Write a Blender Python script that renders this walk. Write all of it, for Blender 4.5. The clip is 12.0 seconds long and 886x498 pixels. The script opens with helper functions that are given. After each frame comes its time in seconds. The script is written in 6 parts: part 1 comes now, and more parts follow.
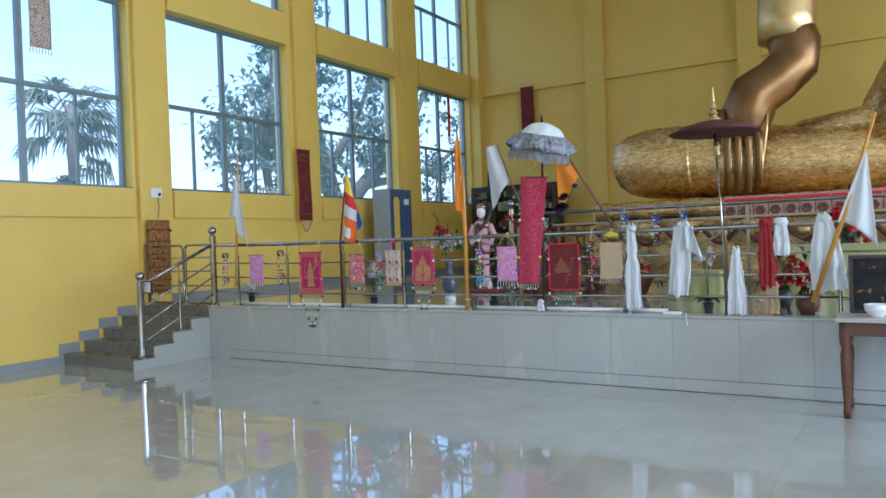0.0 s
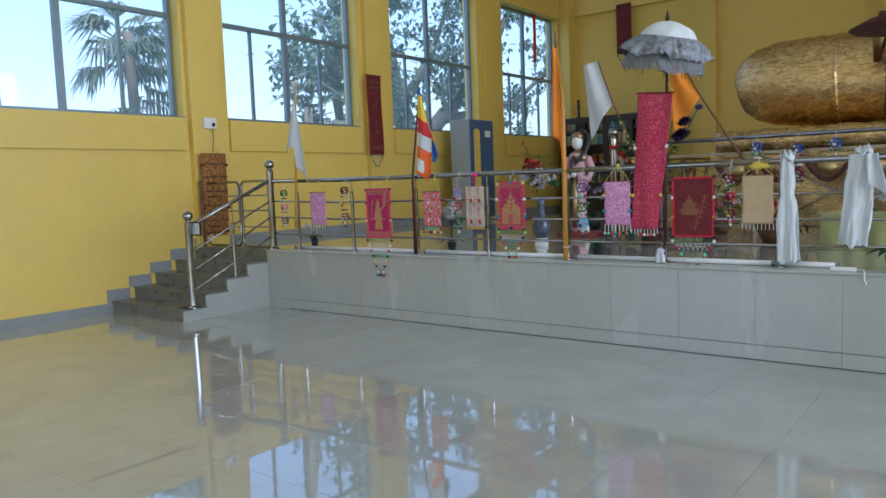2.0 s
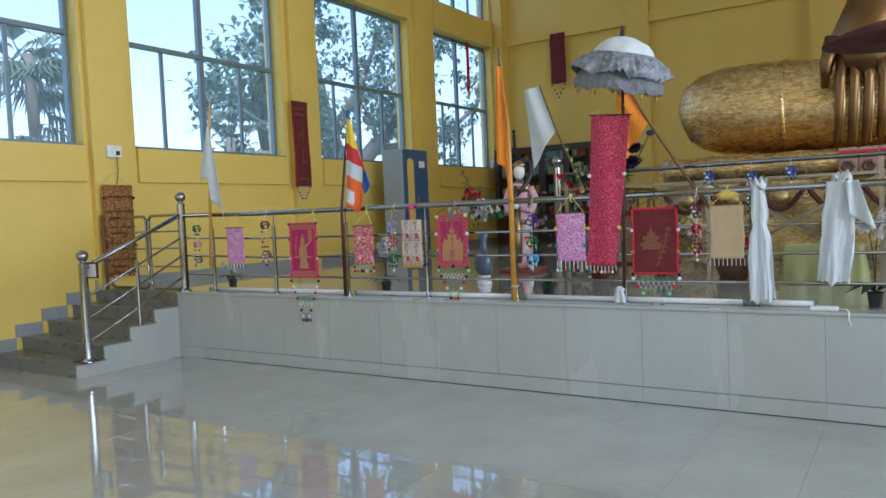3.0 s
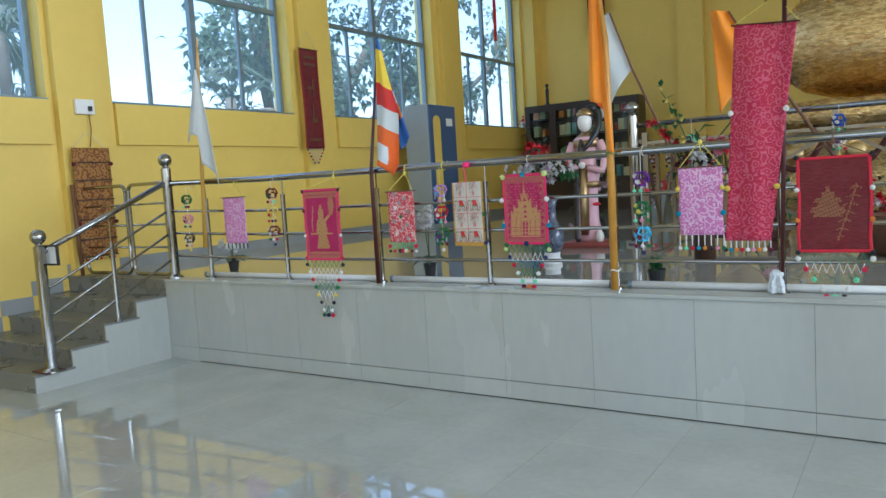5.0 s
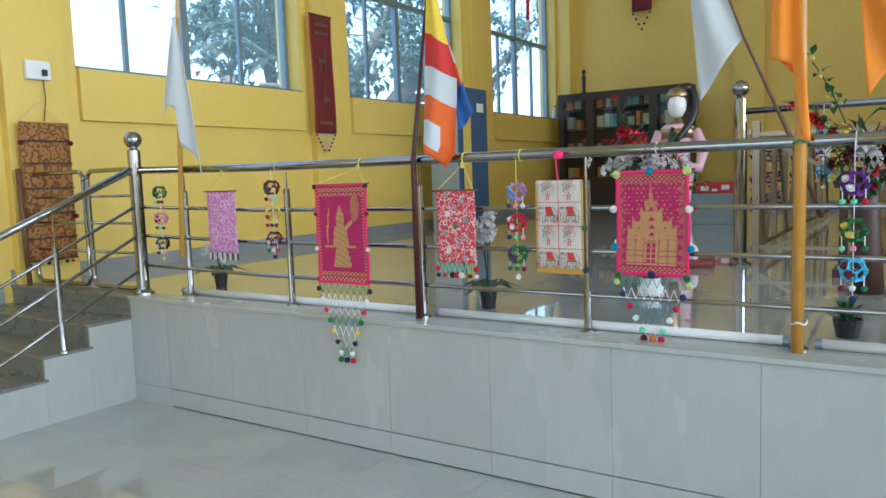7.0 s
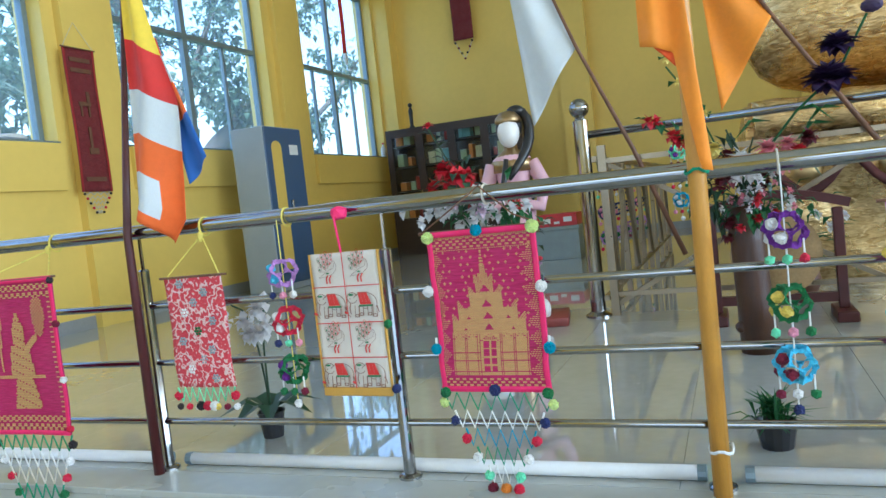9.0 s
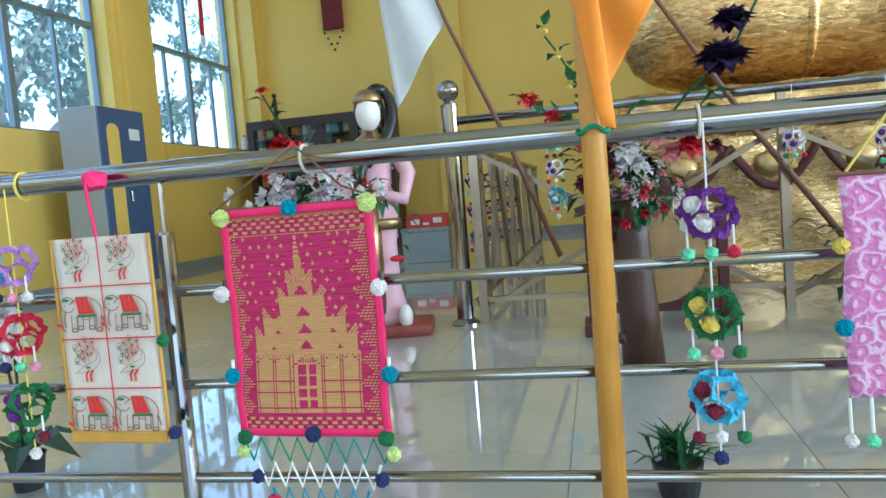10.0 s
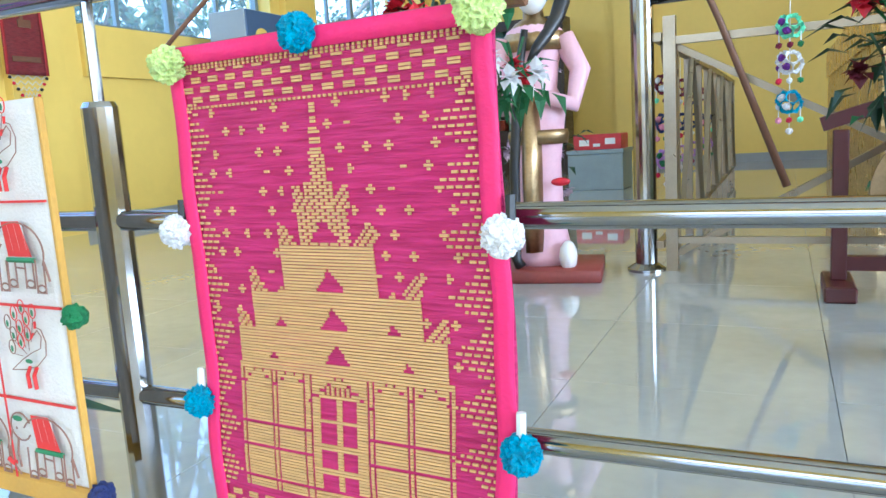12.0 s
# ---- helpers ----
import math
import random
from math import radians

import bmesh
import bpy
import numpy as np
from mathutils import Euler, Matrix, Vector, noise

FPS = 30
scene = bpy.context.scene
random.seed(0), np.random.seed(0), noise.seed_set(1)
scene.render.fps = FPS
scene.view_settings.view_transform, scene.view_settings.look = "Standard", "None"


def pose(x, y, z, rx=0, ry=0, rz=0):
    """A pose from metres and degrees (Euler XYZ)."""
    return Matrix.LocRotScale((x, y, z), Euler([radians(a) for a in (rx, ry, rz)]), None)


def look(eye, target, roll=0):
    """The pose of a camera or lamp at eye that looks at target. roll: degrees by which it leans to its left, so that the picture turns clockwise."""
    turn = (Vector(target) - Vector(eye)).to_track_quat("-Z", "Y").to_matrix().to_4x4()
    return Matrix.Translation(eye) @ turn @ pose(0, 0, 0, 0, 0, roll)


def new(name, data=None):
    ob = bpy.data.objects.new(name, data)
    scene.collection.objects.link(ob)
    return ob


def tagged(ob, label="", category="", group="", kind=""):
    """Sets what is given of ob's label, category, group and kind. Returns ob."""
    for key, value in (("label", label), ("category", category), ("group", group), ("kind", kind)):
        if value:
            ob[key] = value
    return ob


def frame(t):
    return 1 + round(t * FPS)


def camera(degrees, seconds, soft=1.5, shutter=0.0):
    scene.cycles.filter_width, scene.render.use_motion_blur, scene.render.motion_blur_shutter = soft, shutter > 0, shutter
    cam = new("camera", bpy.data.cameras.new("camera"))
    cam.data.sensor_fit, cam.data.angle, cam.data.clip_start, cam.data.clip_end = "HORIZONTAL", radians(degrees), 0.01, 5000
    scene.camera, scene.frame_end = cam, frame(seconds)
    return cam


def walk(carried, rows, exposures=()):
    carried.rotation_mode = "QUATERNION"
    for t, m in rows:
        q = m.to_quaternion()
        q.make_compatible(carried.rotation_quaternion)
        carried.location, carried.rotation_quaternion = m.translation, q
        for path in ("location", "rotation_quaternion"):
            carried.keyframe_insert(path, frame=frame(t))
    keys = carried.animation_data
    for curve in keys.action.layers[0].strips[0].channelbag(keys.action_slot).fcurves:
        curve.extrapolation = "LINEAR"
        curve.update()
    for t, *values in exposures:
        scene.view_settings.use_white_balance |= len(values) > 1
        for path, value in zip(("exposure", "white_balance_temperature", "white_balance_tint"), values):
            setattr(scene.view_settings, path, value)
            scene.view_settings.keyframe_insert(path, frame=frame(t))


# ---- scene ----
cam = camera(61.6, 12.0)
PATH = [
    (0, (2.801, -2.62, 1.518), (1.751, -0.919, 1.498), -2.1),
    (0.5, (2.61, -2.308, 1.514), (1.453, -0.676, 1.482), -3.6),
    (1, (2.357, -2.012, 1.514), (1.145, -0.424, 1.42), -2.1),
    (1.5, (2.145, -1.711, 1.488), (0.839, -0.2, 1.376), -3.1),
    (2, (1.893, -1.433, 1.476), (0.672, 0.142, 1.301), -2.1),
    (2.5, (1.615, -1.148, 1.498), (0.514, 0.518, 1.38), -1.1),
    (3, (1.4, -0.807, 1.479), (0.327, 0.879, 1.384), -2.5),
    (3.2, (1.271, -0.687, 1.466), (0.222, 1.011, 1.335), -2.2),
    (4.8, (0.28, 0.269, 1.434), (-0.719, 1.993, 1.259), -1.9),
    (5, (0.154, 0.403, 1.44), (-0.936, 2.07, 1.263), -3.5),
    (5.5, (-0.163, 0.69, 1.438), (-1.391, 2.26, 1.276), -4.3),
    (6, (-0.473, 0.969, 1.433), (-1.686, 2.543, 1.21), -4.7),
    (6.5, (-0.71, 1.282, 1.449), (-1.877, 2.895, 1.26), -2.4),
    (7, (-1.024, 1.563, 1.47), (-2.115, 3.228, 1.276), -2.0),
    (7.2, (-1.093, 1.661, 1.465), (-2.164, 3.338, 1.263), -2.7),
    (8.8, (-1.37, 2.662, 1.556), (-2.137, 4.504, 1.412), -6.1),
    (9, (-1.363, 2.789, 1.542), (-2.098, 4.645, 1.423), -6.3),
    (9.5, (-1.432, 3.103, 1.523), (-1.986, 5.022, 1.427), -4.1),
    (10, (-1.444, 3.37, 1.458), (-1.856, 5.322, 1.319), -4.7),
    (10.5, (-1.411, 3.623, 1.433), (-2.001, 5.522, 1.225), -4.1),
    (11, (-1.501, 3.809, 1.426), (-2.275, 5.634, 1.158), -5.3),
    (11.5, (-1.645, 4.048, 1.402), (-2.482, 5.852, 1.186), -3.2),
    (12, (-1.67, 4.201, 1.375), (-2.501, 5.994, 1.07), -3.6),
]
walk(cam, [(t, look(eye, target, roll)) for t, eye, target, roll in PATH],
     exposures=[(0, 1.82, 5560, 16), (0.5, 1.62, 5680, 16), (1.5, 1.55, 5760, 16), (3, 1.76, 5780, 15), (5.5, 2.05, 5690, 11), (7, 2.22, 5680, 11), (9, 2.42, 5440, 8), (9.8, 2.57, 5440, 8), (10.5, 2.48, 5490, 8), (11.1, 2.85, 5350, 8), (11.6, 2.77, 5300, 12), (12, 3.1, 5250, 12)])

# ---- light ----
world = bpy.data.worlds.new("overcast_sky")
scene.world = world
world.use_nodes = True
wn = world.node_tree.nodes
sky = wn.new("ShaderNodeTexSky")
sky.sky_type = 'NISHITA'
sky.sun_disc = False
sky.sun_elevation, sky.sun_rotation = radians(75), radians(135)
sky.air_density, sky.dust_density, sky.ozone_density = 1.0, 3.0, 1.2
wn["Background"].inputs["Strength"].default_value = 0.15
world.node_tree.links.new(sky.outputs[0], wn["Background"].inputs[0])

sun = new("sun", bpy.data.lights.new("sun", 'SUN'))
sun.data.energy, sun.data.angle, sun.data.color = 2.2, radians(25), (1.0, 0.96, 0.9)
sun.matrix_world = look((2.5, -2.5, 14), (0, 0, 0))


def window_light(name, eye, target, w, h, power):
    """Sky light that enters by an opening."""
    ob = new(name, bpy.data.lights.new(name, 'AREA'))
    ob.data.shape, ob.data.size, ob.data.size_y = 'RECTANGLE', w, h
    ob.data.energy, ob.data.color = power, (0.80, 0.92, 1.0)
    ob.matrix_world = look(eye, target)


for wy in (-2.5, 3.0, 8.5):
    window_light("sky_in_right_window", (11.9, wy, 4.3), (0, wy, 4.5), 4.6, 3.4, 140)
for wx in (-4.0, 2.0, 8.0):
    window_light("sky_in_entrance", (wx, -6.9, 2.6), (wx, 4, 1.4), 4.0, 4.2, 8)

# ---- materials ----
def mat(name, col, rough=0.5, metal=0.0, vary=0.1, scale=8.0, bump=0.0, bscale=60.0, coat=0.0, stretch=(1, 1, 1), spec=0.5, rand=0.0, alpha=1.0, whole=False):
    """A surface with two scales of variation in its colour, and a fine relief."""
    m = bpy.data.materials.new(name)
    m.use_nodes = True
    nt = m.node_tree
    n, l = nt.nodes, nt.links
    p = n["Principled BSDF"]
    p.inputs["Metallic"].default_value = metal
    p.inputs["Coat Weight"].default_value = coat
    p.inputs["Specular IOR Level"].default_value = spec
    p.inputs["Alpha"].default_value = alpha
    tc = n.new("ShaderNodeTexCoord")
    mp = n.new("ShaderNodeMapping")
    mp.inputs["Scale"].default_value = stretch
    l.new(n.new("ShaderNodeNewGeometry").outputs["Position"] if whole else tc.outputs["Object"], mp.inputs["Vector"])
    big, fine = n.new("ShaderNodeTexNoise"), n.new("ShaderNodeTexNoise")
    big.inputs["Scale"].default_value, fine.inputs["Scale"].default_value = scale, scale * 9
    big.inputs["Detail"].default_value, fine.inputs["Detail"].default_value = 4, 3
    for t in (big, fine):
        l.new(mp.outputs[0], t.inputs["Vector"])
    add = n.new("ShaderNodeMath")
    add.operation = 'MULTIPLY_ADD'
    l.new(fine.outputs[0], add.inputs[0])
    add.inputs[1].default_value = 0.5
    l.new(big.outputs[0], add.inputs[2])
    src = add.outputs[0]
    if rand:
        oi = n.new("ShaderNodeObjectInfo")
        r = n.new("ShaderNodeMath")
        r.operation = 'MULTIPLY_ADD'
        l.new(oi.outputs["Random"], r.inputs[0])
        r.inputs[1].default_value = rand
        l.new(src, r.inputs[2])
        src = r.outputs[0]
    mr = n.new("ShaderNodeMapRange")
    mr.inputs["From Min"].default_value, mr.inputs["From Max"].default_value = 0.45, 1.05 + rand
    mr.inputs["To Min"].default_value, mr.inputs["To Max"].default_value = 1 - vary, 1 + vary
    l.new(src, mr.inputs["Value"])
    mul = n.new("ShaderNodeVectorMath")
    mul.operation = 'SCALE'
    mul.inputs[0].default_value = col
    l.new(mr.outputs[0], mul.inputs["Scale"])
    l.new(mul.outputs[0], p.inputs["Base Color"])
    rr = n.new("ShaderNodeMapRange")
    rr.inputs["From Min"].default_value, rr.inputs["From Max"].default_value = 0.3, 0.7
    rr.inputs["To Min"].default_value, rr.inputs["To Max"].default_value = max(rough * 0.8, 0.02), min(rough * 1.2, 1)
    l.new(big.outputs[0], rr.inputs["Value"])
    l.new(rr.outputs[0], p.inputs["Roughness"])
    if bump:
        b = n.new("ShaderNodeBump")
        b.inputs["Strength"].default_value, b.inputs["Distance"].default_value = bump, 0.01
        bt = n.new("ShaderNodeTexNoise")
        bt.inputs["Scale"].default_value, bt.inputs["Detail"].default_value = bscale, 4
        l.new(mp.outputs[0], bt.inputs["Vector"])
        l.new(bt.outputs[0], b.inputs["Height"])
        l.new(b.outputs[0], p.inputs["Normal"])
    return m


def two_tone(name, col_a, col_b, texture, scale, low, high, rough=0.6, metal=0.0, stretch=(1, 1, 1), bump=0.3, distort=0.0, sheer=1.0):
    """A cloth or foil whose pattern runs between two colours."""
    m = mat(name, col_a, rough, metal)
    n, l = m.node_tree.nodes, m.node_tree.links
    p = n["Principled BSDF"]
    mp = n.new("ShaderNodeMapping")
    mp.inputs["Scale"].default_value = stretch
    l.new(n["Texture Coordinate"].outputs["Object"], mp.inputs["Vector"])
    if texture == "wave":
        t = n.new("ShaderNodeTexWave")
        t.inputs["Scale"].default_value, t.inputs["Distortion"].default_value = scale, distort
        out = t.outputs["Fac"]
    elif texture == "rings":
        t = n.new("ShaderNodeTexVoronoi")
        t.inputs["Scale"].default_value = scale
        s = n.new("ShaderNodeMath")
        s.operation = 'SINE'
        k = n.new("ShaderNodeMath")
        k.operation = 'MULTIPLY'
        k.inputs[1].default_value = distort or 20.0
        l.new(t.outputs["Distance"], k.inputs[0])
        wob = n.new("ShaderNodeTexNoise")
        wob.inputs["Scale"].default_value = scale * 1.3
        ad = n.new("ShaderNodeVectorMath")
        ad.operation = 'MULTIPLY_ADD'
        ad.inputs[1].default_value = (0.03, 0.03, 0.03)
        l.new(mp.outputs[0], wob.inputs["Vector"])
        l.new(wob.outputs["Color"], ad.inputs[0])
        l.new(mp.outputs[0], ad.inputs[2])
        l.new(k.outputs[0], s.inputs[0])
        out = s.outputs[0]
    else:
        t = n.new("ShaderNodeTexNoise")
        t.inputs["Scale"].default_value, t.inputs["Detail"].default_value, t.inputs["Distortion"].default_value = scale, 5, distort
        out = t.outputs[0]
    l.new(ad.outputs[0] if texture == "rings" else mp.outputs[0], t.inputs["Vector"])
    ramp = n.new("ShaderNodeMapRange")
    ramp.inputs["From Min"].default_value, ramp.inputs["From Max"].default_value = low, high
    l.new(out, ramp.inputs["Value"])
    mix = n.new("ShaderNodeMix")
    mix.data_type = 'RGBA'
    mix.inputs["A"].default_value, mix.inputs["B"].default_value = (*col_a, 1), (*col_b, 1)
    l.new(ramp.outputs[0], mix.inputs["Factor"])
    l.new(mix.outputs["Result"], p.inputs["Base Color"])
    if bump:
        b = n.new("ShaderNodeBump")
        b.inputs["Strength"].default_value, b.inputs["Distance"].default_value = bump, 0.01
        l.new(out, b.inputs["Height"])
        l.new(b.outputs[0], p.inputs["Normal"])
    p.inputs["Alpha"].default_value = sheer
    return m


YELLOW = mat("yellow_wall_paint", (0.77, 0.55, 0.125), 0.45, vary=0.05, scale=1.2, bump=0.05, bscale=90)
TILE = mat("polished_floor_tile", (0.43, 0.44, 0.405), 0.03, vary=0.13, scale=2.5, bump=0.003, bscale=2, rand=0.16, spec=1.0, coat=0.5, whole=True)
DARK_GROUT = mat("dark_floor_joint", (0.13, 0.13, 0.125), 0.5)
GROUT = mat("tile_grout", (0.27, 0.275, 0.27), 0.8)
RISER = mat("grey_wall_tile", (0.425, 0.435, 0.40), 0.25, vary=0.10, scale=1.5, rand=0.14, whole=True, stretch=(1.2, 1.2, 0.4))
STEPT = mat("grey_step_tile", (0.17, 0.17, 0.155), 0.3, vary=0.12, scale=6, rand=0.2, bump=0.05, whole=True)
SKIRT = mat("grey_skirting_tile", (0.28, 0.29, 0.29), 0.4, vary=0.1, scale=4)
CEIL = mat("white_ceiling_paint", (0.78, 0.76, 0.68), 0.7, vary=0.04, scale=1)
ALU = mat("aluminium_frame", (0.2, 0.26, 0.3), 0.4, 0.4, vary=0.12, scale=10)
STEEL = mat("polished_stainless_steel", (0.31, 0.305, 0.295), 0.11, 1.0, vary=0.08, scale=15, stretch=(1, 1, 1))
SQSTEEL = mat("brushed_square_tube", (0.33, 0.27, 0.19), 0.33, 1.0, vary=0.12, scale=12)
GREY_STEEL = mat("grey_enamelled_steel", (0.33, 0.38, 0.42), 0.4, vary=0.06, scale=5)
BLUE_STEEL = mat("blue_enamelled_steel", (0.045, 0.10, 0.22), 0.35, vary=0.08, scale=5)
DARK_WOOD = mat("dark_cabinet_wood", (0.035, 0.02, 0.016), 0.35, vary=0.25, scale=4, stretch=(1, 1, 8), bump=0.05)
BROWN_WOOD = mat("brown_pole_wood", (0.16, 0.07, 0.035), 0.5, vary=0.3, scale=6, stretch=(6, 6, 1), bump=0.15)
TRUNK_WOOD = mat("polished_trunk_wood", (0.06, 0.024, 0.012), 0.4, vary=0.35, scale=5, stretch=(5, 5, 1), bump=0.2)
BAMBOO = mat("yellow_bamboo", (0.55, 0.26, 0.035), 0.4, vary=0.15, scale=9, stretch=(6, 6, 1), bump=0.08)
MAROON = mat("maroon_paint", (0.07, 0.012, 0.012), 0.4, vary=0.15, scale=8)
WHITE_CLOTH = mat("white_cloth", (0.64, 0.67, 0.69), 0.85, vary=0.05, scale=10, bump=0.15, bscale=250)
WHITE_PAINT = mat("white_plastic", (0.8, 0.8, 0.8), 0.4, vary=0.04, scale=10)
ORANGE = mat("orange_cloth", (0.85, 0.27, 0.015), 0.75, vary=0.1, scale=6, bump=0.12, bscale=250)
DEEP_RED = mat("deep_red_cloth", (0.3, 0.012, 0.014), 0.75, vary=0.2, scale=6, bump=0.15, bscale=200)
SAFFRON = mat("red_orange_cloth", (0.8, 0.1, 0.01), 0.75, vary=0.1, scale=6, bump=0.12, bscale=250)
F_RED = mat("red_flag_cloth", (0.62, 0.03, 0.025), 0.75, vary=0.1, scale=6, bump=0.1, bscale=250)
F_BLUE = mat("blue_flag_cloth", (0.03, 0.12, 0.42), 0.75, vary=0.1, scale=6, bump=0.1, bscale=250)
F_YELL = mat("yellow_flag_cloth", (0.85, 0.6, 0.05), 0.75, vary=0.1, scale=6, bump=0.1, bscale=250)
F_ORAN = mat("vermilion_flag_cloth", (0.8, 0.14, 0.02), 0.75, vary=0.1, scale=6, bump=0.1, bscale=250)
PINK_EDGE = mat("hot_pink_ribbon", (0.8, 0.015, 0.14), 0.6, vary=0.1, scale=12, bump=0.15, bscale=300)
RED_EDGE = mat("red_ribbon", (0.6, 0.01, 0.035), 0.6, vary=0.1, scale=12, bump=0.15, bscale=300)
FADED_STRAW = mat("faded_straw", (0.30, 0.13, 0.055), 0.6, vary=0.25, scale=30, stretch=(1, 1, 20), bump=0.2, bscale=120)
STRAW = mat("golden_straw", (0.62, 0.36, 0.13), 0.5, vary=0.25, scale=30, stretch=(1, 1, 20), bump=0.2, bscale=120)
MAGENTA = two_tone("magenta_woven_mat", (0.39, 0.006, 0.085), (0.55, 0.02, 0.14), "noise", 90, 0.35, 0.65, 0.7, stretch=(0.25, 1, 3.2), bump=0.5)
WINE = two_tone("wine_red_mat", (0.11, 0.008, 0.012), (0.2, 0.02, 0.025), "noise", 80, 0.35, 0.65, 0.75, stretch=(0.3, 0.3, 3.2), bump=0.5)
PINK_CLOTH = two_tone("pink_scrolled_cloth", (0.62, 0.2, 0.46), (0.75, 0.5, 0.68), "rings", 30, 0.2, 0.9, 0.7, distort=13.0)
FLORAL = two_tone("red_floral_cloth", (0.62, 0.05, 0.07), (0.78, 0.55, 0.53), "rings", 38, 0.25, 0.95, 0.7, distort=12.0)
SHEER_PINK = two_tone("sheer_pink_scarf", (0.55, 0.012, 0.07), (0.70, 0.12, 0.2), "rings", 26, 0.1, 0.95, 0.55, distort=16.0, sheer=0.8)
BEIGE = mat("beige_cloth", (0.52, 0.38, 0.22), 0.8, vary=0.1, scale=15, bump=0.3, bscale=200)
CREAM = mat("cream_cotton", (0.70, 0.65, 0.58), 0.85, vary=0.06, scale=20, bump=0.25, bscale=300)
OCHRE = mat("ochre_hem", (0.55, 0.3, 0.05), 0.75, vary=0.12, scale=20)
MATBROWN = two_tone("brown_printed_mat", (0.36, 0.16, 0.04), (0.17, 0.06, 0.015), "rings", 15, 0.0, 0.8, 0.75, distort=14.0)
GOLD = two_tone("hammered_gold", (0.46, 0.28, 0.11), (0.88, 0.66, 0.33), "noise", 4.5, 0.35, 0.65, 0.28, 1.0, stretch=(2.2, 2.2, 8.0), bump=1.0, distort=1.2)
FOIL = two_tone("crinkled_gold_foil", (0.40, 0.26, 0.10), (0.72, 0.54, 0.27), "noise", 10, 0.35, 0.65, 0.3, 1.0, stretch=(1, 1, 3), bump=1.0, distort=2.0)
BRONZE = mat("dark_gold_skin", (0.22, 0.125, 0.055), 0.38, 1.0, vary=0.2, scale=3, bump=0.05)
BRIGHT_GOLD = mat("bright_gold", (0.62, 0.46, 0.22), 0.38, 1.0, vary=0.1, scale=8, bump=0.1)
BRASS = mat("old_brass", (0.35, 0.24, 0.12), 0.35, 1.0, vary=0.3, scale=9, bump=0.1)
SILVER = mat("silver_brocade", (0.25, 0.265, 0.30), 0.5, 0.3, vary=0.7, scale=22, bump=0.7, bscale=60)
LACE = mat("grey_lace", (0.22, 0.235, 0.26), 0.6, 0.1, vary=0.35, scale=30, bump=0.4, bscale=90, alpha=0.72)
DARK_RED = mat("dark_red_velvet", (0.07, 0.012, 0.01), 0.7, vary=0.3, scale=12, bump=0.3)
SKIN_WHITE = mat("white_statue_paint", (0.8, 0.76, 0.72), 0.35, vary=0.03, scale=12)
ROBE_PINK = mat("pink_statue_paint", (0.72, 0.42, 0.48), 0.4, vary=0.08, scale=10)
BLACK = mat("black_paint", (0.015, 0.014, 0.014), 0.35, vary=0.2, scale=12)
POT_BLACK = mat("black_plastic", (0.02, 0.02, 0.022), 0.45, vary=0.2, scale=12)
LEAF = mat("green_leaf", (0.03, 0.14, 0.045), 0.5, vary=0.3, scale=20, rand=0.2)
LEAF_DARK = mat("dark_green_leaf", (0.015, 0.05, 0.02), 0.45, vary=0.3, scale=20)
TREE_LEAF = mat("tree_foliage", (0.09, 0.155, 0.12), 0.6, vary=0.4, scale=1.5)
PALM_LEAF = mat("palm_foliage", (0.10, 0.15, 0.12), 0.5, vary=0.3, scale=2)
BARK = mat("tree_bark", (0.1, 0.09, 0.08), 0.9, vary=0.3, scale=5, bump=0.6, bscale=20)
P_WHITE = mat("white_petal", (0.82, 0.8, 0.8), 0.6, vary=0.06, scale=30)
P_PINK = mat("pink_petal", (0.8, 0.32, 0.38), 0.6, vary=0.15, scale=30)
P_RED = mat("red_petal", (0.55, 0.01, 0.025), 0.55, vary=0.25, scale=30)
P_PURPLE = mat("dark_purple_petal", (0.03, 0.012, 0.06), 0.55, vary=0.3, scale=30)
P_MAUVE = mat("mauve_petal", (0.55, 0.4, 0.5), 0.6, vary=0.2, scale=30)
P_YELLOW = mat("yellow_petal", (0.75, 0.6, 0.15), 0.6, vary=0.2, scale=30)
for lm in (TREE_LEAF, PALM_LEAF, LEAF, P_WHITE, P_PINK):
    ln, ll = lm.node_tree.nodes, lm.node_tree.links
    lt_, lmx = ln.new("ShaderNodeBsdfTranslucent"), ln.new("ShaderNodeMixShader")
    lmx.inputs[0].default_value = 0.45
    col_out = ln["Principled BSDF"].inputs["Base Color"].links[0].from_socket
    ll.new(col_out, lt_.inputs["Color"])
    ll.new(ln["Principled BSDF"].outputs[0], lmx.inputs[1])
    ll.new(lt_.outputs[0], lmx.inputs[2])
    ll.new(lmx.outputs[0], ln["Material Output"].inputs[0])
GRASS = mat("far_green_ground", (0.07, 0.12, 0.06), 0.9, vary=0.3, scale=0.3)
PICTURE = two_tone("printed_night_photo", (0.006, 0.006, 0.009), (0.55, 0.25, 0.05), "noise", 14, 0.6, 0.75, 0.75, bump=0)
GREEN_CLOTH = mat("olive_green_cloth", (0.35, 0.36, 0.15), 0.7, vary=0.12, scale=5, bump=0.1)
TABLE_WOOD = mat("brown_table_wood", (0.12, 0.045, 0.02), 0.4, vary=0.3, scale=5, stretch=(1, 1, 6), bump=0.1)
TABLE_TOP = mat("grey_table_top", (0.45, 0.42, 0.38), 0.4, vary=0.15, scale=8)
RED_BOX = mat("red_glossy_card", (0.55, 0.03, 0.04), 0.4, vary=0.2, scale=14)
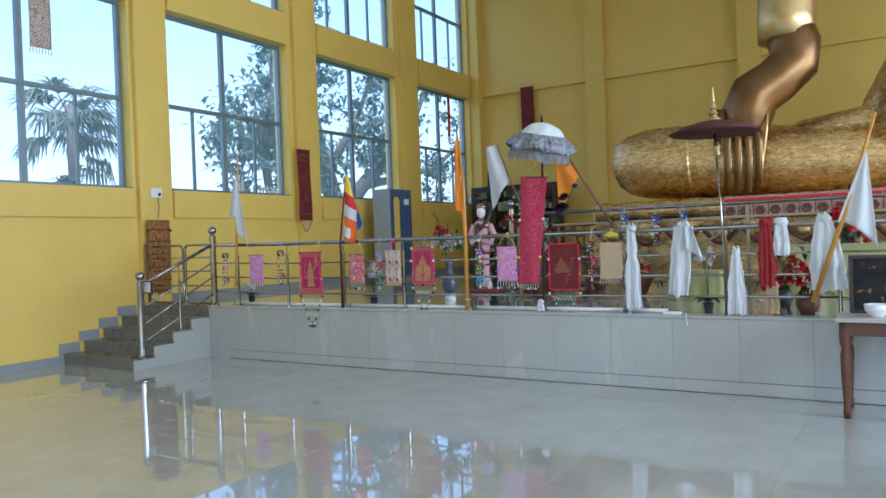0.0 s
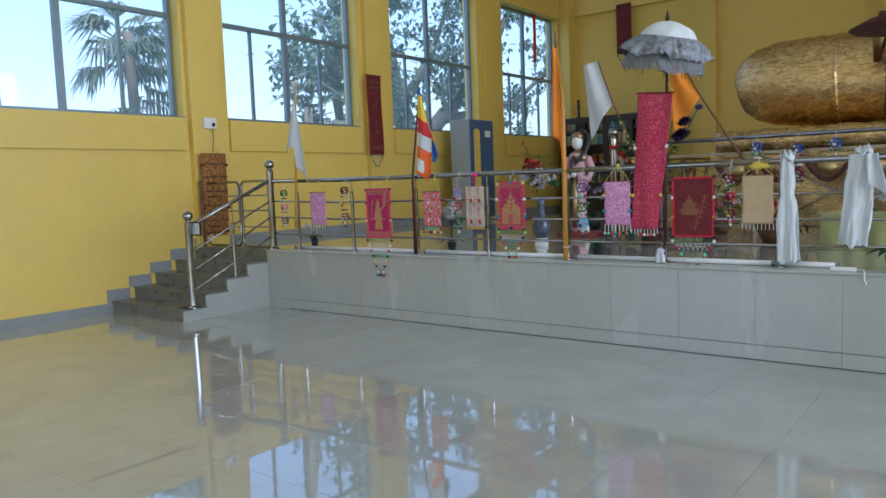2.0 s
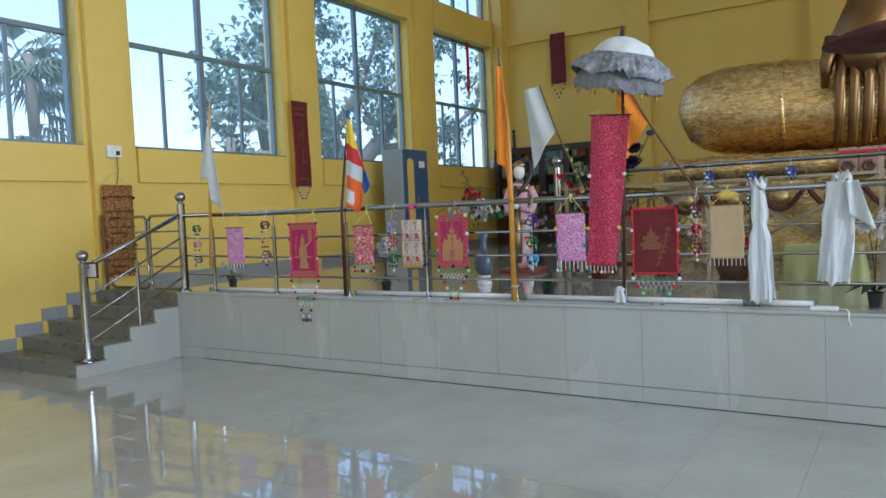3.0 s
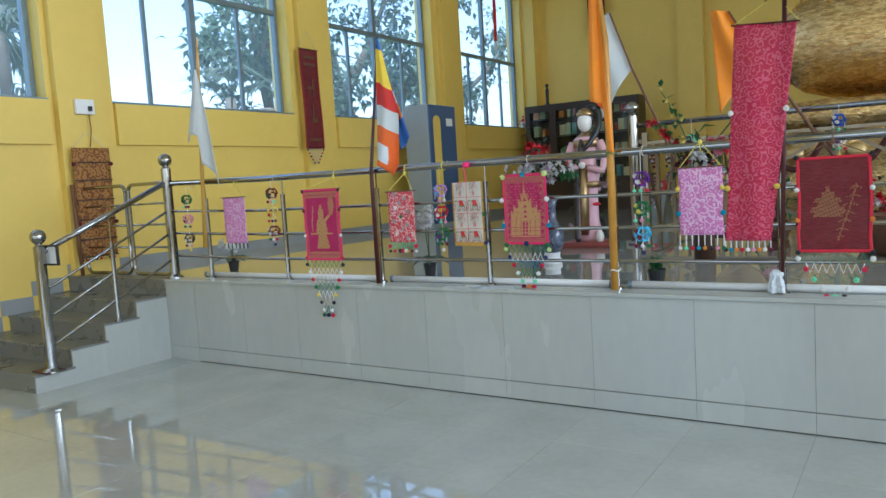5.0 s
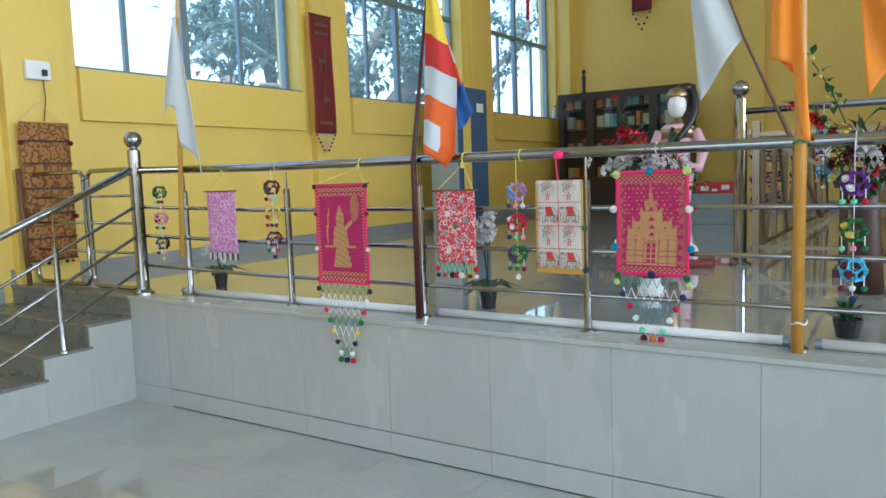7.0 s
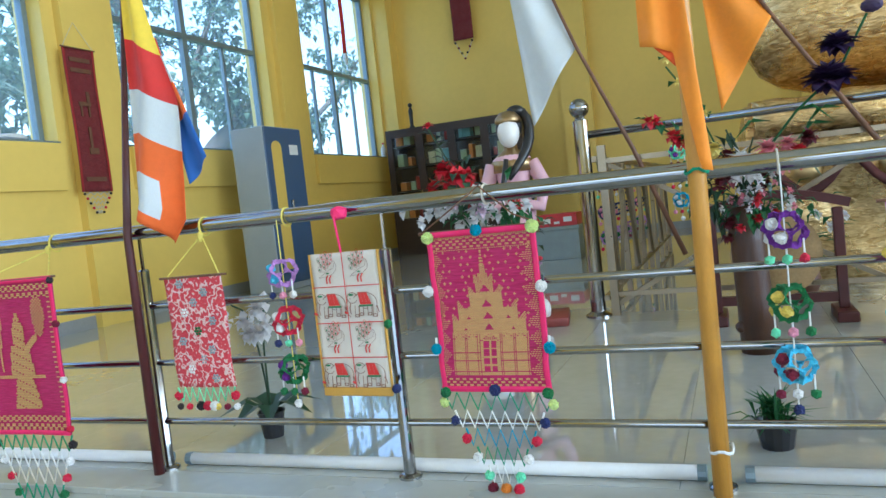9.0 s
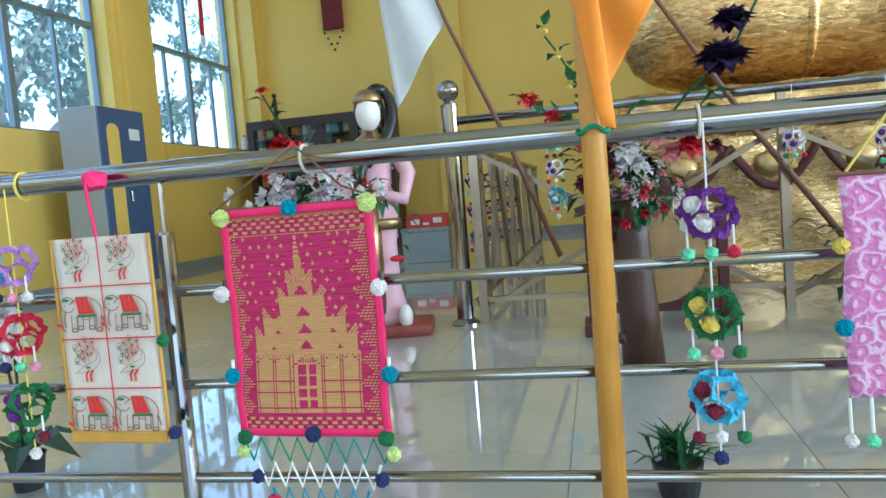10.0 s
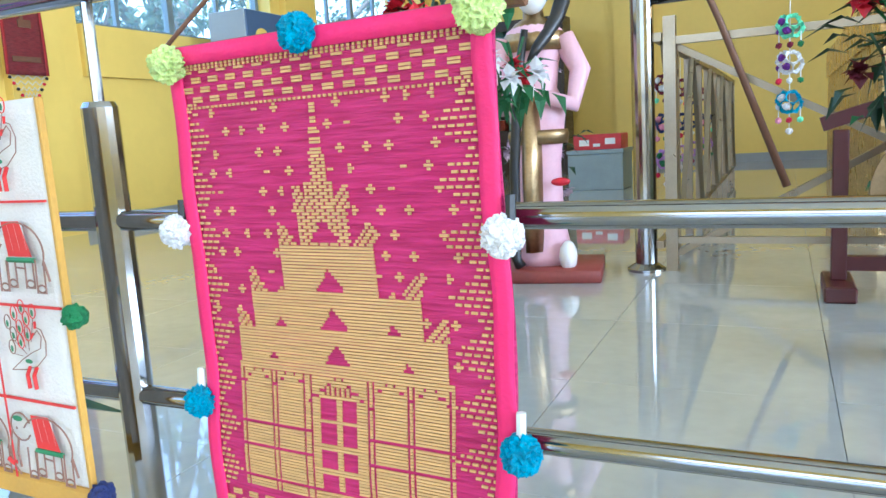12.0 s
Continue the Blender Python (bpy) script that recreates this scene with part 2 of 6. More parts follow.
GREY_BOX = mat("blue_grey_card", (0.28, 0.34, 0.36), 0.5, vary=0.1, scale=8)
TERRA = mat("brown_earthenware", (0.13, 0.055, 0.03), 0.5, vary=0.3, scale=8, bump=0.2)
CORD = mat("pale_cord", (0.6, 0.55, 0.45), 0.9, vary=0.2, scale=40)
YELLOW_CORD = mat("yellow_cord", (0.75, 0.62, 0.12), 0.8, vary=0.2, scale=40)
GREEN_CORD = mat("green_yarn", (0.02, 0.25, 0.13), 0.9, vary=0.2, scale=40)
WHITE_CORD = mat("white_yarn", (0.75, 0.75, 0.72), 0.9, vary=0.1, scale=40)
PORCELAIN = two_tone("blue_white_porcelain", (0.36, 0.40, 0.48), (0.008, 0.015, 0.055), "rings", 45, -0.95, -0.5, 0.2, distort=20.0, bump=0)
CLOCK_FACE = mat("white_clock_face", (0.8, 0.8, 0.8), 0.3, vary=0.03)
YARN = {}
for yn, yc in dict(red=(0.6, 0.012, 0.05), blue=(0.02, 0.09, 0.42), teal=(0.01, 0.28, 0.42), lime=(0.62, 0.75, 0.25), white=(0.8, 0.78, 0.76), black=(0.025, 0.02, 0.025),
                   green=(0.02, 0.16, 0.05), mint=(0.2, 0.72, 0.42), purple=(0.14, 0.02, 0.25), pink=(0.8, 0.3, 0.42), yellow=(0.78, 0.58, 0.1), navy=(0.02, 0.03, 0.12),
                   maroon=(0.16, 0.008, 0.03), sky=(0.1, 0.5, 0.75), lilac=(0.5, 0.25, 0.6), orange=(0.75, 0.25, 0.03)).items():
    YARN[yn] = mat(yn + "_yarn", yc, 0.95, vary=0.3, scale=60, bump=0.8, bscale=180)

GLASS = bpy.data.materials.new("window_glass")
GLASS.use_nodes = True
gn, gl = GLASS.node_tree.nodes, GLASS.node_tree.links
gn.remove(gn["Principled BSDF"])
tr, gs, fr, mx = gn.new("ShaderNodeBsdfTransparent"), gn.new("ShaderNodeBsdfGlossy"), gn.new("ShaderNodeLayerWeight"), gn.new("ShaderNodeMixShader")
tr.inputs[0].default_value = (0.93, 0.97, 0.985, 1)
gs.inputs["Roughness"].default_value = 0.03
pw, sc = gn.new("ShaderNodeMath"), gn.new("ShaderNodeMath")
pw.operation, sc.operation = 'POWER', 'MULTIPLY_ADD'
pw.inputs[1].default_value, sc.inputs[1].default_value, sc.inputs[2].default_value = 4.0, 0.5, 0.02
fr.inputs["Blend"].default_value = 0.5
gl.new(fr.outputs["Facing"], pw.inputs[0]), gl.new(pw.outputs[0], sc.inputs[0]), gl.new(sc.outputs[0], mx.inputs[0])
gl.new(tr.outputs[0], mx.inputs[1]), gl.new(gs.outputs[0], mx.inputs[2])
# a pale, uneven veil mixed into the panes imitates haze over the trees
du, dt, dmx, dno, dra = gn.new("ShaderNodeBsdfDiffuse"), gn.new("ShaderNodeBsdfTranslucent"), gn.new("ShaderNodeMixShader"), gn.new("ShaderNodeTexNoise"), gn.new("ShaderNodeMapRange")
dmx2 = gn.new("ShaderNodeMixShader")
du.inputs[0].default_value = dt.inputs[0].default_value = (0.72, 0.86, 0.9, 1)
dno.inputs["Scale"].default_value = 1.3
dra.inputs["To Min"].default_value, dra.inputs["To Max"].default_value = 0.04, 0.13
dmx2.inputs[0].default_value = 0.85
gl.new(dno.outputs[0], dra.inputs[0]), gl.new(dra.outputs[0], dmx.inputs[0])
gl.new(du.outputs[0], dmx2.inputs[1]), gl.new(dt.outputs[0], dmx2.inputs[2])
gl.new(mx.outputs[0], dmx.inputs[1]), gl.new(dmx2.outputs[0], dmx.inputs[2])
CABINET_GLASS = GLASS.copy()
CABINET_GLASS.name = "cabinet_glass"
gl.new(dmx.outputs[0], gn["Material Output"].inputs[0])
kn = CABINET_GLASS.node_tree
kn.links.new(kn.nodes[mx.name].outputs[0], kn.nodes["Material Output"].inputs[0])


# ---- mesh helpers ----
def part(name, bm, material, parent=None, label="", smooth=False):
    """One bmesh as one mesh object, under a thing or a part."""
    me = bpy.data.meshes.new(name)
    bm.to_mesh(me)
    bm.free()
    for m in material if isinstance(material, (list, tuple)) else [material]:
        me.materials.append(m)
    if smooth:
        me.polygons.foreach_set("use_smooth", [True] * len(me.polygons))
    ob = new(name, me)
    ob.parent = parent
    return tagged(ob, label)


def thing(name, label, category, at=(0, 0, 0), group="", kind="", turn=0):
    ob = new(name)
    ob.empty_display_size = 0.1
    ob.matrix_basis = pose(*at, 0, 0, turn)
    return tagged(ob, label, category, group, kind)


def paint(faces, index):
    for fc in faces:
        fc.material_index = index


def box(bm, x0, x1, y0, y1, z0, z1, bevel=0.0, index=0):
    v = [bm.verts.new(p) for p in ((x0, y0, z0), (x1, y0, z0), (x1, y1, z0), (x0, y1, z0), (x0, y0, z1), (x1, y0, z1), (x1, y1, z1), (x0, y1, z1))]
    fs = [bm.faces.new([v[i] for i in q]) for q in ((0, 3, 2, 1), (4, 5, 6, 7), (0, 1, 5, 4), (1, 2, 6, 5), (2, 3, 7, 6), (3, 0, 4, 7))]
    paint(fs, index)
    if bevel:
        r = bmesh.ops.bevel(bm, geom=list({e for fc in fs for e in fc.edges}), offset=bevel, segments=1, affect='EDGES')
        paint(r["faces"], index)
    return bm


def boxes(*rows, bevel=0.0):
    bm = bmesh.new()
    for r in rows:
        box(bm, *r, bevel=bevel)
    return bm


def tube(bm, pts, r, n=10, cap=True, index=0, squash=1.0):
    """A tube along points; r is one radius or one for each point."""
    pts = [Vector(p) for p in pts]
    rs = list(r) if isinstance(r, (list, tuple)) else [r] * len(pts)
    rings, side = [], None
    for i, p in enumerate(pts):
        d = (pts[min(i + 1, len(pts) - 1)] - pts[max(i - 1, 0)]).normalized()
        if side is None:
            side = d.orthogonal().normalized()
        side = (side - d * side.dot(d)).normalized()
        up = d.cross(side)
        rings.append([bm.verts.new(p + (side * math.cos(a) + up * math.sin(a) * squash) * rs[i]) for a in (2 * math.pi * k / n for k in range(n))])
    fs = []
    for a, b in zip(rings, rings[1:]):
        fs += [bm.faces.new((a[k], a[(k + 1) % n], b[(k + 1) % n], b[k])) for k in range(n)]
    if cap:
        fs += [bm.faces.new(rings[0][::-1]), bm.faces.new(rings[-1])]
    paint(fs, index)
    return bm


def square_tube(bm, a, b, half):
    """A square bar from a to b."""
    return tube(bm, (a, b), half * 1.414, 4)


def ball(bm, c, r, sub=2, index=0, rough=0.0, scale=(1, 1, 1)):
    got = bmesh.ops.create_icosphere(bm, subdivisions=sub, radius=1.0)["verts"]
    for v in got:
        k = 1 + rough * (random.random() - 0.5)
        v.co = Vector(c) + Vector((v.co.x * scale[0], v.co.y * scale[1], v.co.z * scale[2])) * r * k
    for v in got:
        paint(v.link_faces, index)
    return bm


def lathe(bm, c, prof, n=20, index=0, sx=1.0, sy=1.0):
    """A turned body: profile rows of radius and height, about an upright axis."""
    rings = [[bm.verts.new((c[0] + r * sx * math.cos(a), c[1] + r * sy * math.sin(a), c[2] + z)) for a in (2 * math.pi * k / n for k in range(n))] for r, z in prof]
    fs = []
    for a, b in zip(rings, rings[1:]):
        fs += [bm.faces.new((a[k], a[(k + 1) % n], b[(k + 1) % n], b[k])) for k in range(n)]
    fs += [bm.faces.new(rings[0][::-1]), bm.faces.new(rings[-1])]
    paint(fs, index)
    return bm


def sheet(bm, fn, nu, nv, index=0, thick=0.0, index_fn=None):
    """A cloth: fn(u, v) gives a place. A thick one gets a back and edges."""
    front = [[bm.verts.new(fn(i / nu, j / nv)) for i in range(nu + 1)] for j in range(nv + 1)]
    fs = []
    for j in range(nv):
        for i in range(nu):
            fc = bm.faces.new((front[j][i], front[j + 1][i], front[j + 1][i + 1], front[j][i + 1]))
            fc.material_index = index_fn((i + 0.5) / nu, (j + 0.5) / nv) if index_fn else index
            fs.append(fc)
    if thick:
        bmesh.ops.recalc_face_normals(bm, faces=fs)
        bmesh.ops.solidify(bm, geom=fs, thickness=thick)
    return bm


def leaf(bm, base, way, length, width, droop=0.2, index=0):
    """One folded leaf or petal of four faces."""
    w = Vector(way).normalized()
    s = w.cross(Vector((0, 0, 1)))
    s = s.normalized() if s.length > 0.05 else Vector((1, 0, 0))
    u = s.cross(w)
    b = Vector(base)
    m, t = b + w * length * 0.5 + u * length * droop * 0.25, b + w * length - u * length * droop
    v = [bm.verts.new(p) for p in (b, m + s * width * 0.5 + u * width * 0.15, m, m - s * width * 0.5 + u * width * 0.15, t)]
    paint([bm.faces.new(q) for q in ((v[0], v[1], v[2]), (v[0], v[2], v[3]), (v[1], v[4], v[2]), (v[2], v[4], v[3]))], index)


def rand_dir(up=0.0):
    d = Vector((random.gauss(0, 1), random.gauss(0, 1), random.gauss(0, 1) + up))
    return d.normalized()


def bloom(bm, c, r, face=(0, -1, 0.3), petals=7, rows=2, index=0):
    """A flower of overlapping petals that faces one way."""
    f = Vector(face).normalized()
    a = f.orthogonal().normalized()
    b = f.cross(a)
    for k in range(rows):
        for i in range(petals):
            t = 2 * math.pi * (i + 0.5 * k) / petals + random.uniform(-0.15, 0.15)
            d = (a * math.cos(t) + b * math.sin(t)) * (1 - 0.35 * k) + f * (0.25 + 0.6 * k)
            leaf(bm, Vector(c), d, r * (1.0 - 0.2 * k), r * 0.75, 0.15, index)
    bmesh.ops.remove_doubles(bm, verts=bm.verts, dist=1e-6)


# ---- plan ----
ZP = 0.726            # height of the platform
XW, XP, XG = -7.18, -7.09, -7.40   # window wall, its pilasters, its glass
YB = 15.55            # back wall
XR, YF, ZC = 12.0, -7.0, 9.2       # right wall, entrance wall, ceiling
YE = 4.62             # front edge of the platform
XS = -5.626           # side of the stairs
NOSE0 = 3.383         # first nosing of the stairs
YR = 4.795            # line of the railing
WINDOWS = ((1.64, 4.59), (5.31, 8.05), (8.93, 11.68), (12.65, 15.18))
BANDS = ((2.50, 5.40), (6.0, 8.6))


def structure(name, bm, material, label, category):
    return tagged(part(name, bm, material), label, category, kind="structure")


# ---- walls ----
bm = bmesh.new()
ys = [YF - 0.2, -5.5, -2.6, -1.9, 0.92] + [v for w in WINDOWS for v in w] + [YB + 0.2]
piers = [(ys[i], ys[i + 1]) for i in range(0, len(ys), 2)]
spans = [(-5.5, -2.6), (-1.9, 0.92)] + list(WINDOWS)
for a, b in piers:
    box(bm, XG - 0.12, XW, a, b, 0, ZC)
for a, b in spans:
    box(bm, XG - 0.12, XW, a, b, 0, 2.06)
    box(bm, XG - 0.12, XW + 0.05, a, b, 2.06, 2.50)
    box(bm, XG - 0.12, XW + 0.06, a, b, 5.40, 6.0)
    box(bm, XG - 0.12, XW, a, b, 8.6, ZC)
structure("wall_left", bm, YELLOW, "yellow painted window wall with a raised sill band", "wall")
for a, b in piers[1:-1]:
    c = (a + b) / 2 - 0.04
    structure("pilaster", boxes((XW, XP, c - 0.26, c + 0.24, 0, ZC)), YELLOW, "yellow painted pilaster on the window wall", "pilaster")

bm = boxes((XG - 0.12, XR + 0.2, YB, YB + 0.25, 0, ZC))
structure("wall_back", bm, YELLOW, "tall yellow painted back wall", "wall")
for a, b in ((XW, -3.92), (-3.42, -0.28), (0.22, 3.4), (3.9, 7.4), (7.9, XR)):
    structure("trim", boxes((a, b, YB - 0.10, YB, 5.44, 5.66), (a, b, YB - 0.06, YB, 5.66, 5.70)), YELLOW, "yellow plaster ledge across the back wall", "ledge")
for a, b in ((-3.92, -3.42), (-0.28, 0.22), (3.4, 3.9), (7.4, 7.9)):
    structure("pilaster", boxes((a, b, YB - 0.14, YB, 0, ZC)), YELLOW, "flat yellow pilaster on the back wall", "pilaster")
structure("pilaster", boxes((XW, XW + 0.28, YB - 0.3, YB, 0, ZC)), YELLOW, "yellow corner pilaster", "pilaster")
# right wall and entrance wall, open where daylight comes in
bm = bmesh.new()
for a, b in ((YF, -4.8), (-0.2, 0.7), (5.3, 6.2), (10.8, YB)):
    box(bm, XR, XR + 0.2, a, b, 0, ZC)
for a, b in ((-4.8, -0.2), (0.7, 5.3), (6.2, 10.8)):
    box(bm, XR, XR + 0.2, a, b, 0, 2.5)
    box(bm, XR, XR + 0.2, a, b, 6.1, ZC)
structure("wall_right", bm, YELLOW, "yellow painted wall with tall openings", "wall")
bm = bmesh.new()
for a, b in ((XG, -6.0), (-2.0, 0.0), (4.0, 6.0), (10.0, XR)):
    box(bm, a, b, YF - 0.2, YF, 0, ZC)
for a, b in ((-6.0, -2.0), (0.0, 4.0), (6.0, 10.0)):
    box(bm, a, b, YF - 0.2, YF, 4.8, ZC)
structure("wall_entrance", bm, YELLOW, "yellow painted entrance wall with doorways", "wall")
structure("ceiling", boxes((XG - 0.12, XR + 0.2, YF - 0.2, YB + 0.25, ZC, ZC + 0.2)), CEIL, "plain white ceiling", "ceiling")
bm = bmesh.new()
box(bm, XW, XW + 0.012, -6.5, NOSE0 - 0.07, 0.0, 0.12)
structure("baseboard", bm, SKIRT, "grey tile skirting along the yellow wall", "skirting")
bm = boxes((XW, XW + 0.012, YE, YB - 0.3, ZP, ZP + 0.12), (XW + 0.28, XR, YB - 0.012, YB, ZP, ZP + 0.12))
structure("baseboard", bm, SKIRT, "grey tile skirting above the platform", "skirting")


# ---- windows ----
def window(k, y0, y1, z0, z1, low):
    w = thing("window_%d" % k, "aluminium framed window with clear sliding panes", "window", kind="structure")
    f, mid = 0.055, (y0 + y1) / 2 - 0.07
    part("window_frame", boxes((XG - 0.03, XG + 0.05, y0, y0 + f, z0, z1), (XG - 0.03, XG + 0.05, y1 - f, y1, z0, z1), (XG - 0.03, XG + 0.05, y0 + f, y1 - f, z0, z0 + f), (XG - 0.03, XG + 0.05, y0 + f, y1 - f, z1 - f, z1)), ALU, w)
    zt = z0 + 1.40
    rows = ((z0 + f, zt - 0.03), (zt + 0.03, z1 - f))
    part("transom", boxes((XG - 0.02, XG + 0.06, y0 + f, y1 - f, zt - 0.03, zt + 0.03)), ALU, w)
    for a, b in rows:
        part("mullion", boxes((XG - 0.02, XG + 0.05, mid - 0.04, mid + 0.04, a, b)), ALU, w)
    part("window_sill", boxes((XG + 0.05, XW + 0.03, y0, y1, z0 - 0.0, z0 + 0.018)), ALU, w)
    for j, (a, b) in enumerate(rows):
        for c, d in ((y0 + f, mid - 0.04), (mid + 0.04, y1 - f)):
            cuts = [c, c + (d - c) * (0.48 if c < mid - 0.5 else 0.52), d] if j == 0 else [c, d]
            for i in range(len(cuts) - 1):
                pane = part("pane", boxes((XG - 0.003, XG + 0.003, cuts[i], cuts[i + 1], a, b)), GLASS, w)
                pane.visible_shadow = False
                if i:
                    part("stile", boxes((XG - 0.015, XG + 0.03, cuts[i] - 0.021, cuts[i] + 0.021, a, b)), ALU, w)


k = 0
for a, b in spans:
    for z0, z1 in BANDS:
        k += 1
        window(k, a, b, z0, z1, z0 < 3)

# ---- outdoors ----
bm = bmesh.new()
vs = [bm.verts.new(p) for p in ((-400, -400, -1.2), (-7.6, -400, -1.2), (-7.6, 400, -1.2), (-400, 400, -1.2))]
bm.faces.new(vs)
structure("ground", bm, GRASS, "green open land outside the windows", "ground")


def tree(at, limbs, leaves, size, spread, label):
    t = thing("tree", label, "tree", at)
    bm = bmesh.new()
    ends = []
    for pts, r in limbs:
        tube(bm, pts, [r * (1 - 0.75 * i / (len(pts) - 1)) for i in range(len(pts))], 8)
        ends += [Vector(p) for p in pts[len(pts) // 2:]]
        for _ in range(4):
            a = Vector(random.choice(pts[1:]))
            d = rand_dir(0.4)
            e = a + d * random.uniform(0.8, 1.8)
            tube(bm, (a, a + (e - a) * 0.5 + Vector((0, 0, 0.1)), e), (r * 0.3, r * 0.2, 0.015), 5)
            ends.append(e)
    part("trunk", bm, BARK, t, smooth=True)
    bm = bmesh.new()
    clumps = [e + rand_dir() * random.uniform(0, spread) for e in ends for _ in range(5)]
    for _ in range(leaves):
        c = random.choice(clumps) + rand_dir() * random.gauss(0, 0.38)
        leaf(bm, c, rand_dir(-0.3), size * random.uniform(0.6, 1.3), size * 0.55, 0.2)
    part("crown", bm, TREE_LEAF, t)


random.seed(5)
tree((-15.5, 19.7, -1.2), [
    (((0, 0, 0), (0.1, 0, 2.5), (0.0, -0.3, 4.2), (0.3, -1.4, 6.0), (0.6, -2.4, 8.2), (0.8, -3.2, 10.0)), 0.52),
    (((0, -0.2, 3.8), (0.3, 1.2, 5.2), (0.5, 2.6, 6.2), (0.7, 4.2, 8.0), (0.6, 5.4, 9.5)), 0.36),
    (((0.2, -1.0, 5.4), (0.2, 0.8, 7.5), (0.3, 1.8, 9.4)), 0.2),
    (((0.1, -0.4, 4.4), (0.8, -2.6, 5.2), (1.3, -4.3, 6.2), (1.6, -5.6, 6.8)), 0.2),
    (((0.2, 1.0, 5.0), (0.5, 3.0, 5.4), (0.9, 5.5, 6.0), (1.0, 7.5, 7.2), (1.0, 9.0, 8.4)), 0.18)], 5200, 0.30, 1.3, "broad leafy tree with grey limbs behind the windows")
tree((-13.0, 13.3, -1.2), [
    (((0, 0, 0), (0.1, 0.1, 3.0), (0.2, -0.2, 5.5), (0.3, 0.1, 8.5)), 0.16),
    (((0.1, 0.0, 4.0), (0.5, -0.7, 5.4), (0.7, -1.1, 7.0)), 0.09),
    (((0.1, 0.0, 3.6), (0.4, 0.8, 4.6), (0.5, 1.3, 6.0)), 0.08)], 2400, 0.28, 0.6, "slender leafy tree close outside the windows")


def palm(at, height, fronds, reach, label):
    t = thing("palm_tree", label, "palm tree", at)
    part("trunk", tube(bmesh.new(), ((0, 0, 0), (0.05, 0.05, height * 0.5), (0, 0, height)), (0.16, 0.12, 0.1), 8), BARK, t, smooth=True)
    bm = bmesh.new()
    for i in range(fronds):
        ang, rise = random.uniform(0, 6.28), random.uniform(-0.9, 1.0)
        d = Vector((math.cos(ang), math.sin(ang), rise)).normalized()
        hub = Vector((0, 0, height - random.uniform(0, 1.0))) + d * reach * 0.5
        for q in range(16):
            fan = (q / 15 - 0.5) * 2.4
            s = d.cross(Vector((0, 0, 1))).normalized()
            u = s.cross(d)
            w = d * math.cos(fan) + s * math.sin(fan)
            leaf(bm, hub, w, reach * random.uniform(0.55, 0.75), 0.07, 0.25 + 0.3 * random.random())
        tube(bm, (Vector((0, 0, height - 0.3)), hub), 0.012, 4)
    part("crown", bm, PALM_LEAF, t)


palm((-12.6, 7.0, -1.2), 6.0, 30, 1.15, "fan palm with drooping fronds outside the window")
palm((-12.2, 6.6, -1.2), 4.4, 12, 0.9, "lower fan palm crown outside the window")
palm((-11.6, 10.9, -1.2), 4.6, 14, 1.2, "small fan palm below the leafy tree")
for i, (x, y, h) in enumerate(((-34, 15, 4.2), (-36, 19, 5.0), (-33, 9, 3.6), (-40, 25, 5.2), (-38, 4, 3.8))):
    tree((x, y, -1.2), [(((0, 0, 0), (0, 0, h * 0.5), (0.3, 0.2, h)), 0.2), (((0, 0, h * 0.4), (0.2, 1.2, h * 0.8)), 0.1), (((0, 0, h * 0.4), (0.2, -1.2, h * 0.75)), 0.1)], 1100, 0.5, 1.0, "low distant tree beyond the hall")

# ---- platform and stairs ----
structure("platform", boxes((XS, XR, YE + 0.012, YB, 0.0, ZP - 0.012), (XW, XS, YE + 0.012, YB, 0.0, ZP - 0.012)), GROUT, "raised platform of the shrine", "platform")
structure("platform_edge", boxes((XS - 0.006, XR, YE - 0.012, YE + 0.16, ZP - 0.024, ZP), bevel=0.003), RISER, "grey tile edge of the platform", "edge")
st = thing("stairs", "grey tiled stairs up to the platform", "stairs", kind="structure")
NOSE = (NOSE0, 3.69, 4.0, 4.31, YE)
for i in range(4):
    z = 0.1452 * (i + 1)
    part("riser", boxes((XW, XS - 0.02, NOSE[i], NOSE[i] + 0.02, z - 0.1452, z - 0.02)), STEPT, st)
    part("tread", boxes((XW, XS + 0.004, NOSE[i] - 0.012, NOSE[i + 1] + 0.02, z - 0.02, z), bevel=0.004), STEPT, st)
    part("side_tile", boxes((XS - 0.02, XS - 0.001, NOSE[i] + 0.0005, NOSE[i + 1], 0, z - 0.02)), RISER, st)
    part("skirting", boxes((XW, XW + 0.012, NOSE[i] - 0.07, NOSE[i + 1] - 0.07, z - (0.1452 if i == 0 else 0.0), z + 0.145)), SKIRT, st)
part("riser", boxes((XW, XS, YE, YE + 0.012, ZP - 0.1452, ZP - 0.024)), STEPT, st)
part("tread", boxes((XW, XS - 0.006, YE - 0.012, YE + 0.16, ZP - 0.024, ZP), bevel=0.003), STEPT, st)


# ---- railings ----
def ball_newel(parent, x, y, z0, zb, r=0.043, rb=0.06):
    nb = part("newel", lathe(bmesh.new(), (x, y, z0), ((r * 1.7, 0), (r * 1.7, 0.012), (r * 1.15, 0.03), (r, 0.035), (r, zb - z0 - rb - 0.015), (r * 0.8, zb - z0 - rb - 0.01), (r * 0.5, zb - z0 - rb + 0.01)), 20), STEEL, parent, smooth=False)
    part("ball", ball(bmesh.new(), (x, y, zb), rb, 3), STEEL, nb, "polished steel ball", smooth=True)


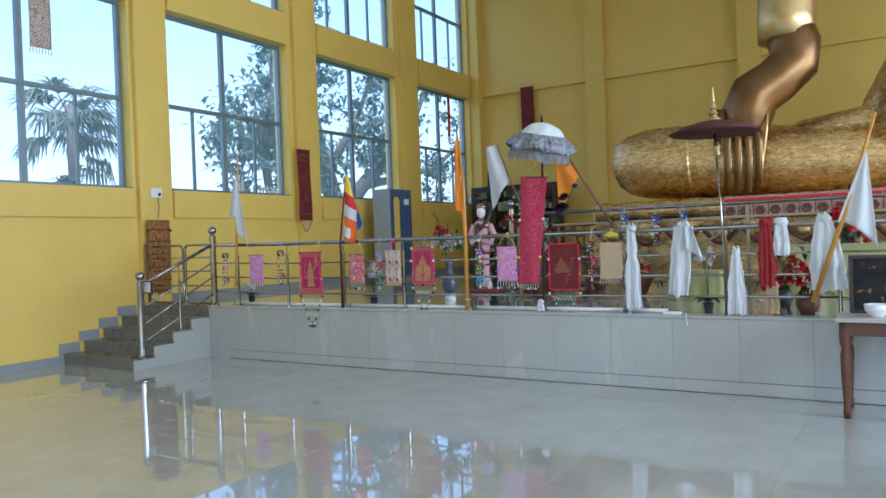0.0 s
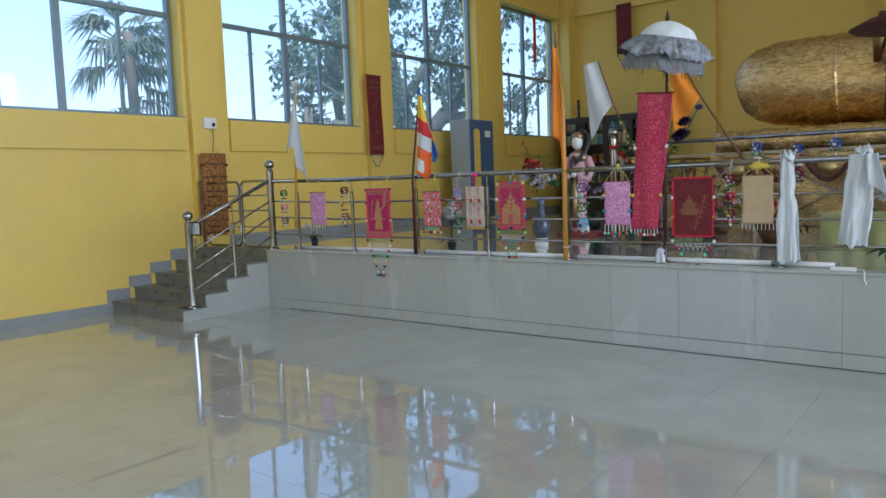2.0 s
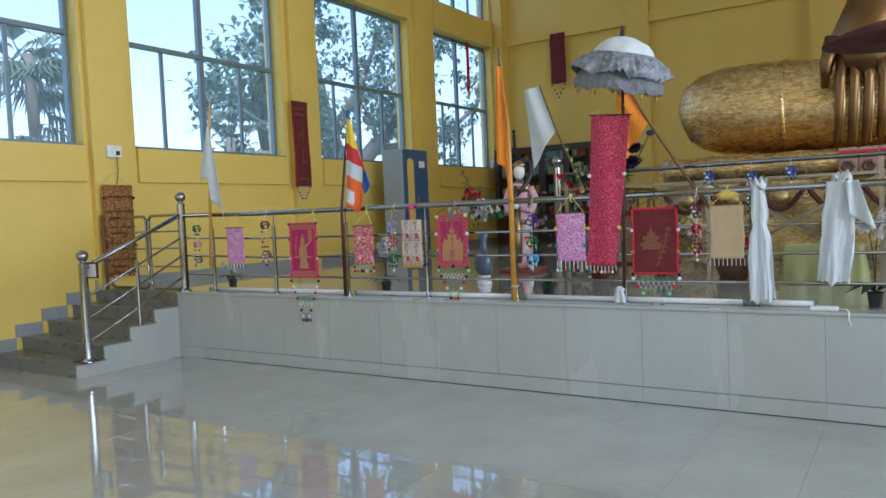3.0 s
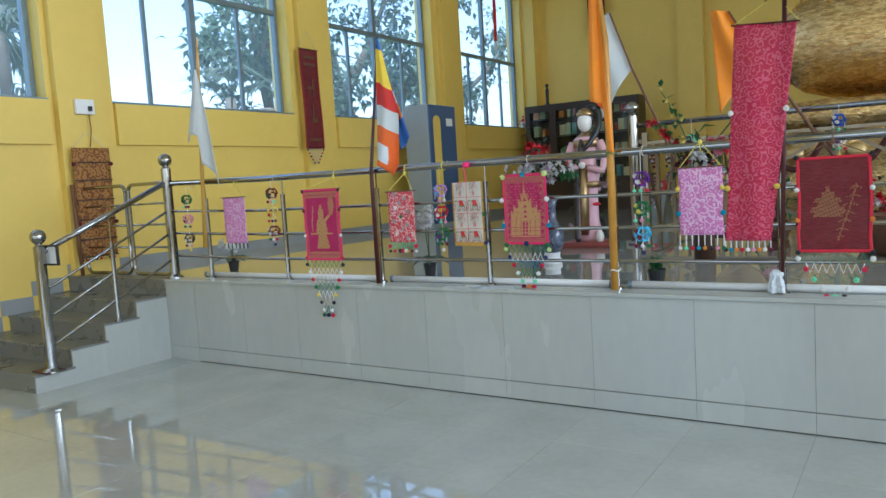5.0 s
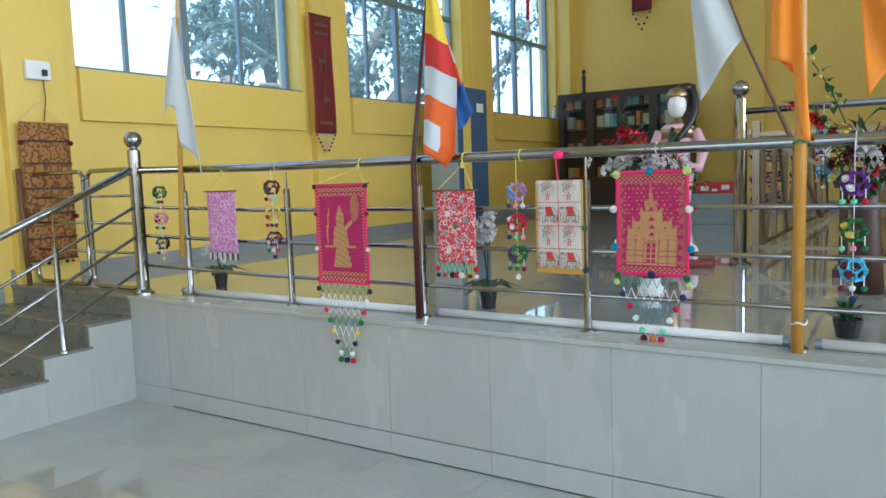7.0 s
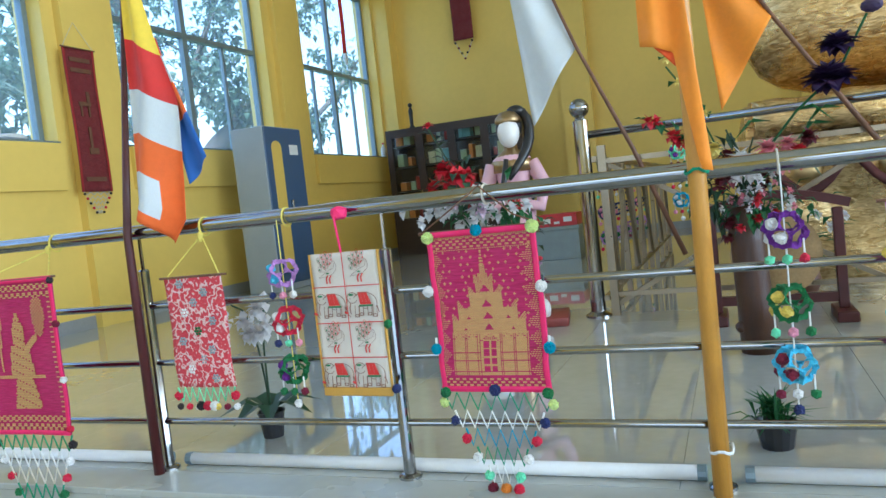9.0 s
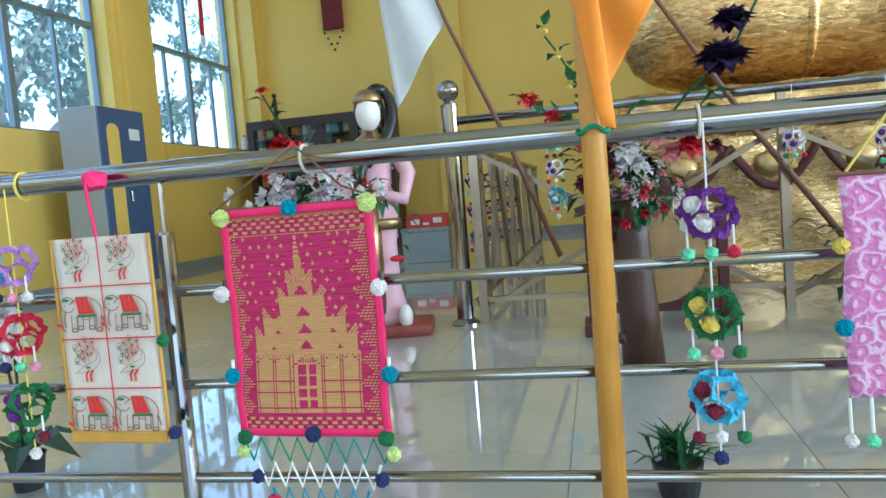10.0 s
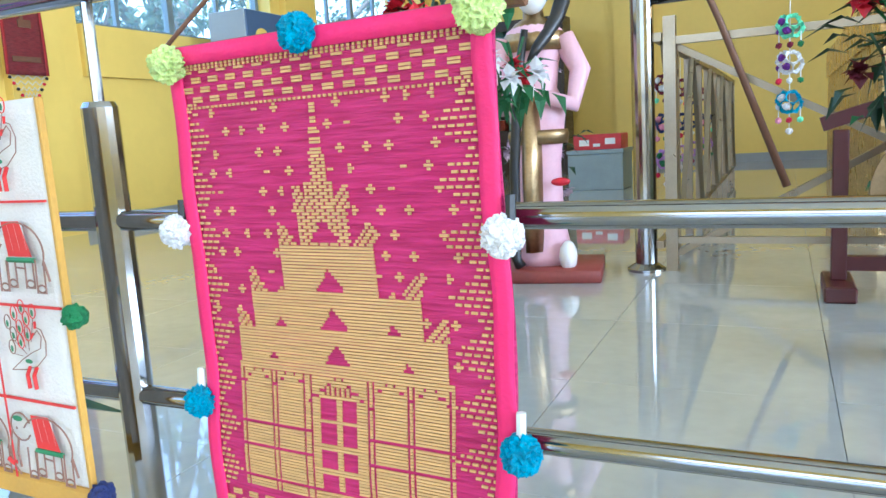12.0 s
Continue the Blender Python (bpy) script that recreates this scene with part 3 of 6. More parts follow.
rail = thing("railing", "polished stainless steel railing along the platform edge", "railing")
ball_newel(rail, XS, YR - 0.06, ZP, 1.796)
ZT, ZL = 1.557, (1.303, 1.103, 0.897)
part("top_rail", tube(bmesh.new(), ((XS, YR - 0.04, 1.585), (-4.5, YR, 1.565), (-1.4, YR, ZT), (XR - 1, YR, ZT)), 0.0245, 16), STEEL, rail, smooth=True)
for z in ZL:
    part("rail", tube(bmesh.new(), ((XS, YR - 0.04, z + 0.03), (-4.5, YR, z), (XR - 1, YR, z)), 0.0115, 10), STEEL, rail, smooth=True)
POSTS = [-5.19, -4.247, -3.275, -2.344, -1.447, -0.506, 0.429, 1.379] + [2.33 + 0.95 * i for i in range(8)]
for x in POSTS:
    p = part("post", lathe(bmesh.new(), (x, YR, ZP), ((0.036, 0), (0.036, 0.008), (0.026, 0.014), (0.019, 0.016), (0.019, 0.70), (0.016, 0.706)), 14), STEEL, rail)
    part("rod", tube(bmesh.new(), ((x, YR, ZP + 0.70), (x, YR, ZT - 0.02)), 0.006, 8), STEEL, p)
hand = thing("handrail", "stainless steel handrail beside the stairs", "railing")
ball_newel(hand, XS, 3.517, 0.1452, 1.213)
part("mount_plate", boxes((XS - 0.16, XS + 0.06, 3.44, 3.6, 0.1452, 0.158), bevel=0.004), MAROON, hand, "rusty base plate")
part("top_rail", tube(bmesh.new(), ((XS, 3.517, 1.085), (XS, YR - 0.06, 1.60)), 0.024, 14), STEEL, hand, smooth=True)
for a, b in ((0.786, 1.345), (0.566, 1.14), (0.337, 0.90)):
    part("rail", tube(bmesh.new(), ((XS, 3.517, a), (XS, YR - 0.06, b)), 0.011, 10), STEEL, hand, smooth=True)
part("post", lathe(bmesh.new(), (XS, 4.13, 0.4356), ((0.034, 0), (0.034, 0.008), (0.018, 0.014), (0.018, 0.68)), 12), STEEL, hand)
part("rod", tube(bmesh.new(), ((XS, 4.13, 1.11), (XS, 4.13, 1.32)), 0.006, 8), STEEL, hand)


def tube_frame(name, x0, x1, y, z0, z1, rails):
    g = thing(name, "round-cornered steel tube gate at the stair head", "gate")
    c, pts = 0.07, []
    for cx, cz, a0 in ((x1 - c, z1 - c, 0), (x0 + c, z1 - c, 90), (x0 + c, z0 + c, 180), (x1 - c, z0 + c, 270)):
        pts += [(cx + c * math.cos(radians(a0 + q)), y, cz + c * math.sin(radians(a0 + q))) for q in range(0, 91, 18)]
    part("gate_frame", tube(bmesh.new(), pts + [pts[0]], 0.017, 10), STEEL, g, smooth=True)
    for q in rails:
        part("rail", tube(bmesh.new(), ((x0, y, z0 + (z1 - z0) * q), (x1, y, z0 + (z1 - z0) * q)), 0.010, 8), STEEL, g, smooth=True)


tube_frame("metal_gate", -7.06, -6.33, 4.78, ZP + 0.02, 1.60, (0.3, 0.55, 0.78))
tube_frame("metal_gate", -6.28, -5.72, 4.78, ZP + 0.02, 1.60, (0.3, 0.55, 0.78))

inner = thing("inner_railing", "steel tube railing with cross braces round the statue", "railing")
YI, XI = 7.5, -2.215
ball_newel(inner, XI, YI, ZP, 2.045, 0.048, 0.062)
part("top_rail", tube(bmesh.new(), ((XI, YI, 1.875), (8, YI, 1.875)), 0.024, 14), STEEL, inner, smooth=True)
part("rail", square_tube(bmesh.new(), (XI + 0.1, YI + 0.02, 1.70), (8, YI + 0.02, 1.70), 0.016), SQSTEEL, inner)
part("rail", square_tube(bmesh.new(), (XI + 0.1, YI + 0.02, 0.86), (8, YI + 0.02, 0.86), 0.014), SQSTEEL, inner)
part("post", square_tube(bmesh.new(), (XI + 0.11, YI + 0.02, ZP), (XI + 0.11, YI + 0.02, 1.80), 0.025), SQSTEEL, inner)
for i in range(8):
    x = XI + 0.11 + 1.62 * (i + 1)
    part("post", square_tube(bmesh.new(), (x, YI + 0.02, ZP), (x, YI + 0.02, 1.86), 0.022), SQSTEEL, inner)
    part("brace", square_tube(bmesh.new(), (x - 1.6, YI + 0.03, 0.8), (x, YI + 0.03, 1.68), 0.014), SQSTEEL, inner)
    part("brace", square_tube(bmesh.new(), (x - 1.6, YI + 0.06, 1.68), (x, YI + 0.06, 0.8), 0.014), SQSTEEL, inner)
XQ = XI + 0.06
part("rail", square_tube(bmesh.new(), (XQ, YI, 1.72), (XQ, 12.6, 1.72), 0.018), SQSTEEL, inner)
part("rail", square_tube(bmesh.new(), (XQ, YI, 0.84), (XQ, 12.6, 0.84), 0.016), SQSTEEL, inner)
for i in range(9):
    y = YI + 0.55 + 0.57 * i
    part("post", square_tube(bmesh.new(), (XQ, y, ZP), (XQ, y, 1.74), 0.02), SQSTEEL, inner)
    part("brace", square_tube(bmesh.new(), (XQ + 0.02, y - 0.5, 0.86 if i % 2 else 1.7), (XQ + 0.02, y, 1.7 if i % 2 else 0.86), 0.013), SQSTEEL, inner)

# ---- golden statue and its base ----
base = thing("statue_plinth", "golden foil covered plinth under the great statue", "plinth")
part("front", sheet(bmesh.new(), lambda u, v: (-1.25 + 9 * u, 8.3 + 0.05 * math.sin(u * 70) * math.sin(v * 9) + 0.02 * noise.noise((u * 60, v * 9, 0)), ZP + 0.95 * v), 120, 16), FOIL, base, "crinkled gold foil", smooth=True)
part("body", boxes((-1.23, 7.75, 8.42, 13.5, ZP, 1.72)), FOIL, base)
bm = bmesh.new()
tube(bm, [(-1.2 + 9.2 * i / 60, 8.42 + 0.03 * math.sin(i * 1.1), 1.86 + 0.01 * math.sin(i * 2.1)) for i in range(61)], 0.15, 12)
part("lip", bm, GOLD, base, smooth=True)
part("top", boxes((-1.25, 7.8, 8.42, 13.5, 1.72, 1.98)), GOLD, base)
for i in range(14):
    x = -0.9 + 0.52 * i
    part("boss", ball(bmesh.new(), (x, 8.27, 1.50), 0.085, 2, scale=(1.2, 0.6, 1)), BRIGHT_GOLD, base, "round gold boss", smooth=True)
    part("swag", tube(bmesh.new(), [(x - 0.26 + 0.52 * q / 8, 8.2, 1.62 - 0.26 * math.sin(math.pi * q / 8)) for q in range(9)], 0.035, 8, squash=0.6), DARK_RED, base, "dark red velvet swag", smooth=True)
for i in range(17):
    x = 0.72 + 0.19 * i
    hb = part("panel", boxes((x, x + 0.18, 8.19, 8.235, 1.70, 1.99), bevel=0.006), mat("pink_panel", (0.42, 0.24, 0.19), 0.5, vary=0.15, scale=15) if i == 0 else bpy.data.materials["pink_panel"], base)
    part("medallion", lathe(bmesh.new(), (0, 0, 0), ((0.07, 0), (0.07, 0.012), (0.05, 0.02), (0.03, 0.012)), 6), TERRA, hb).matrix_basis = pose(x + 0.09, 8.19, 1.79, 90, 0, 0)
    part("band", boxes((x, x + 0.18, 8.178, 8.19, 1.88, 1.96)), RED_EDGE, hb)

bm = bmesh.new()
# the near leg, from knee to the middle
tube(bm, [(-1.24, 9.42, 2.62), (-1.21, 9.42, 2.63), (-1.12, 9.42, 2.64), (-0.95, 9.42, 2.65), (-0.7, 9.43, 2.65), (-0.2, 9.46, 2.63), (0.6, 9.5, 2.58), (1.6, 9.55, 2.5), (3.0, 9.6, 2.45), (4.6, 9.65, 2.42)],
     [0.03, 0.17, 0.36, 0.48, 0.55, 0.585, 0.575, 0.54, 0.5, 0.48], 40, index=0)
tube(bm, [(9.2, 9.42, 2.62), (9.0, 9.42, 2.65), (8.2, 9.46, 2.63), (6.4, 9.55, 2.5), (4.6, 9.65, 2.42)], [0.05, 0.4, 0.58, 0.54, 0.48], 32, index=0)
tube(bm, [(1.3, 9.5, 2.93), (1.6, 9.45, 2.95), (2.4, 9.35, 2.98), (3.6, 9.3, 2.98), (5.2, 9.4, 2.9)], [0.05, 0.15, 0.22, 0.26, 0.3], 20, index=0)
tube(bm, [(0.05, 9.47, 2.62), (0.1, 9.47, 2.62)], 0.60, 40, index=0)
# torso and far arm
tube(bm, [(4.2, 10.7, 2.9), (4.2, 10.7, 3.3), (4.2, 10.75, 3.9), (4.2, 10.8, 5.0), (4.2, 10.8, 6.4), (4.2, 10.8, 7.4), (4.2, 10.8, 7.8)], [2.35, 2.2, 1.85, 1.6, 1.75, 1.9, 0.7], 36, index=0, squash=0.6)
ball(bm, (4.2, 10.6, 8.4), 0.75, 3, index=1)
# sleeve, forearm and hand over the knee
tube(bm, [(1.9, 10.2, 7.0), (1.62, 9.75, 5.9), (1.50, 9.3, 5.1), (1.47, 9.15, 4.5), (1.47, 9.13, 4.22), (1.47, 9.13, 4.20)], [0.48, 0.45, 0.41, 0.39, 0.385, 0.3], 28, index=2)
tube(bm, [(1.47, 9.15, 4.45), (1.58, 9.1, 4.12), (1.56, 9.05, 3.86), (1.34, 8.96, 3.64), (1.06, 8.88, 3.46), (0.96, 8.84, 3.2), (0.96, 8.80, 2.95), (0.98, 8.78, 2.8)], [0.34, 0.345, 0.34, 0.33, 0.36, 0.36, 0.29, 0.2], 28, index=1)
# thin bright gold rods beside the fingers paint the highlights on their edges
for i, (x, zt) in enumerate(((0.70, 2.10), (0.84, 2.05), (0.98, 2.06), (1.12, 2.14))):
    tube(bm, [(x * 0.8 + 0.19, 8.66, 3.0), (x + 0.02, 8.62, 2.75), (x, 8.65, 2.4), (x - 0.03, 8.70, zt), (x - 0.03, 8.72, zt - 0.02)], [0.075, 0.054, 0.05, 0.042, 0.02], 10, index=1)
    tube(bm, [(x + 0.062, 8.60, 2.84), (x + 0.05, 8.62, 2.45), (x + 0.015, 8.67, zt)], 0.016, 6, index=2)
tube(bm, [(1.26, 8.66, 3.25), (1.24, 8.60, 2.9), (1.16, 8.64, 2.4), (1.10, 8.68, 2.15)], 0.02, 6, index=2)
tube(bm, [(0.66, 8.70, 3.25), (0.58, 8.66, 2.95), (0.56, 8.68, 2.7)], [0.1, 0.07, 0.04], 10, index=1)
bmesh.ops.recalc_face_normals(bm, faces=bm.faces)
bud = part("buddha_statue", bm, [GOLD, BRONZE, BRIGHT_GOLD], None, smooth=True)
tagged(bud, "huge seated golden statue with one hand over its knee", "statue")

# ---- furniture on the platform ----
lk = thing("steel_locker", "grey and blue steel locker against the window wall", "locker", (-6.32, 10.12, ZP))
part("body", boxes((-0.46, -0.02, 0, 0.79, 0.0, 1.95), bevel=0.008), GREY_STEEL, lk)
d = part("door", boxes((-0.02, 0.0, 0.005, 0.785, 0.08, 1.94), bevel=0.004), BLUE_STEEL, lk, "blue enamelled door")
arch = [(0.10, 0.25), (0.30, 0.25), (0.30, 1.66)] + [(0.20 + 0.1 * math.cos(radians(a)), 1.70 + 0.08 * math.sin(radians(a))) for a in range(0, 181, 30)] + [(0.10, 1.66)]
bm = bmesh.new()
fc = bm.faces.new([bm.verts.new((0.0, y + 0.02, z)) for y, z in arch])
r = bmesh.ops.extrude_face_region(bm, geom=[fc])
bmesh.ops.translate(bm, vec=(0.006, 0, 0), verts=[v for v in r["geom"] if isinstance(v, bmesh.types.BMVert)])
part("arched_panel", bm, YELLOW, d, "tall yellow arched panel")
part("label_plate", boxes((0.0, 0.004, 0.50, 0.68, 1.62, 1.74)), WHITE_PAINT, d)
part("handle", boxes((0.0, 0.03, 0.40, 0.43, 0.95, 1.07), bevel=0.004), STEEL, d)

cb = thing("glass_cabinet", "dark wooden display cabinet with four glazed doors, full of books", "cabinet", (-6.88, 14.6, ZP))
CW, CH, CD = 2.42, 2.18, 0.42
part("body", boxes((0, 0.04, 0, CD, 0, CH), (CW - 0.04, CW, 0, CD, 0, CH), (0.04, CW - 0.04, 0, CD, CH - 0.05, CH), (0.04, CW - 0.04, 0.02, CD, 0, 0.10), (0.04, CW - 0.04, CD - 0.02, CD, 0.1, CH - 0.05)), DARK_WOOD, cb)
for z in (0.62, 1.1, 1.52, 1.88):
    part("shelf", boxes((0.04, CW - 0.04, 0.05, CD - 0.02, z, z + 0.02)), DARK_WOOD, cb)
for i in range(4):
    x0, x1 = 0.04 + i * 0.585, 0.04 + (i + 1) * 0.585
    dr = part("door", boxes((x0, x0 + 0.07, -0.01, 0.02, 0.1, CH - 0.05), (x1 - 0.07, x1, -0.01, 0.02, 0.1, CH - 0.05), (x0 + 0.07, x1 - 0.07, -0.01, 0.02, CH - 0.14, CH - 0.05), (x0 + 0.07, x1 - 0.07, -0.01, 0.02, 0.1, 0.62)), DARK_WOOD, cb)
    part("pane", boxes((x0 + 0.07, x1 - 0.07, 0.003, 0.007, 0.62, CH - 0.14)), CABINET_GLASS, dr).visible_shadow = False
    part("handle", boxes((x1 - 0.045, x1 - 0.03, -0.03, -0.01, 1.0, 1.1)), BRASS, dr)
bookmats = [mat("book_" + n, c, 0.6, vary=0.15, scale=12) for n, c in (("green", (0.35, 0.42, 0.25)), ("cream", (0.6, 0.52, 0.3)), ("teal", (0.15, 0.35, 0.35)), ("orange", (0.6, 0.2, 0.04)), ("red", (0.4, 0.04, 0.03)))]
random.seed(9)
for i in range(4):
    for z in (0.64, 1.12, 1.54, 1.90):
        x = 0.13 + i * 0.585
        while x < 0.04 + (i + 1) * 0.585 - 0.16:
            w, h = random.uniform(0.05, 0.14), random.uniform(0.13, 0.24)
            bk = thing("book", "worn book with a coloured cover on a cabinet shelf", "book", (-6.88 + x, 14.72, ZP + z), "books in the cabinet")
            part("cover", boxes((0, w, 0, 0.18, 0, h), bevel=0.003), random.choice(bookmats), bk)
            part("pages", boxes((0.004, w - 0.004, 0.01, 0.17, h, h + 0.004)), WHITE_PAINT, bk)
            x += w + random.uniform(0.004, 0.09)
fg = thing("figurine", "small dark figurine on the cabinet top", "figurine", (-6.42, 14.75, ZP + CH))
part("body", lathe(bmesh.new(), (0, 0, 0), ((0.05, 0), (0.05, 0.03), (0.03, 0.05), (0.035, 0.2), (0.04, 0.3), (0.02, 0.36)), 10), BLACK, fg, smooth=True)
part("head", ball(bmesh.new(), (0, 0, 0.40), 0.04), BLACK, fg, smooth=True)
bx = thing("storage_box", "blue-grey box standing on the platform floor", "box", (-3.65, 11.6, ZP))
part("body", boxes((0, 0.55, 0, 0.5, 0, 0.36), bevel=0.006), GREY_BOX, bx)
part("lid", boxes((-0.01, 0.56, -0.01, 0.51, 0.36, 0.40), bevel=0.004), GREY_BOX, bx)
rx = thing("red_carton", "red printed carton lying on the grey box", "carton", (-3.6, 11.65, ZP + 0.40))
part("carton", boxes((0, 0.48, 0, 0.35, 0, 0.15), bevel=0.005), RED_BOX, rx)
part("print", boxes((0.06, 0.16, -0.003, 0, 0.04, 0.10), (0.2, 0.27, -0.003, 0, 0.03, 0.06), (0.32, 0.42, -0.003, 0, 0.05, 0.11)), WHITE_PAINT, rx)

# pink figure statue on a red base, one plain mesh
bm = bmesh.new()
box(bm, -0.24, 0.26, -0.2, 0.2, 0, 0.055, 0.006, 5)
lathe(bm, (0, 0, 0.055), ((0.13, 0), (0.135, 0.04), (0.10, 0.2), (0.095, 0.45), (0.115, 0.6), (0.125, 0.68), (0.09, 0.76), (0.10, 0.86), (0.125, 0.95), (0.12, 1.0), (0.05, 1.05)), 20, 1, 1.0, 0.75)
lathe(bm, (0, 0, 0.06), ((0.128, 0.52), (0.134, 0.56), (0.128, 0.58)), 20, 2, 1.0, 0.78)
lathe(bm, (0, 0, 1.06), ((0.135, -0.09), (0.13, -0.02), (0.08, 0.03), (0.045, 0.05), (0.042, 0.1)), 18, 2, 1.0, 0.72)
ball(bm, (0, -0.028, 1.215), 0.08, 3, 0, scale=(0.86, 0.9, 1.18))
ball(bm, (0, 0.035, 1.25), 0.088, 3, 3, scale=(0.98, 0.85, 1.05))
ball(bm, (0.05, 0.05, 1.35), 0.045, 3, 3, scale=(1.3, 1, 0.9))
lathe(bm, (0, 0.0, 1.275), ((0.078, 0), (0.083, 0.012), (0.08, 0.035), (0.066, 0.05), (0.05, 0.07), (0.012, 0.08)), 20, 2)
tube(bm, [(0.05, 0.05, 1.36), (0.09, 0.05, 1.345), (0.115, 0.045, 1.30), (0.125, 0.035, 1.24), (0.122, 0.015, 1.17), (0.10, -0.02, 1.10), (0.06, -0.07, 1.03), (0.02, -0.115, 0.97), (-0.01, -0.13, 0.92)], [0.02, 0.028, 0.032, 0.034, 0.034, 0.032, 0.028, 0.022, 0.01], 12, index=3)
tube(bm, [(0.12, 0, 1.02), (0.19, -0.02, 0.88), (0.16, -0.08, 0.74), (0.03, -0.13, 0.78)], [0.05, 0.045, 0.038, 0.03], 12, index=1)
tube(bm, [(-0.12, 0, 1.02), (-0.18, -0.03, 0.86), (-0.13, -0.1, 0.74), (-0.06, -0.14, 0.80)], [0.05, 0.045, 0.038, 0.03], 12, index=1)
ball(bm, (-0.02, -0.14, 0.80), 0.035, 2, 0)
tube(bm, [(-0.02, -0.14, 1.05), (-0.06, -0.13, 0.85), (-0.09, -0.12, 0.5), (-0.10, -0.13, 0.10), (-0.08, -0.13, 0.06)], [0.015, 0.02, 0.022, 0.022, 0.025], 10, index=3)
tube(bm, [(-0.01, -0.095, 0.80), (-0.02, -0.085, 0.45), (-0.02, -0.10, 0.12)], [0.05, 0.055, 0.05], 8, index=2, squash=0.5)
ball(bm, (0.12, -0.10, 0.10), 0.05, 2, 0, scale=(0.8, 1, 1.4))
ball(bm, (0.10, -0.11, 0.42), 0.03, 2, 4, scale=(1.4, 0.5, 0.6))
for v in bm.verts:
    v.co.z *= 1.0
bmesh.ops.recalc_face_normals(bm, faces=bm.faces)
sm = part("painted_statue", bm, [SKIN_WHITE, ROBE_PINK, BRASS, BLACK, P_RED, mat("red_base_paint", (0.22, 0.04, 0.03), 0.5, vary=0.2)], None, smooth=True)
tagged(sm, "pink robed painted statue on a red wooden base", "statue").matrix_basis = pose(-2.64, 7.35, ZP, 0, 0, 10)

gg = thing("gong", "brass gong hanging in a dark red wooden stand", "gong", (-1.18, 7.12, ZP))
for s in (-1, 1):
    part("foot", boxes((s * 0.31 - 0.05, s * 0.31 + 0.05, -0.15, 0.15, 0, 0.055), bevel=0.006), MAROON, gg)
    part("upright", boxes((s * 0.31 - 0.025, s * 0.31 + 0.025, -0.025, 0.025, 0.055, 0.58), bevel=0.004), MAROON, gg)
part("beam", boxes((-0.285, 0.285, -0.02, 0.02, 0.09, 0.14)), MAROON, gg)
part("crossbeam", tube(bmesh.new(), [(-0.37 + 0.74 * q / 12, 0, 0.60 + 0.075 * math.sin(math.pi * q / 12)) for q in range(13)], 0.034, 4), MAROON, gg)
part("disc", lathe(bmesh.new(), (0, 0, 0), ((0.02, -0.045), (0.06, -0.04), (0.07, -0.01), (0.2, 0), (0.225, 0.02), (0.225, 0.05), (0.2, 0.05)), 32), BRASS, gg, smooth=False).matrix_basis = pose(0.0, -0.01, 0.36, 90, 0, 0)
for s in (-1, 1):
    part("cord", tube(bmesh.new(), ((s * 0.1, 0, 0.65), (s * 0.09, 0, 0.55)), 0.006, 6), CORD, gg)



def draped_table(x, y, w, deep, h, label):
    tt = thing("offering_table", label, "table", (x, y, ZP))

    def at(u, v):
        d, a = 1 - v, u * (2 * deep + w)
        out = 0.035 * d + 0.014 * math.sin(a * 34) * d + 0.01 * noise.noise((a * 9, v * 2, h))
        if a < deep:
            return (-out, deep - a, h * v + 0.004)
        if a < deep + w:
            return (a - deep, -out, h * v + 0.004)
        return (w + out, a - deep - w, h * v + 0.004)

    part("tablecloth", sheet(bmesh.new(), at, 96, 8), GREEN_CLOTH, tt, smooth=True)
    part("tabletop", boxes((0, w, 0, deep, h - 0.03, h + 0.004), bevel=0.005), GREEN_CLOTH, tt)
    for lx in (0.05, w - 0.1):
        for ly in (0.06, deep - 0.1):
            part("leg", boxes((lx, lx + 0.05, ly, ly + 0.05, 0, h - 0.03)), BROWN_WOOD, tt)


draped_table(0.42, 6.3, 0.60, 0.5, 0.33, "low table draped in olive green cloth")
draped_table(1.72, 6.55, 0.95, 0.5, 0.60, "taller table draped in olive green cloth")
bw = thing("clay_bowl", "brown earthenware bowl on the platform", "bowl", (-0.05, 6.6, ZP))
part("bowl", lathe(bmesh.new(), (0, 0, 0), ((0.1, 0), (0.16, 0.12), (0.21, 0.24), (0.22, 0.30), (0.2, 0.30), (0.15, 0.14)), 20), TERRA, bw, smooth=True)

tb = thing("wooden_table", "brown wooden table with a grey top on the hall floor", "table", (2.34, 4.0, 0))
part("tabletop", boxes((0, 1.5, -0.05, 0.55, 0.77, 0.80), bevel=0.004), TABLE_TOP, tb)
part("apron", boxes((0.05, 1.45, 0.0, 0.02, 0.66, 0.77), (0.05, 1.45, 0.48, 0.50, 0.66, 0.77), (0.05, 0.07, 0.02, 0.48, 0.66, 0.77), (1.43, 1.45, 0.02, 0.48, 0.66, 0.77)), TABLE_WOOD, tb)
for x in (0.06, 1.44):
    for y in (0.04, 0.46):
        part("leg", lathe(bmesh.new(), (x, y, 0), ((0.022, 0), (0.03, 0.06), (0.024, 0.1), (0.036, 0.35), (0.04, 0.5), (0.028, 0.56), (0.042, 0.6), (0.042, 0.77)), 12), TABLE_WOOD, tb, smooth=True)
pf = thing("photo_frame", "framed night photograph leaning on the table", "picture frame", (2.42, 4.38, 0.80))
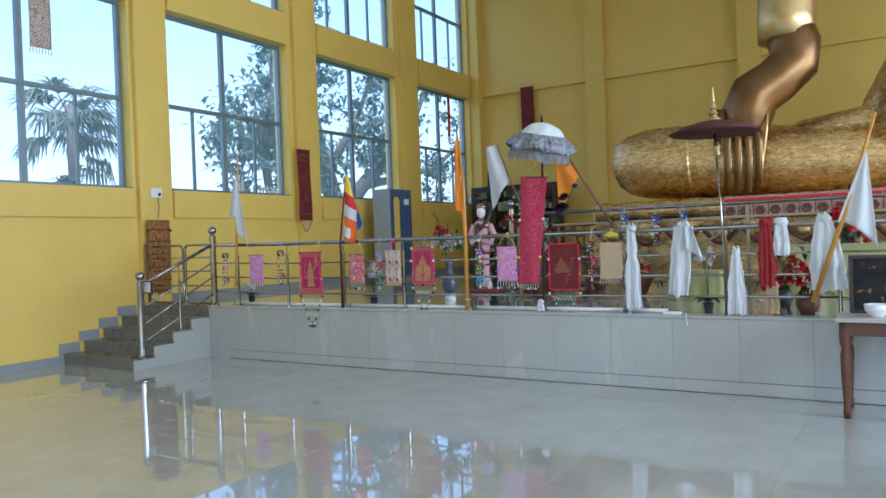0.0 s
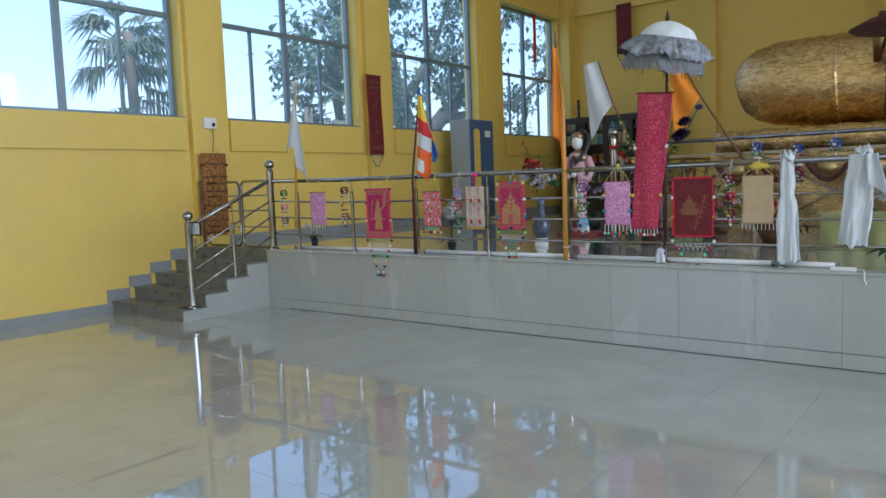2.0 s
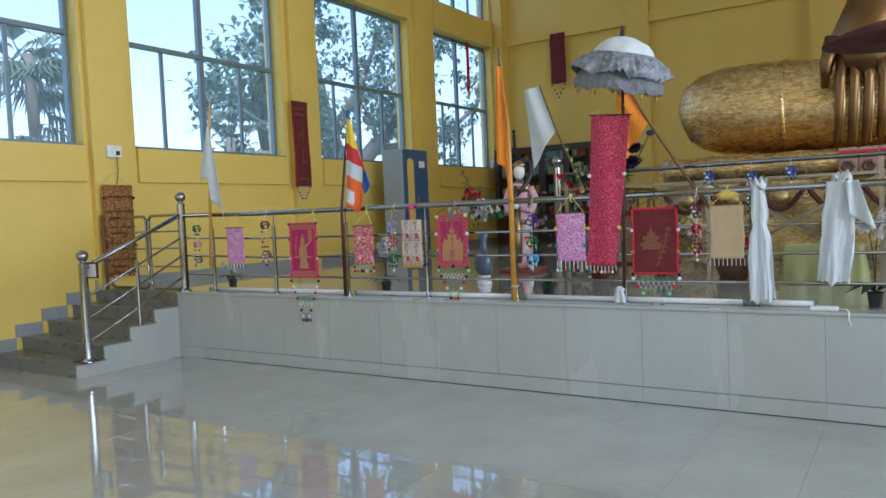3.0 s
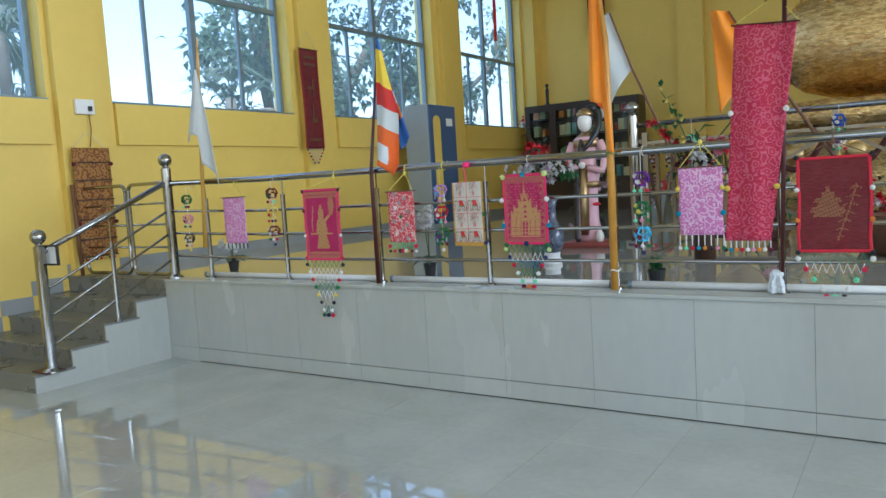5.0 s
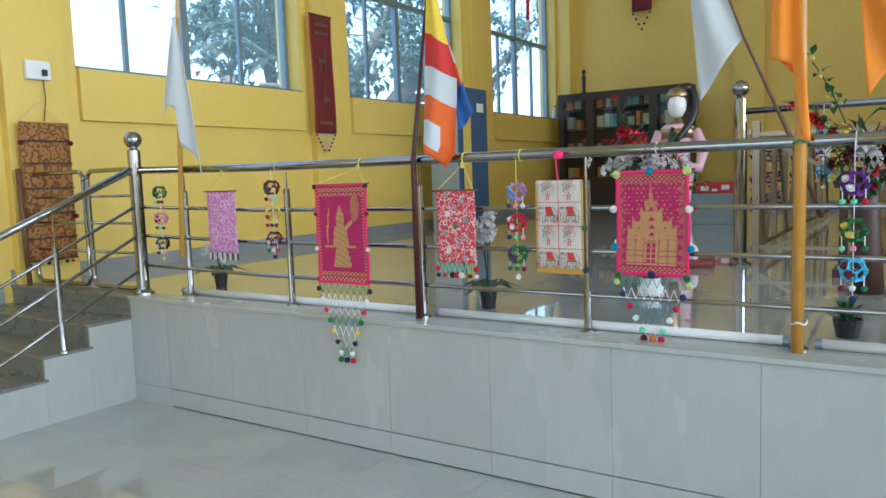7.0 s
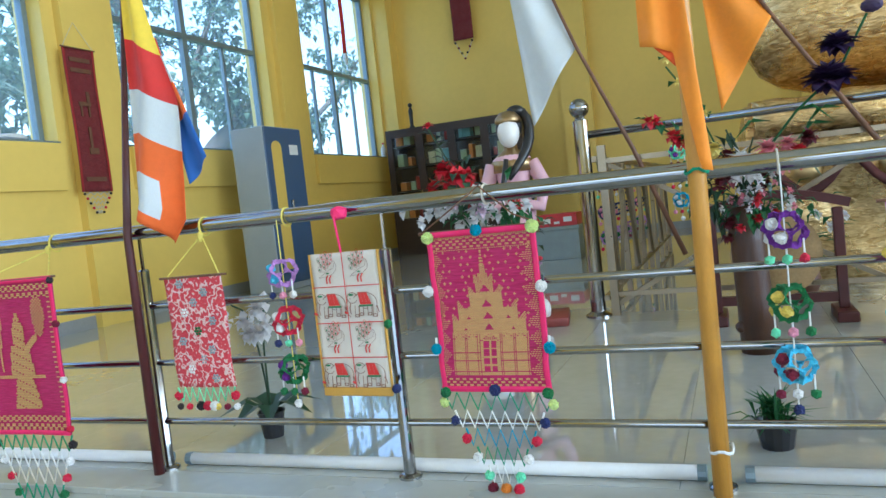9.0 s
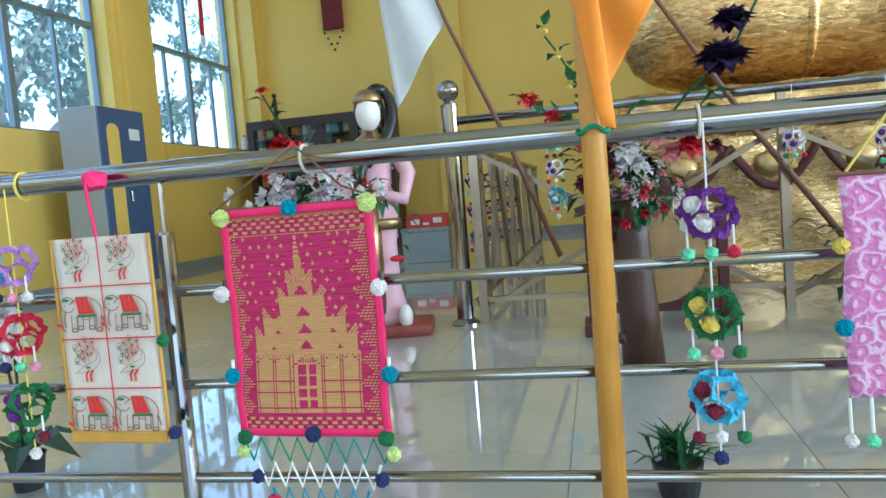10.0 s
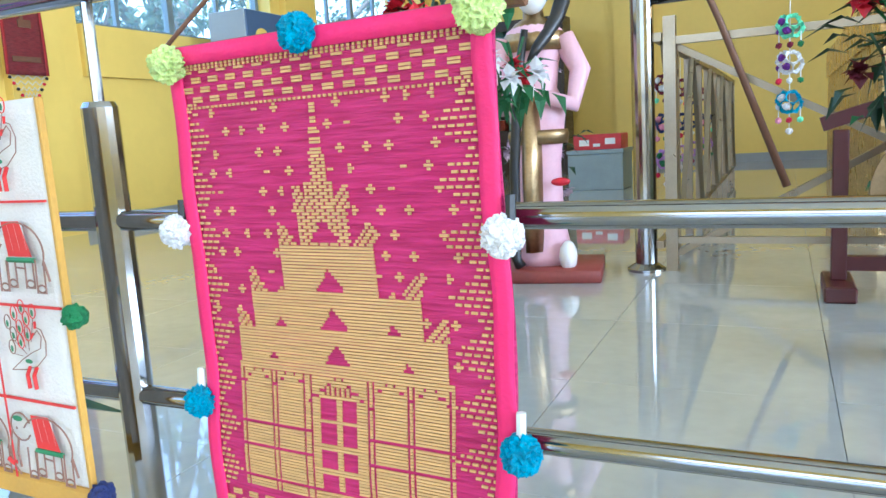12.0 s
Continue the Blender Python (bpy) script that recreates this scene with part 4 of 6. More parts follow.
part("frame", boxes((0, 0.62, 0, 0.03, 0, 0.03), (0, 0.62, 0, 0.03, 0.45, 0.48), (0, 0.03, 0, 0.03, 0.03, 0.45), (0.59, 0.62, 0, 0.03, 0.03, 0.45), bevel=0.003), DARK_WOOD, pf)
part("photo", boxes((0.03, 0.59, 0.012, 0.016, 0.03, 0.45)), PICTURE, pf)
bo = thing("porcelain_bowl", "white porcelain bowl on the wooden table", "bowl", (2.62, 4.15, 0.80))
part("bowl", lathe(bmesh.new(), (0, 0, 0), ((0.05, 0), (0.055, 0.01), (0.085, 0.05), (0.09, 0.1), (0.082, 0.1), (0.05, 0.03)), 20), WHITE_PAINT, bo, smooth=True)

# ---- hangings on the railing ----
YH = 4.742            # plane in which banners hang, before the rails


def pompom(parent, c, r, colour):
    return part("pompom", ball(bmesh.new(), c, r * 0.95, 4 if r > 0.0145 else 3, rough=0.34), YARN[colour], parent, colour + " wool pompom")


def cord(parent, pts, r=0.0016, material=None, name="cord"):
    return part(name, tube(bmesh.new(), pts, r, 6), material or CORD, parent)


def straw_rows(bm, w, h, rows, cols, mask, y):
    """Straw strips laid side by side wherever the woven figure shows."""
    for j in range(rows):
        i, v = 0, (j + 0.5) / rows
        while i < cols:
            if mask((i + 0.5) / cols, v):
                k = i
                while k < cols and mask((k + 0.5) / cols, v):
                    k += 1
                z = h * (1 - v)
                d = 0.37 * h / rows
                box(bm, w * i / cols, w * k / cols, y - 0.0012 - 0.0006 * random.random(), y, z - d, z + d)
                i = k
            i += 1


def temple(u, v):
    """The temple woven into the large mat: halls, tiers with raised corners and a spire."""
    c, row, col = abs(u - 0.49), int(v * 150), int(u * 112)
    if v < 0.012 or 0.085 < v < 0.095:
        return col % 2 == 0
    if v < 0.08 or v > 0.945:
        return (col + 4 * ((row // 3) % 2)) % 8 < 4 and row % 3 > 0
    lap = 0.088 * (1 - abs(2 * ((v * 9.5) % 1.0) - 1)) + 0.018
    if 0.5 - abs(u - 0.5) < lap * (1.25 if u > 0.5 else 0.85):
        return (col + row // 2) % 3 > 0 and row % 2 == 0
    if 0.637 < v <= 0.925:
        if c > 0.385:
            return False
        if c < 0.075 and 0.70 < v < 0.90:
            return c < 0.008 or abs((v * 18) % 1 - 0.5) < 0.1 or c > 0.066
        if c < 0.05 and 0.675 < v <= 0.69:
            return col % 2 == 0
        if min(abs(c - g) for g in (0.105, 0.125, 0.235, 0.255, 0.37)) < 0.005 and v > 0.65:
            return False
        if c > 0.11 and (abs(v - 0.775) < 0.0035 or abs(v - 0.83) < 0.0035) or 0.903 < v < 0.91:
            return False
        t = abs(c - 0.18) if c > 0.125 else c
        if c > 0.255:
            t = abs(c - 0.31)
        return not (0.645 + t * 0.55 < v < 0.656 + t * 0.55 and row % 2 == 0 and t > 0.012)
    for top, low, half, gap in ((0.56, 0.637, 0.37, 0.24), (0.48, 0.56, 0.30, 0.2), (0.38, 0.48, 0.165, 0.0), (0.307, 0.38, 0.09, 0.0), (0.25, 0.307, 0.05, 0.0), (0.20, 0.25, 0.028, 0.0)):
        if top < v <= low:
            for g in (0.0, gap):
                if abs(c - g) < (v - low + (0.03 if g else 0.055)) * 1.1 and v < low - 0.008 and half > 0.07:
                    return False
            if c < half:
                return half > 0.1 or (col + 2 * (row % 2)) % 4 > 0
        if top - 0.045 < v <= top and half > 0.06 and half - 0.065 + (top - v) * 1.1 < c < half + 0.006:
            return (col + row) % 3 > 0
    if 0.10 < v <= 0.20:
        if c < 0.006 + 0.016 * (v - 0.10) / 0.10 and row % 3 > 0:
            return True
    # small flowers strewn over the ground, every second row set between
    i, j = int(u * 13 + 0.5 * (int(v * 24) % 2)), int(v * 24)
    gu, gv = (u * 13 + 0.5 * (j % 2)) % 1.0 - 0.5 - 0.12 * math.sin(i * 5 + j * 3), (v * 24) % 1.0 - 0.5
    plus = (abs(gu) < 0.05 and abs(gv) < 0.24) or (abs(gu) < 0.16 and abs(gv) < 0.09)
    return v < 0.62 and plus and (i * 7 + j * 5) % 11 > 2


def pagoda(u, v):
    """A plain tapered shape with a spire, a staff and a bowl, inside checked bands."""
    row, col, c = int(v * 90), int(u * 48), abs(u - 0.48)
    if v < 0.1 or v > 0.9:
        return (col // 2 + row // 2) % 2 == 0 and row % 5 > 0
    if u < 0.05 or u > 0.95:
        return row % 3 == 0
    if abs(u - 0.22 - 0.02 * math.sin(v * 9)) < 0.012 and 0.22 < v < 0.6:
        return True
    if (u - 0.80) ** 2 + (0.6 * (v - 0.22)) ** 2 < 0.008:
        return (col + row) % 2 == 0
    if 0.62 < v < 0.645 and 0.12 < u < 0.8:
        return True
    if abs(v - (0.46 - 0.5 * (u - 0.55))) < 0.025 and 0.55 < u < 0.76:
        return True
    for a, b_, ha, hb in ((0.2, 0.32, 0.01, 0.09), (0.32, 0.42, 0.08, 0.08), (0.42, 0.62, 0.13, 0.17), (0.62, 0.86, 0.11, 0.2)):
        if a < v <= b_:
            return c < ha + (hb - ha) * (v - a) / (b_ - a) and (col * 3 + row * 5) % 11 > 0
    return 0.72 < v < 0.86 and 0.26 < c < 0.40 and abs(abs(c - 0.33) - 0.12 * (v - 0.72)) < 0.02


def blossom(u, v):
    """A stepped lotus shape with a leafy spray beside it."""
    c, row, col = abs(u - 0.40), int(v * 80), int(u * 48)
    for top, low, half in ((0.30, 0.36, 0.03), (0.36, 0.42, 0.09), (0.42, 0.48, 0.17), (0.48, 0.53, 0.13), (0.53, 0.59, 0.23), (0.59, 0.64, 0.18)):
        if top < v <= low and c < half + 0.05 * (v - top) / (low - top) * (half > 0.1):
            return (col + 2 * row) % 7 > 0
    stem = 0.56 + 0.27 * (0.9 - v) / 0.62
    if 0.28 < v < 0.9 and abs(u - stem) < 0.011:
        return True
    k = (v * 11) % 1.0 - 0.5
    return 0.26 < v < 0.86 and 0.015 < abs(u - stem) < 0.10 and abs(k - (abs(u - stem) - 0.05) * 3) < 0.11 and (col + row) % 3 > 0


def banner(x0, x1, zt, zb, field, edge, apex, label, mask=None, cord_mat=None, wave=0.004, hem=0.016, y=YH, res=(70, 110), rod=True, lean=0.0, straw=STRAW):
    """A hanging cloth: field, bound edges, rod, and the cord to the rail."""
    w, h = x1 - x0, zt - zb
    b = thing("wall_hanging", label, "wall hanging", (x0, y, zb), turn=lean)
    ph = random.uniform(0, 6)

    def at(u, v, d=0.0):
        return (w * u + 0.003 * math.sin(v * 9 + ph), d + wave * math.sin(u * 5 + ph) * (1 - v) + 0.4 * wave * math.sin(v * 13 + ph), h * v)

    part("cloth", sheet(bmesh.new(), at, 14, 22, thick=0.003), field, b, smooth=True)
    if mask:
        bm = bmesh.new()
        straw_rows(bm, w - 2 * hem, h - 2 * hem, res[1], res[0], mask, 0)
        for vtx in bm.verts:
            u, v = (vtx.co.x + hem) / w, (vtx.co.z + hem) / h
            q = at(u, v, vtx.co.y - 0.0034)
            vtx.co = Vector(q)
        part("woven_figure", bm, straw, b, "golden straw weaving")
    if edge:
        for side in (0, 1):
            part("side_binding", sheet(bmesh.new(), lambda u, v: at((hem / w) * u + (1 - hem / w) * side + 0.004 * math.sin(v * 24 + side), v, -0.0035), 3, 22, thick=0.002), edge, b, smooth=True)
        for lo in (0, 1 - hem / h):
            part("end_binding", sheet(bmesh.new(), lambda u, v: at(u, lo + v * hem / h, -0.0045), 14, 2, thick=0.002), edge, b, smooth=True)
    if rod:
        part("rod", tube(bmesh.new(), ((-0.02, -0.002, h - 0.004), (w + 0.02, -0.002, h - 0.004)), 0.004, 8), BROWN_WOOD, b)
    if apex:
        ax, az = apex[0] - x0, apex[1] - zb
        ay = min(4.765 - y, 0.16)
        cord(b, ((0.01, 0, h), (ax - 0.008, ay, az), (ax + 0.008, ay, az), (w - 0.01, 0, h)), 0.0025, cord_mat)
        part("knot", ball(bmesh.new(), (ax, ay, az + 0.005), 0.011, 2, rough=0.3, scale=(1, 0.8, 1.6)), cord_mat or CORD, b)
        part("loop", tube(bmesh.new(), [(ax, YR - y + 0.031 * math.cos(a), ZT - zb + 0.031 * math.sin(a)) for a in (2 * math.pi * q / 16 for q in range(17))], 0.0035, 6), cord_mat or CORD, b)
    return b, w, h


def net_fringe(b, w, z0, levels, step, colours, cords, taper=True, poms=("red", "white", "navy", "green")):
    """Zigzag bead net below a hanging, level by level."""
    n = 8
    for k in range(levels):
        left = w * 0.5 * (k / (levels + 0.6) if taper else 0)
        ww = w - 2 * left
        m = max(2, n - (k if taper else 0))
        pts = []
        for i in range(m + 1):
            pts.append((left + ww * i / m, -0.004, z0 - step * k))
            if i < m:
                pts.append((left + ww * (i + 0.5) / m, -0.004, z0 - step * (k + 1) + 0.004))
        part("bead_net", tube(bmesh.new(), pts, 0.0032, 5), cords[k % len(cords)], b)
        for sx in (left, left + ww):
            pompom(b, (sx, -0.006, z0 - step * (k + 0.55)), 0.0145, poms[k % len(poms)])
    for i in range(3):
        pompom(b, (w * (0.38 + 0.12 * i), -0.006, z0 - step * levels - 0.012), 0.015, colours[i % len(colours)])


random.seed(21)
# pink with scrolls, far
b, w, h = banner(-4.908, -4.645, 1.43, 1.035, PINK_CLOTH, None, (-4.78, 1.53), "small pink scrolled cloth hanging with a dark fringe", cord_mat=YELLOW_CORD)
for i in range(12):
    part("tassel", tube(bmesh.new(), ((w * i / 11, 0, 0), (w * i / 11, 0, -0.045)), 0.004, 5), YARN["black" if i % 2 else "white"], b)
# red mat with a plain figure
b, w, h = banner(-3.832, -3.477, 1.452, 0.912, MAGENTA, PINK_EDGE, (-3.66, 1.53), "magenta woven mat with a golden spire and bead fringe", pagoda, YELLOW_CORD, res=(48, 90), y=4.595)
for sx in (0, w):
    for q, cn in ((0.97, "black"), (0.7, "maroon"), (0.35, "white"), (0.04, "red")):
        pompom(b, (sx, -0.006, h * q), 0.012, cn)
net_fringe(b, w, 0.0, 7, 0.058, ("green", "navy", "red"), (GREEN_CORD, WHITE_CORD, CORD), poms=("black", "white", "red", "green", "yellow"))
# red floral
b, w, h = banner(-3.138, -2.908, 1.402, 1.03, FLORAL, None, (-2.99, 1.52), "red and white floral cloth with green bead fringe", cord_mat=YELLOW_CORD)
net_fringe(b, w, 0.0, 1, 0.05, ("black", "red", "white"), (YARN["mint"],), taper=False)
for i in range(11):
    rx_, rz_, bm = w * (0.26, 0.72, 0.5)[i % 3] + 0.012 * math.sin(i * 5), h * (0.93 - 0.085 * i), bmesh.new()
    for q in range(6):
        ball(bm, (rx_ + 0.011 * math.cos(q * 1.047), -0.006, rz_ + 0.011 * math.sin(q * 1.047)), 0.0055, 1, scale=(1, 0.5, 1))
    ball(bm, (rx_, -0.007, rz_), 0.005, 1)
    part("rosette", bm, (YARN["white"], GREY_BOX, YARN["green"])[i % 3 if i % 2 else 1], b, "beaded rosette")
for i in range(7):
    pompom(b, (w * i / 6, -0.004, -0.065), 0.011, ("black", "red", "white", "black", "yellow", "maroon", "white")[i])
# cream cloth with trees and elephants
b, w, h = banner(-2.560, -2.331, 1.435, 1.015, CREAM, None, None, "cream cotton hanging printed with red trees and elephants", rod=False, lean=-3, wave=0.0015, y=4.722)
part("hem", boxes((-0.004, w + 0.004, -0.006, 0.005, -0.012, 0.014), bevel=0.003), OCHRE, b, "ochre hem")
part("hem", boxes((-0.006, 0.0, -0.003, 0.004, 0.014, h), bevel=0.001), OCHRE, b)
part("hem", boxes((w, w + 0.006, -0.003, 0.004, 0.014, h), bevel=0.001), OCHRE, b)
bm = bmesh.new()
for q in (0.25, 0.5, 0.76):
    box(bm, 0, w, -0.0066, -0.0040, h * q - 0.0012, h * q + 0.0012)
box(bm, w * 0.5 - 0.0012, w * 0.5 + 0.0012, -0.0078, -0.0068, 0.012, h)
part("stitched_line", bm, F_RED, b, "red stitched line")


def flat_blob(bm, cx, cz, rx, rz, n=12, y=-0.0085, index=0, hole=0.0):
    ring = [(math.cos(2 * math.pi * k / n), math.sin(2 * math.pi * k / n)) for k in range(n)]
    out = [bm.verts.new((cx + rx * a, y, cz + rz * c)) for a, c in ring]
    if hole:
        ins = [bm.verts.new((cx + (rx - hole) * a, y, cz + (rz - hole) * c)) for a, c in ring]
        for k in range(n):
            bm.faces.new((out[k], out[(k + 1) % n], ins[(k + 1) % n], ins[k])).material_index = index
    else:
        bm.faces.new(out).material_index = index


BROWN_INK = mat("brown_print", (0.26, 0.13, 0.09), 0.8, vary=0.1)
GREEN_INK = mat("green_print", (0.04, 0.2, 0.08), 0.8, vary=0.1)
INK = -0.0072


def ink(bm, pts, r=0.0012, index=0):
    tube(bm, [(x, INK, z) for x, z in pts], r, 5, index=index)


def arc(cx, cz, rx, rz, a0, a1, n=14):
    return [(cx + rx * math.cos(radians(a0 + (a1 - a0) * q / n)), cz + rz * math.sin(radians(a0 + (a1 - a0) * q / n))) for q in range(n + 1)]


def swell(bm, cx, cz, k):
    for vtx in bm.verts:
        vtx.co.x, vtx.co.z = cx + (vtx.co.x - cx) * k, cz + (vtx.co.z - cz) * k


for col in range(2):
    for row in range(4):
        cx, cz, bm = w * (0.27 + 0.47 * col), h * (0.13 + 0.25 * row), bmesh.new()
        if row % 2:
            for px, pz in ((-0.030, 0.006), (-0.024, 0.022), (-0.032, 0.036), (-0.012, 0.014), (-0.011, 0.031), (-0.018, 0.047), (0.002, 0.024), (0.003, 0.042), (-0.003, 0.055), (0.016, 0.051)):
                ink(bm, arc(cx + px, cz + pz, 0.0058, 0.0085, 0, 360), 0.0006, 1 if px > -0.02 else 0)
                flat_blob(bm, cx + px, cz + pz - 0.002, 0.0026, 0.0042, 8, INK - 0.0004, 2)
                ink(bm, ((cx + px, cz + pz - 0.008), (cx + px * 0.4, cz + pz * 0.4 - 0.006)), 0.0004)
            ink(bm, ((cx - 0.036, cz - 0.022), (cx - 0.014, cz - 0.008), (cx + 0.006, cz + 0.002), (cx + 0.022, cz + 0.008), (cx + 0.026, cz + 0.022), (cx + 0.02, cz + 0.029), (cx + 0.012, cz + 0.022)), 0.0006)
            ink(bm, ((cx - 0.036, cz - 0.022), (cx - 0.012, cz - 0.020), (cx + 0.012, cz - 0.014), (cx + 0.03, cz), (cx + 0.033, cz + 0.016), (cx + 0.027, cz + 0.03), (cx + 0.02, cz + 0.032)), 0.0006)
            ink(bm, ((cx + 0.017, cz + 0.031), (cx + 0.018, cz + 0.039)), 0.0014, 1)
            ink(bm, ((cx + 0.013, cz + 0.025), (cx + 0.008, cz + 0.019)), 0.0012, 1)
            flat_blob(bm, cx - 0.002, cz - 0.009, 0.007, 0.0028, 8, INK - 0.0004, 2)
            for s in (-1, 1):
                ink(bm, ((cx + s * 0.006 + 0.004, cz - 0.016), (cx + s * 0.006 - 0.003, cz - 0.026), (cx + s * 0.006 - 0.002, cz - 0.042)), 0.0022, 1)
            swell(bm, cx, cz - 0.012, 0.92)
            part("peacock_motif", bm, [BROWN_INK, F_RED, GREEN_INK], b, "printed red peacock")
        else:
            ink(bm, arc(cx + 0.006, cz + 0.002, 0.036, 0.027, -25, 150), 0.0009)
            ink(bm, arc(cx - 0.03, cz + 0.016, 0.015, 0.014, 20, 330), 0.0009)
            ink(bm, ((cx - 0.044, cz + 0.012), (cx - 0.05, cz - 0.008), (cx - 0.047, cz - 0.026), (cx - 0.04, cz - 0.034)), 0.0009)
            ink(bm, ((cx - 0.036, cz + 0.004), (cx - 0.04, cz - 0.012), (cx - 0.038, cz - 0.026)), 0.0012)
            for k, low in ((-0.024, 0.035), (-0.011, 0.031), (0.014, 0.031), (0.029, 0.035)):
                ink(bm, ((cx + k, cz - 0.004), (cx + k - 0.002, cz - low), (cx + k + 0.010, cz - low), (cx + k + 0.011, cz - 0.006)), 0.0009)
                flat_blob(bm, cx + k + 0.004, cz - low + 0.004, 0.0065, 0.0045, 10, INK + 0.0002, 0, 0.002)
            ink(bm, ((cx + 0.0, cz - 0.012), (cx + 0.014, cz - 0.013)), 0.0009)
            flat_blob(bm, cx - 0.033, cz + 0.024, 0.008, 0.003, 8, INK - 0.0004, 2)
            flat_blob(bm, cx - 0.036, cz + 0.014, 0.0016, 0.0016, 6, INK - 0.0004, 0)
            for k in (-0.004, 0.006, 0.016):
                ink(bm, ((cx + k, cz + 0.027), (cx + k + 0.004, cz + 0.004)), 0.0006, 3)
            ink(bm, ((cx + 0.041, cz - 0.006), (cx + 0.046, cz - 0.024)), 0.0012)
            vq = [bm.verts.new((cx + dx, INK - 0.0005, cz + dz)) for dx, dz in ((-0.012, 0.03), (0.014, 0.03), (0.026, -0.002), (-0.008, -0.002))]
            bm.faces.new(vq).material_index = 1
            ink(bm, ((cx - 0.01, cz - 0.005), (cx + 0.028, cz - 0.005)), 0.0026, 2)
            ink(bm, ((cx - 0.056, cz - 0.02), (cx - 0.047, cz - 0.024)), 0.003, 1)
            swell(bm, cx + 0.004, cz - 0.004, 1.14)
            part("elephant_motif", bm, [BROWN_INK, F_RED, GREEN_INK, CREAM], b, "printed elephant with a red saddle")
cord(b, ((0.11, 0, h), (0.105, -0.01, h + 0.11)), 0.0035, PINK_EDGE)
part("bow", ball(bmesh.new(), (0.105, 0.02, h + 0.115), 0.022, 2, rough=0.4, scale=(1.2, 1.2, 1.0)), PINK_EDGE, b, "pink ribbon bow")
pompom(b, (w + 0.012, 0, h * 0.48), 0.013, "green")
pompom(b, (w + 0.016, 0, 0.01), 0.014, "navy")
# the large magenta mat with the temple
b, w, h = banner(-2.178, -1.852, 1.466, 1.010, MAGENTA, PINK_EDGE, None, "magenta straw mat with a woven golden temple and pink edge", temple, wave=0.003, y=4.738, res=(112, 150), rod=False, lean=-5)
part("rod", tube(bmesh.new(), ((-0.03, 0.006, h - 0.002), (w + 0.02, 0.006, h - 0.002)), 0.005, 8), BROWN_WOOD, b)
cord(b, ((-0.02, 0.004, h), (0.08, 0.004, h + 0.06), (0.155, 0.03, h + 0.115), (0.16, 0.03, h + 0.115), (0.26, 0.01, h + 0.03), (w + 0.01, 0.004, h)), 0.0022, BROWN_WOOD)
part("loop", tube(bmesh.new(), [(0.158 + 0.004 * q / 16, YR - 4.722 + 0.0275 * math.cos(a), ZT - 1.009 + 0.0275 * math.sin(a)) for q, a in ((q, 2 * math.pi * q / 16) for q in range(17))], 0.0032, 6), CORD, b)
for px, pz, cn, r in ((0.005, h - 0.014, "lime", 0.017), (w * 0.48, h - 0.004, "teal", 0.016), (w - 0.008, h - 0.006, "lime", 0.018), (0.01, -0.002, "green", 0.015), (w * 0.5, 0.006, "navy", 0.016), (w - 0.01, 0.0, "green", 0.015)):
    pompom(b, (px, -0.012, pz), r, cn)
for sx in (-0.006, w + 0.006):
    cord(b, ((sx, -0.004, h * 0.70), (sx, -0.006, h * 0.66)), 0.004, BLACK)
    pompom(b, (sx - 0.006, -0.008, h * 0.635), 0.016, "white")
    cord(b, ((sx, -0.004, h * 0.34), (sx, -0.006, h * 0.29)), 0.004, WHITE_CORD)
    pompom(b, (sx, -0.008, h * 0.27), 0.016, "teal")
net_fringe(b, w, -0.004, 5, 0.052, ("maroon", "orange", "red"), (GREEN_CORD, WHITE_CORD, YARN["teal"]), poms=("lime", "navy", "red", "white", "mint"))
# pink scrolled banner and the tall sheer scarf behind it
b, w, h = banner(-1.04, -0.797, 1.445, 1.055, PINK_CLOTH, None, (-0.92, 1.575), "pink cloth hanging with pale scrolls and pompom fringe", cord_mat=YELLOW_CORD)
for i in range(8):
    cord(b, ((w * i / 7, 0, 0), (w * i / 7, -0.004, -0.06)), 0.003, WHITE_CORD)
    pompom(b, (w * i / 7, -0.004, -0.075), 0.012, ("white", "mint", "red", "teal", "orange", "black", "pink", "green")[i])
for sx in (-0.004, w):
    pompom(b, (sx, -0.006, h * 0.32), 0.015, "teal")
    pompom(b, (sx, -0.006, h * 0.68), 0.014, "yellow")
sc_ = thing("scarf", "tall sheer pink scarf with shiny sequins on a pole", "scarf", (-0.79, 4.79, 1.02))
part("cloth", sheet(bmesh.new(), lambda u, v: (0.235 * u + v * (0.075 + 0.075 * u), -0.045 + 0.012 * math.sin(u * 7 + v * 3), 1.17 * v - 0.03 * u * v), 16, 40, thick=0.002), SHEER_PINK, sc_, smooth=True)
part("rod", tube(bmesh.new(), ((0.06, -0.045, 1.172), (0.40, -0.045, 1.145)), 0.005, 8), MAROON, sc_)
cord(sc_, ((0.07, -0.045, 1.17), (0.28, -0.02, 1.30), (0.39, -0.045, 1.15)), 0.003, YELLOW_CORD)
for i in range(9):
    pompom(sc_, (0.235 * i / 8, -0.045, -0.05), 0.012, ("black", "teal", "orange", "red", "white", "pink", "orange", "white", "maroon")[i])
    cord(sc_, ((0.235 * i / 8, -0.045, 0), (0.235 * i / 8, -0.045, -0.04)), 0.003, WHITE_CORD)
for q in (0.25, 0.6):
    for u in (0, 1):
        pompom(sc_, (0.235 * u + q * (0.075 + 0.075 * u), -0.05, 1.17 * q), 0.015, "white" if q > 0.4 else "yellow")
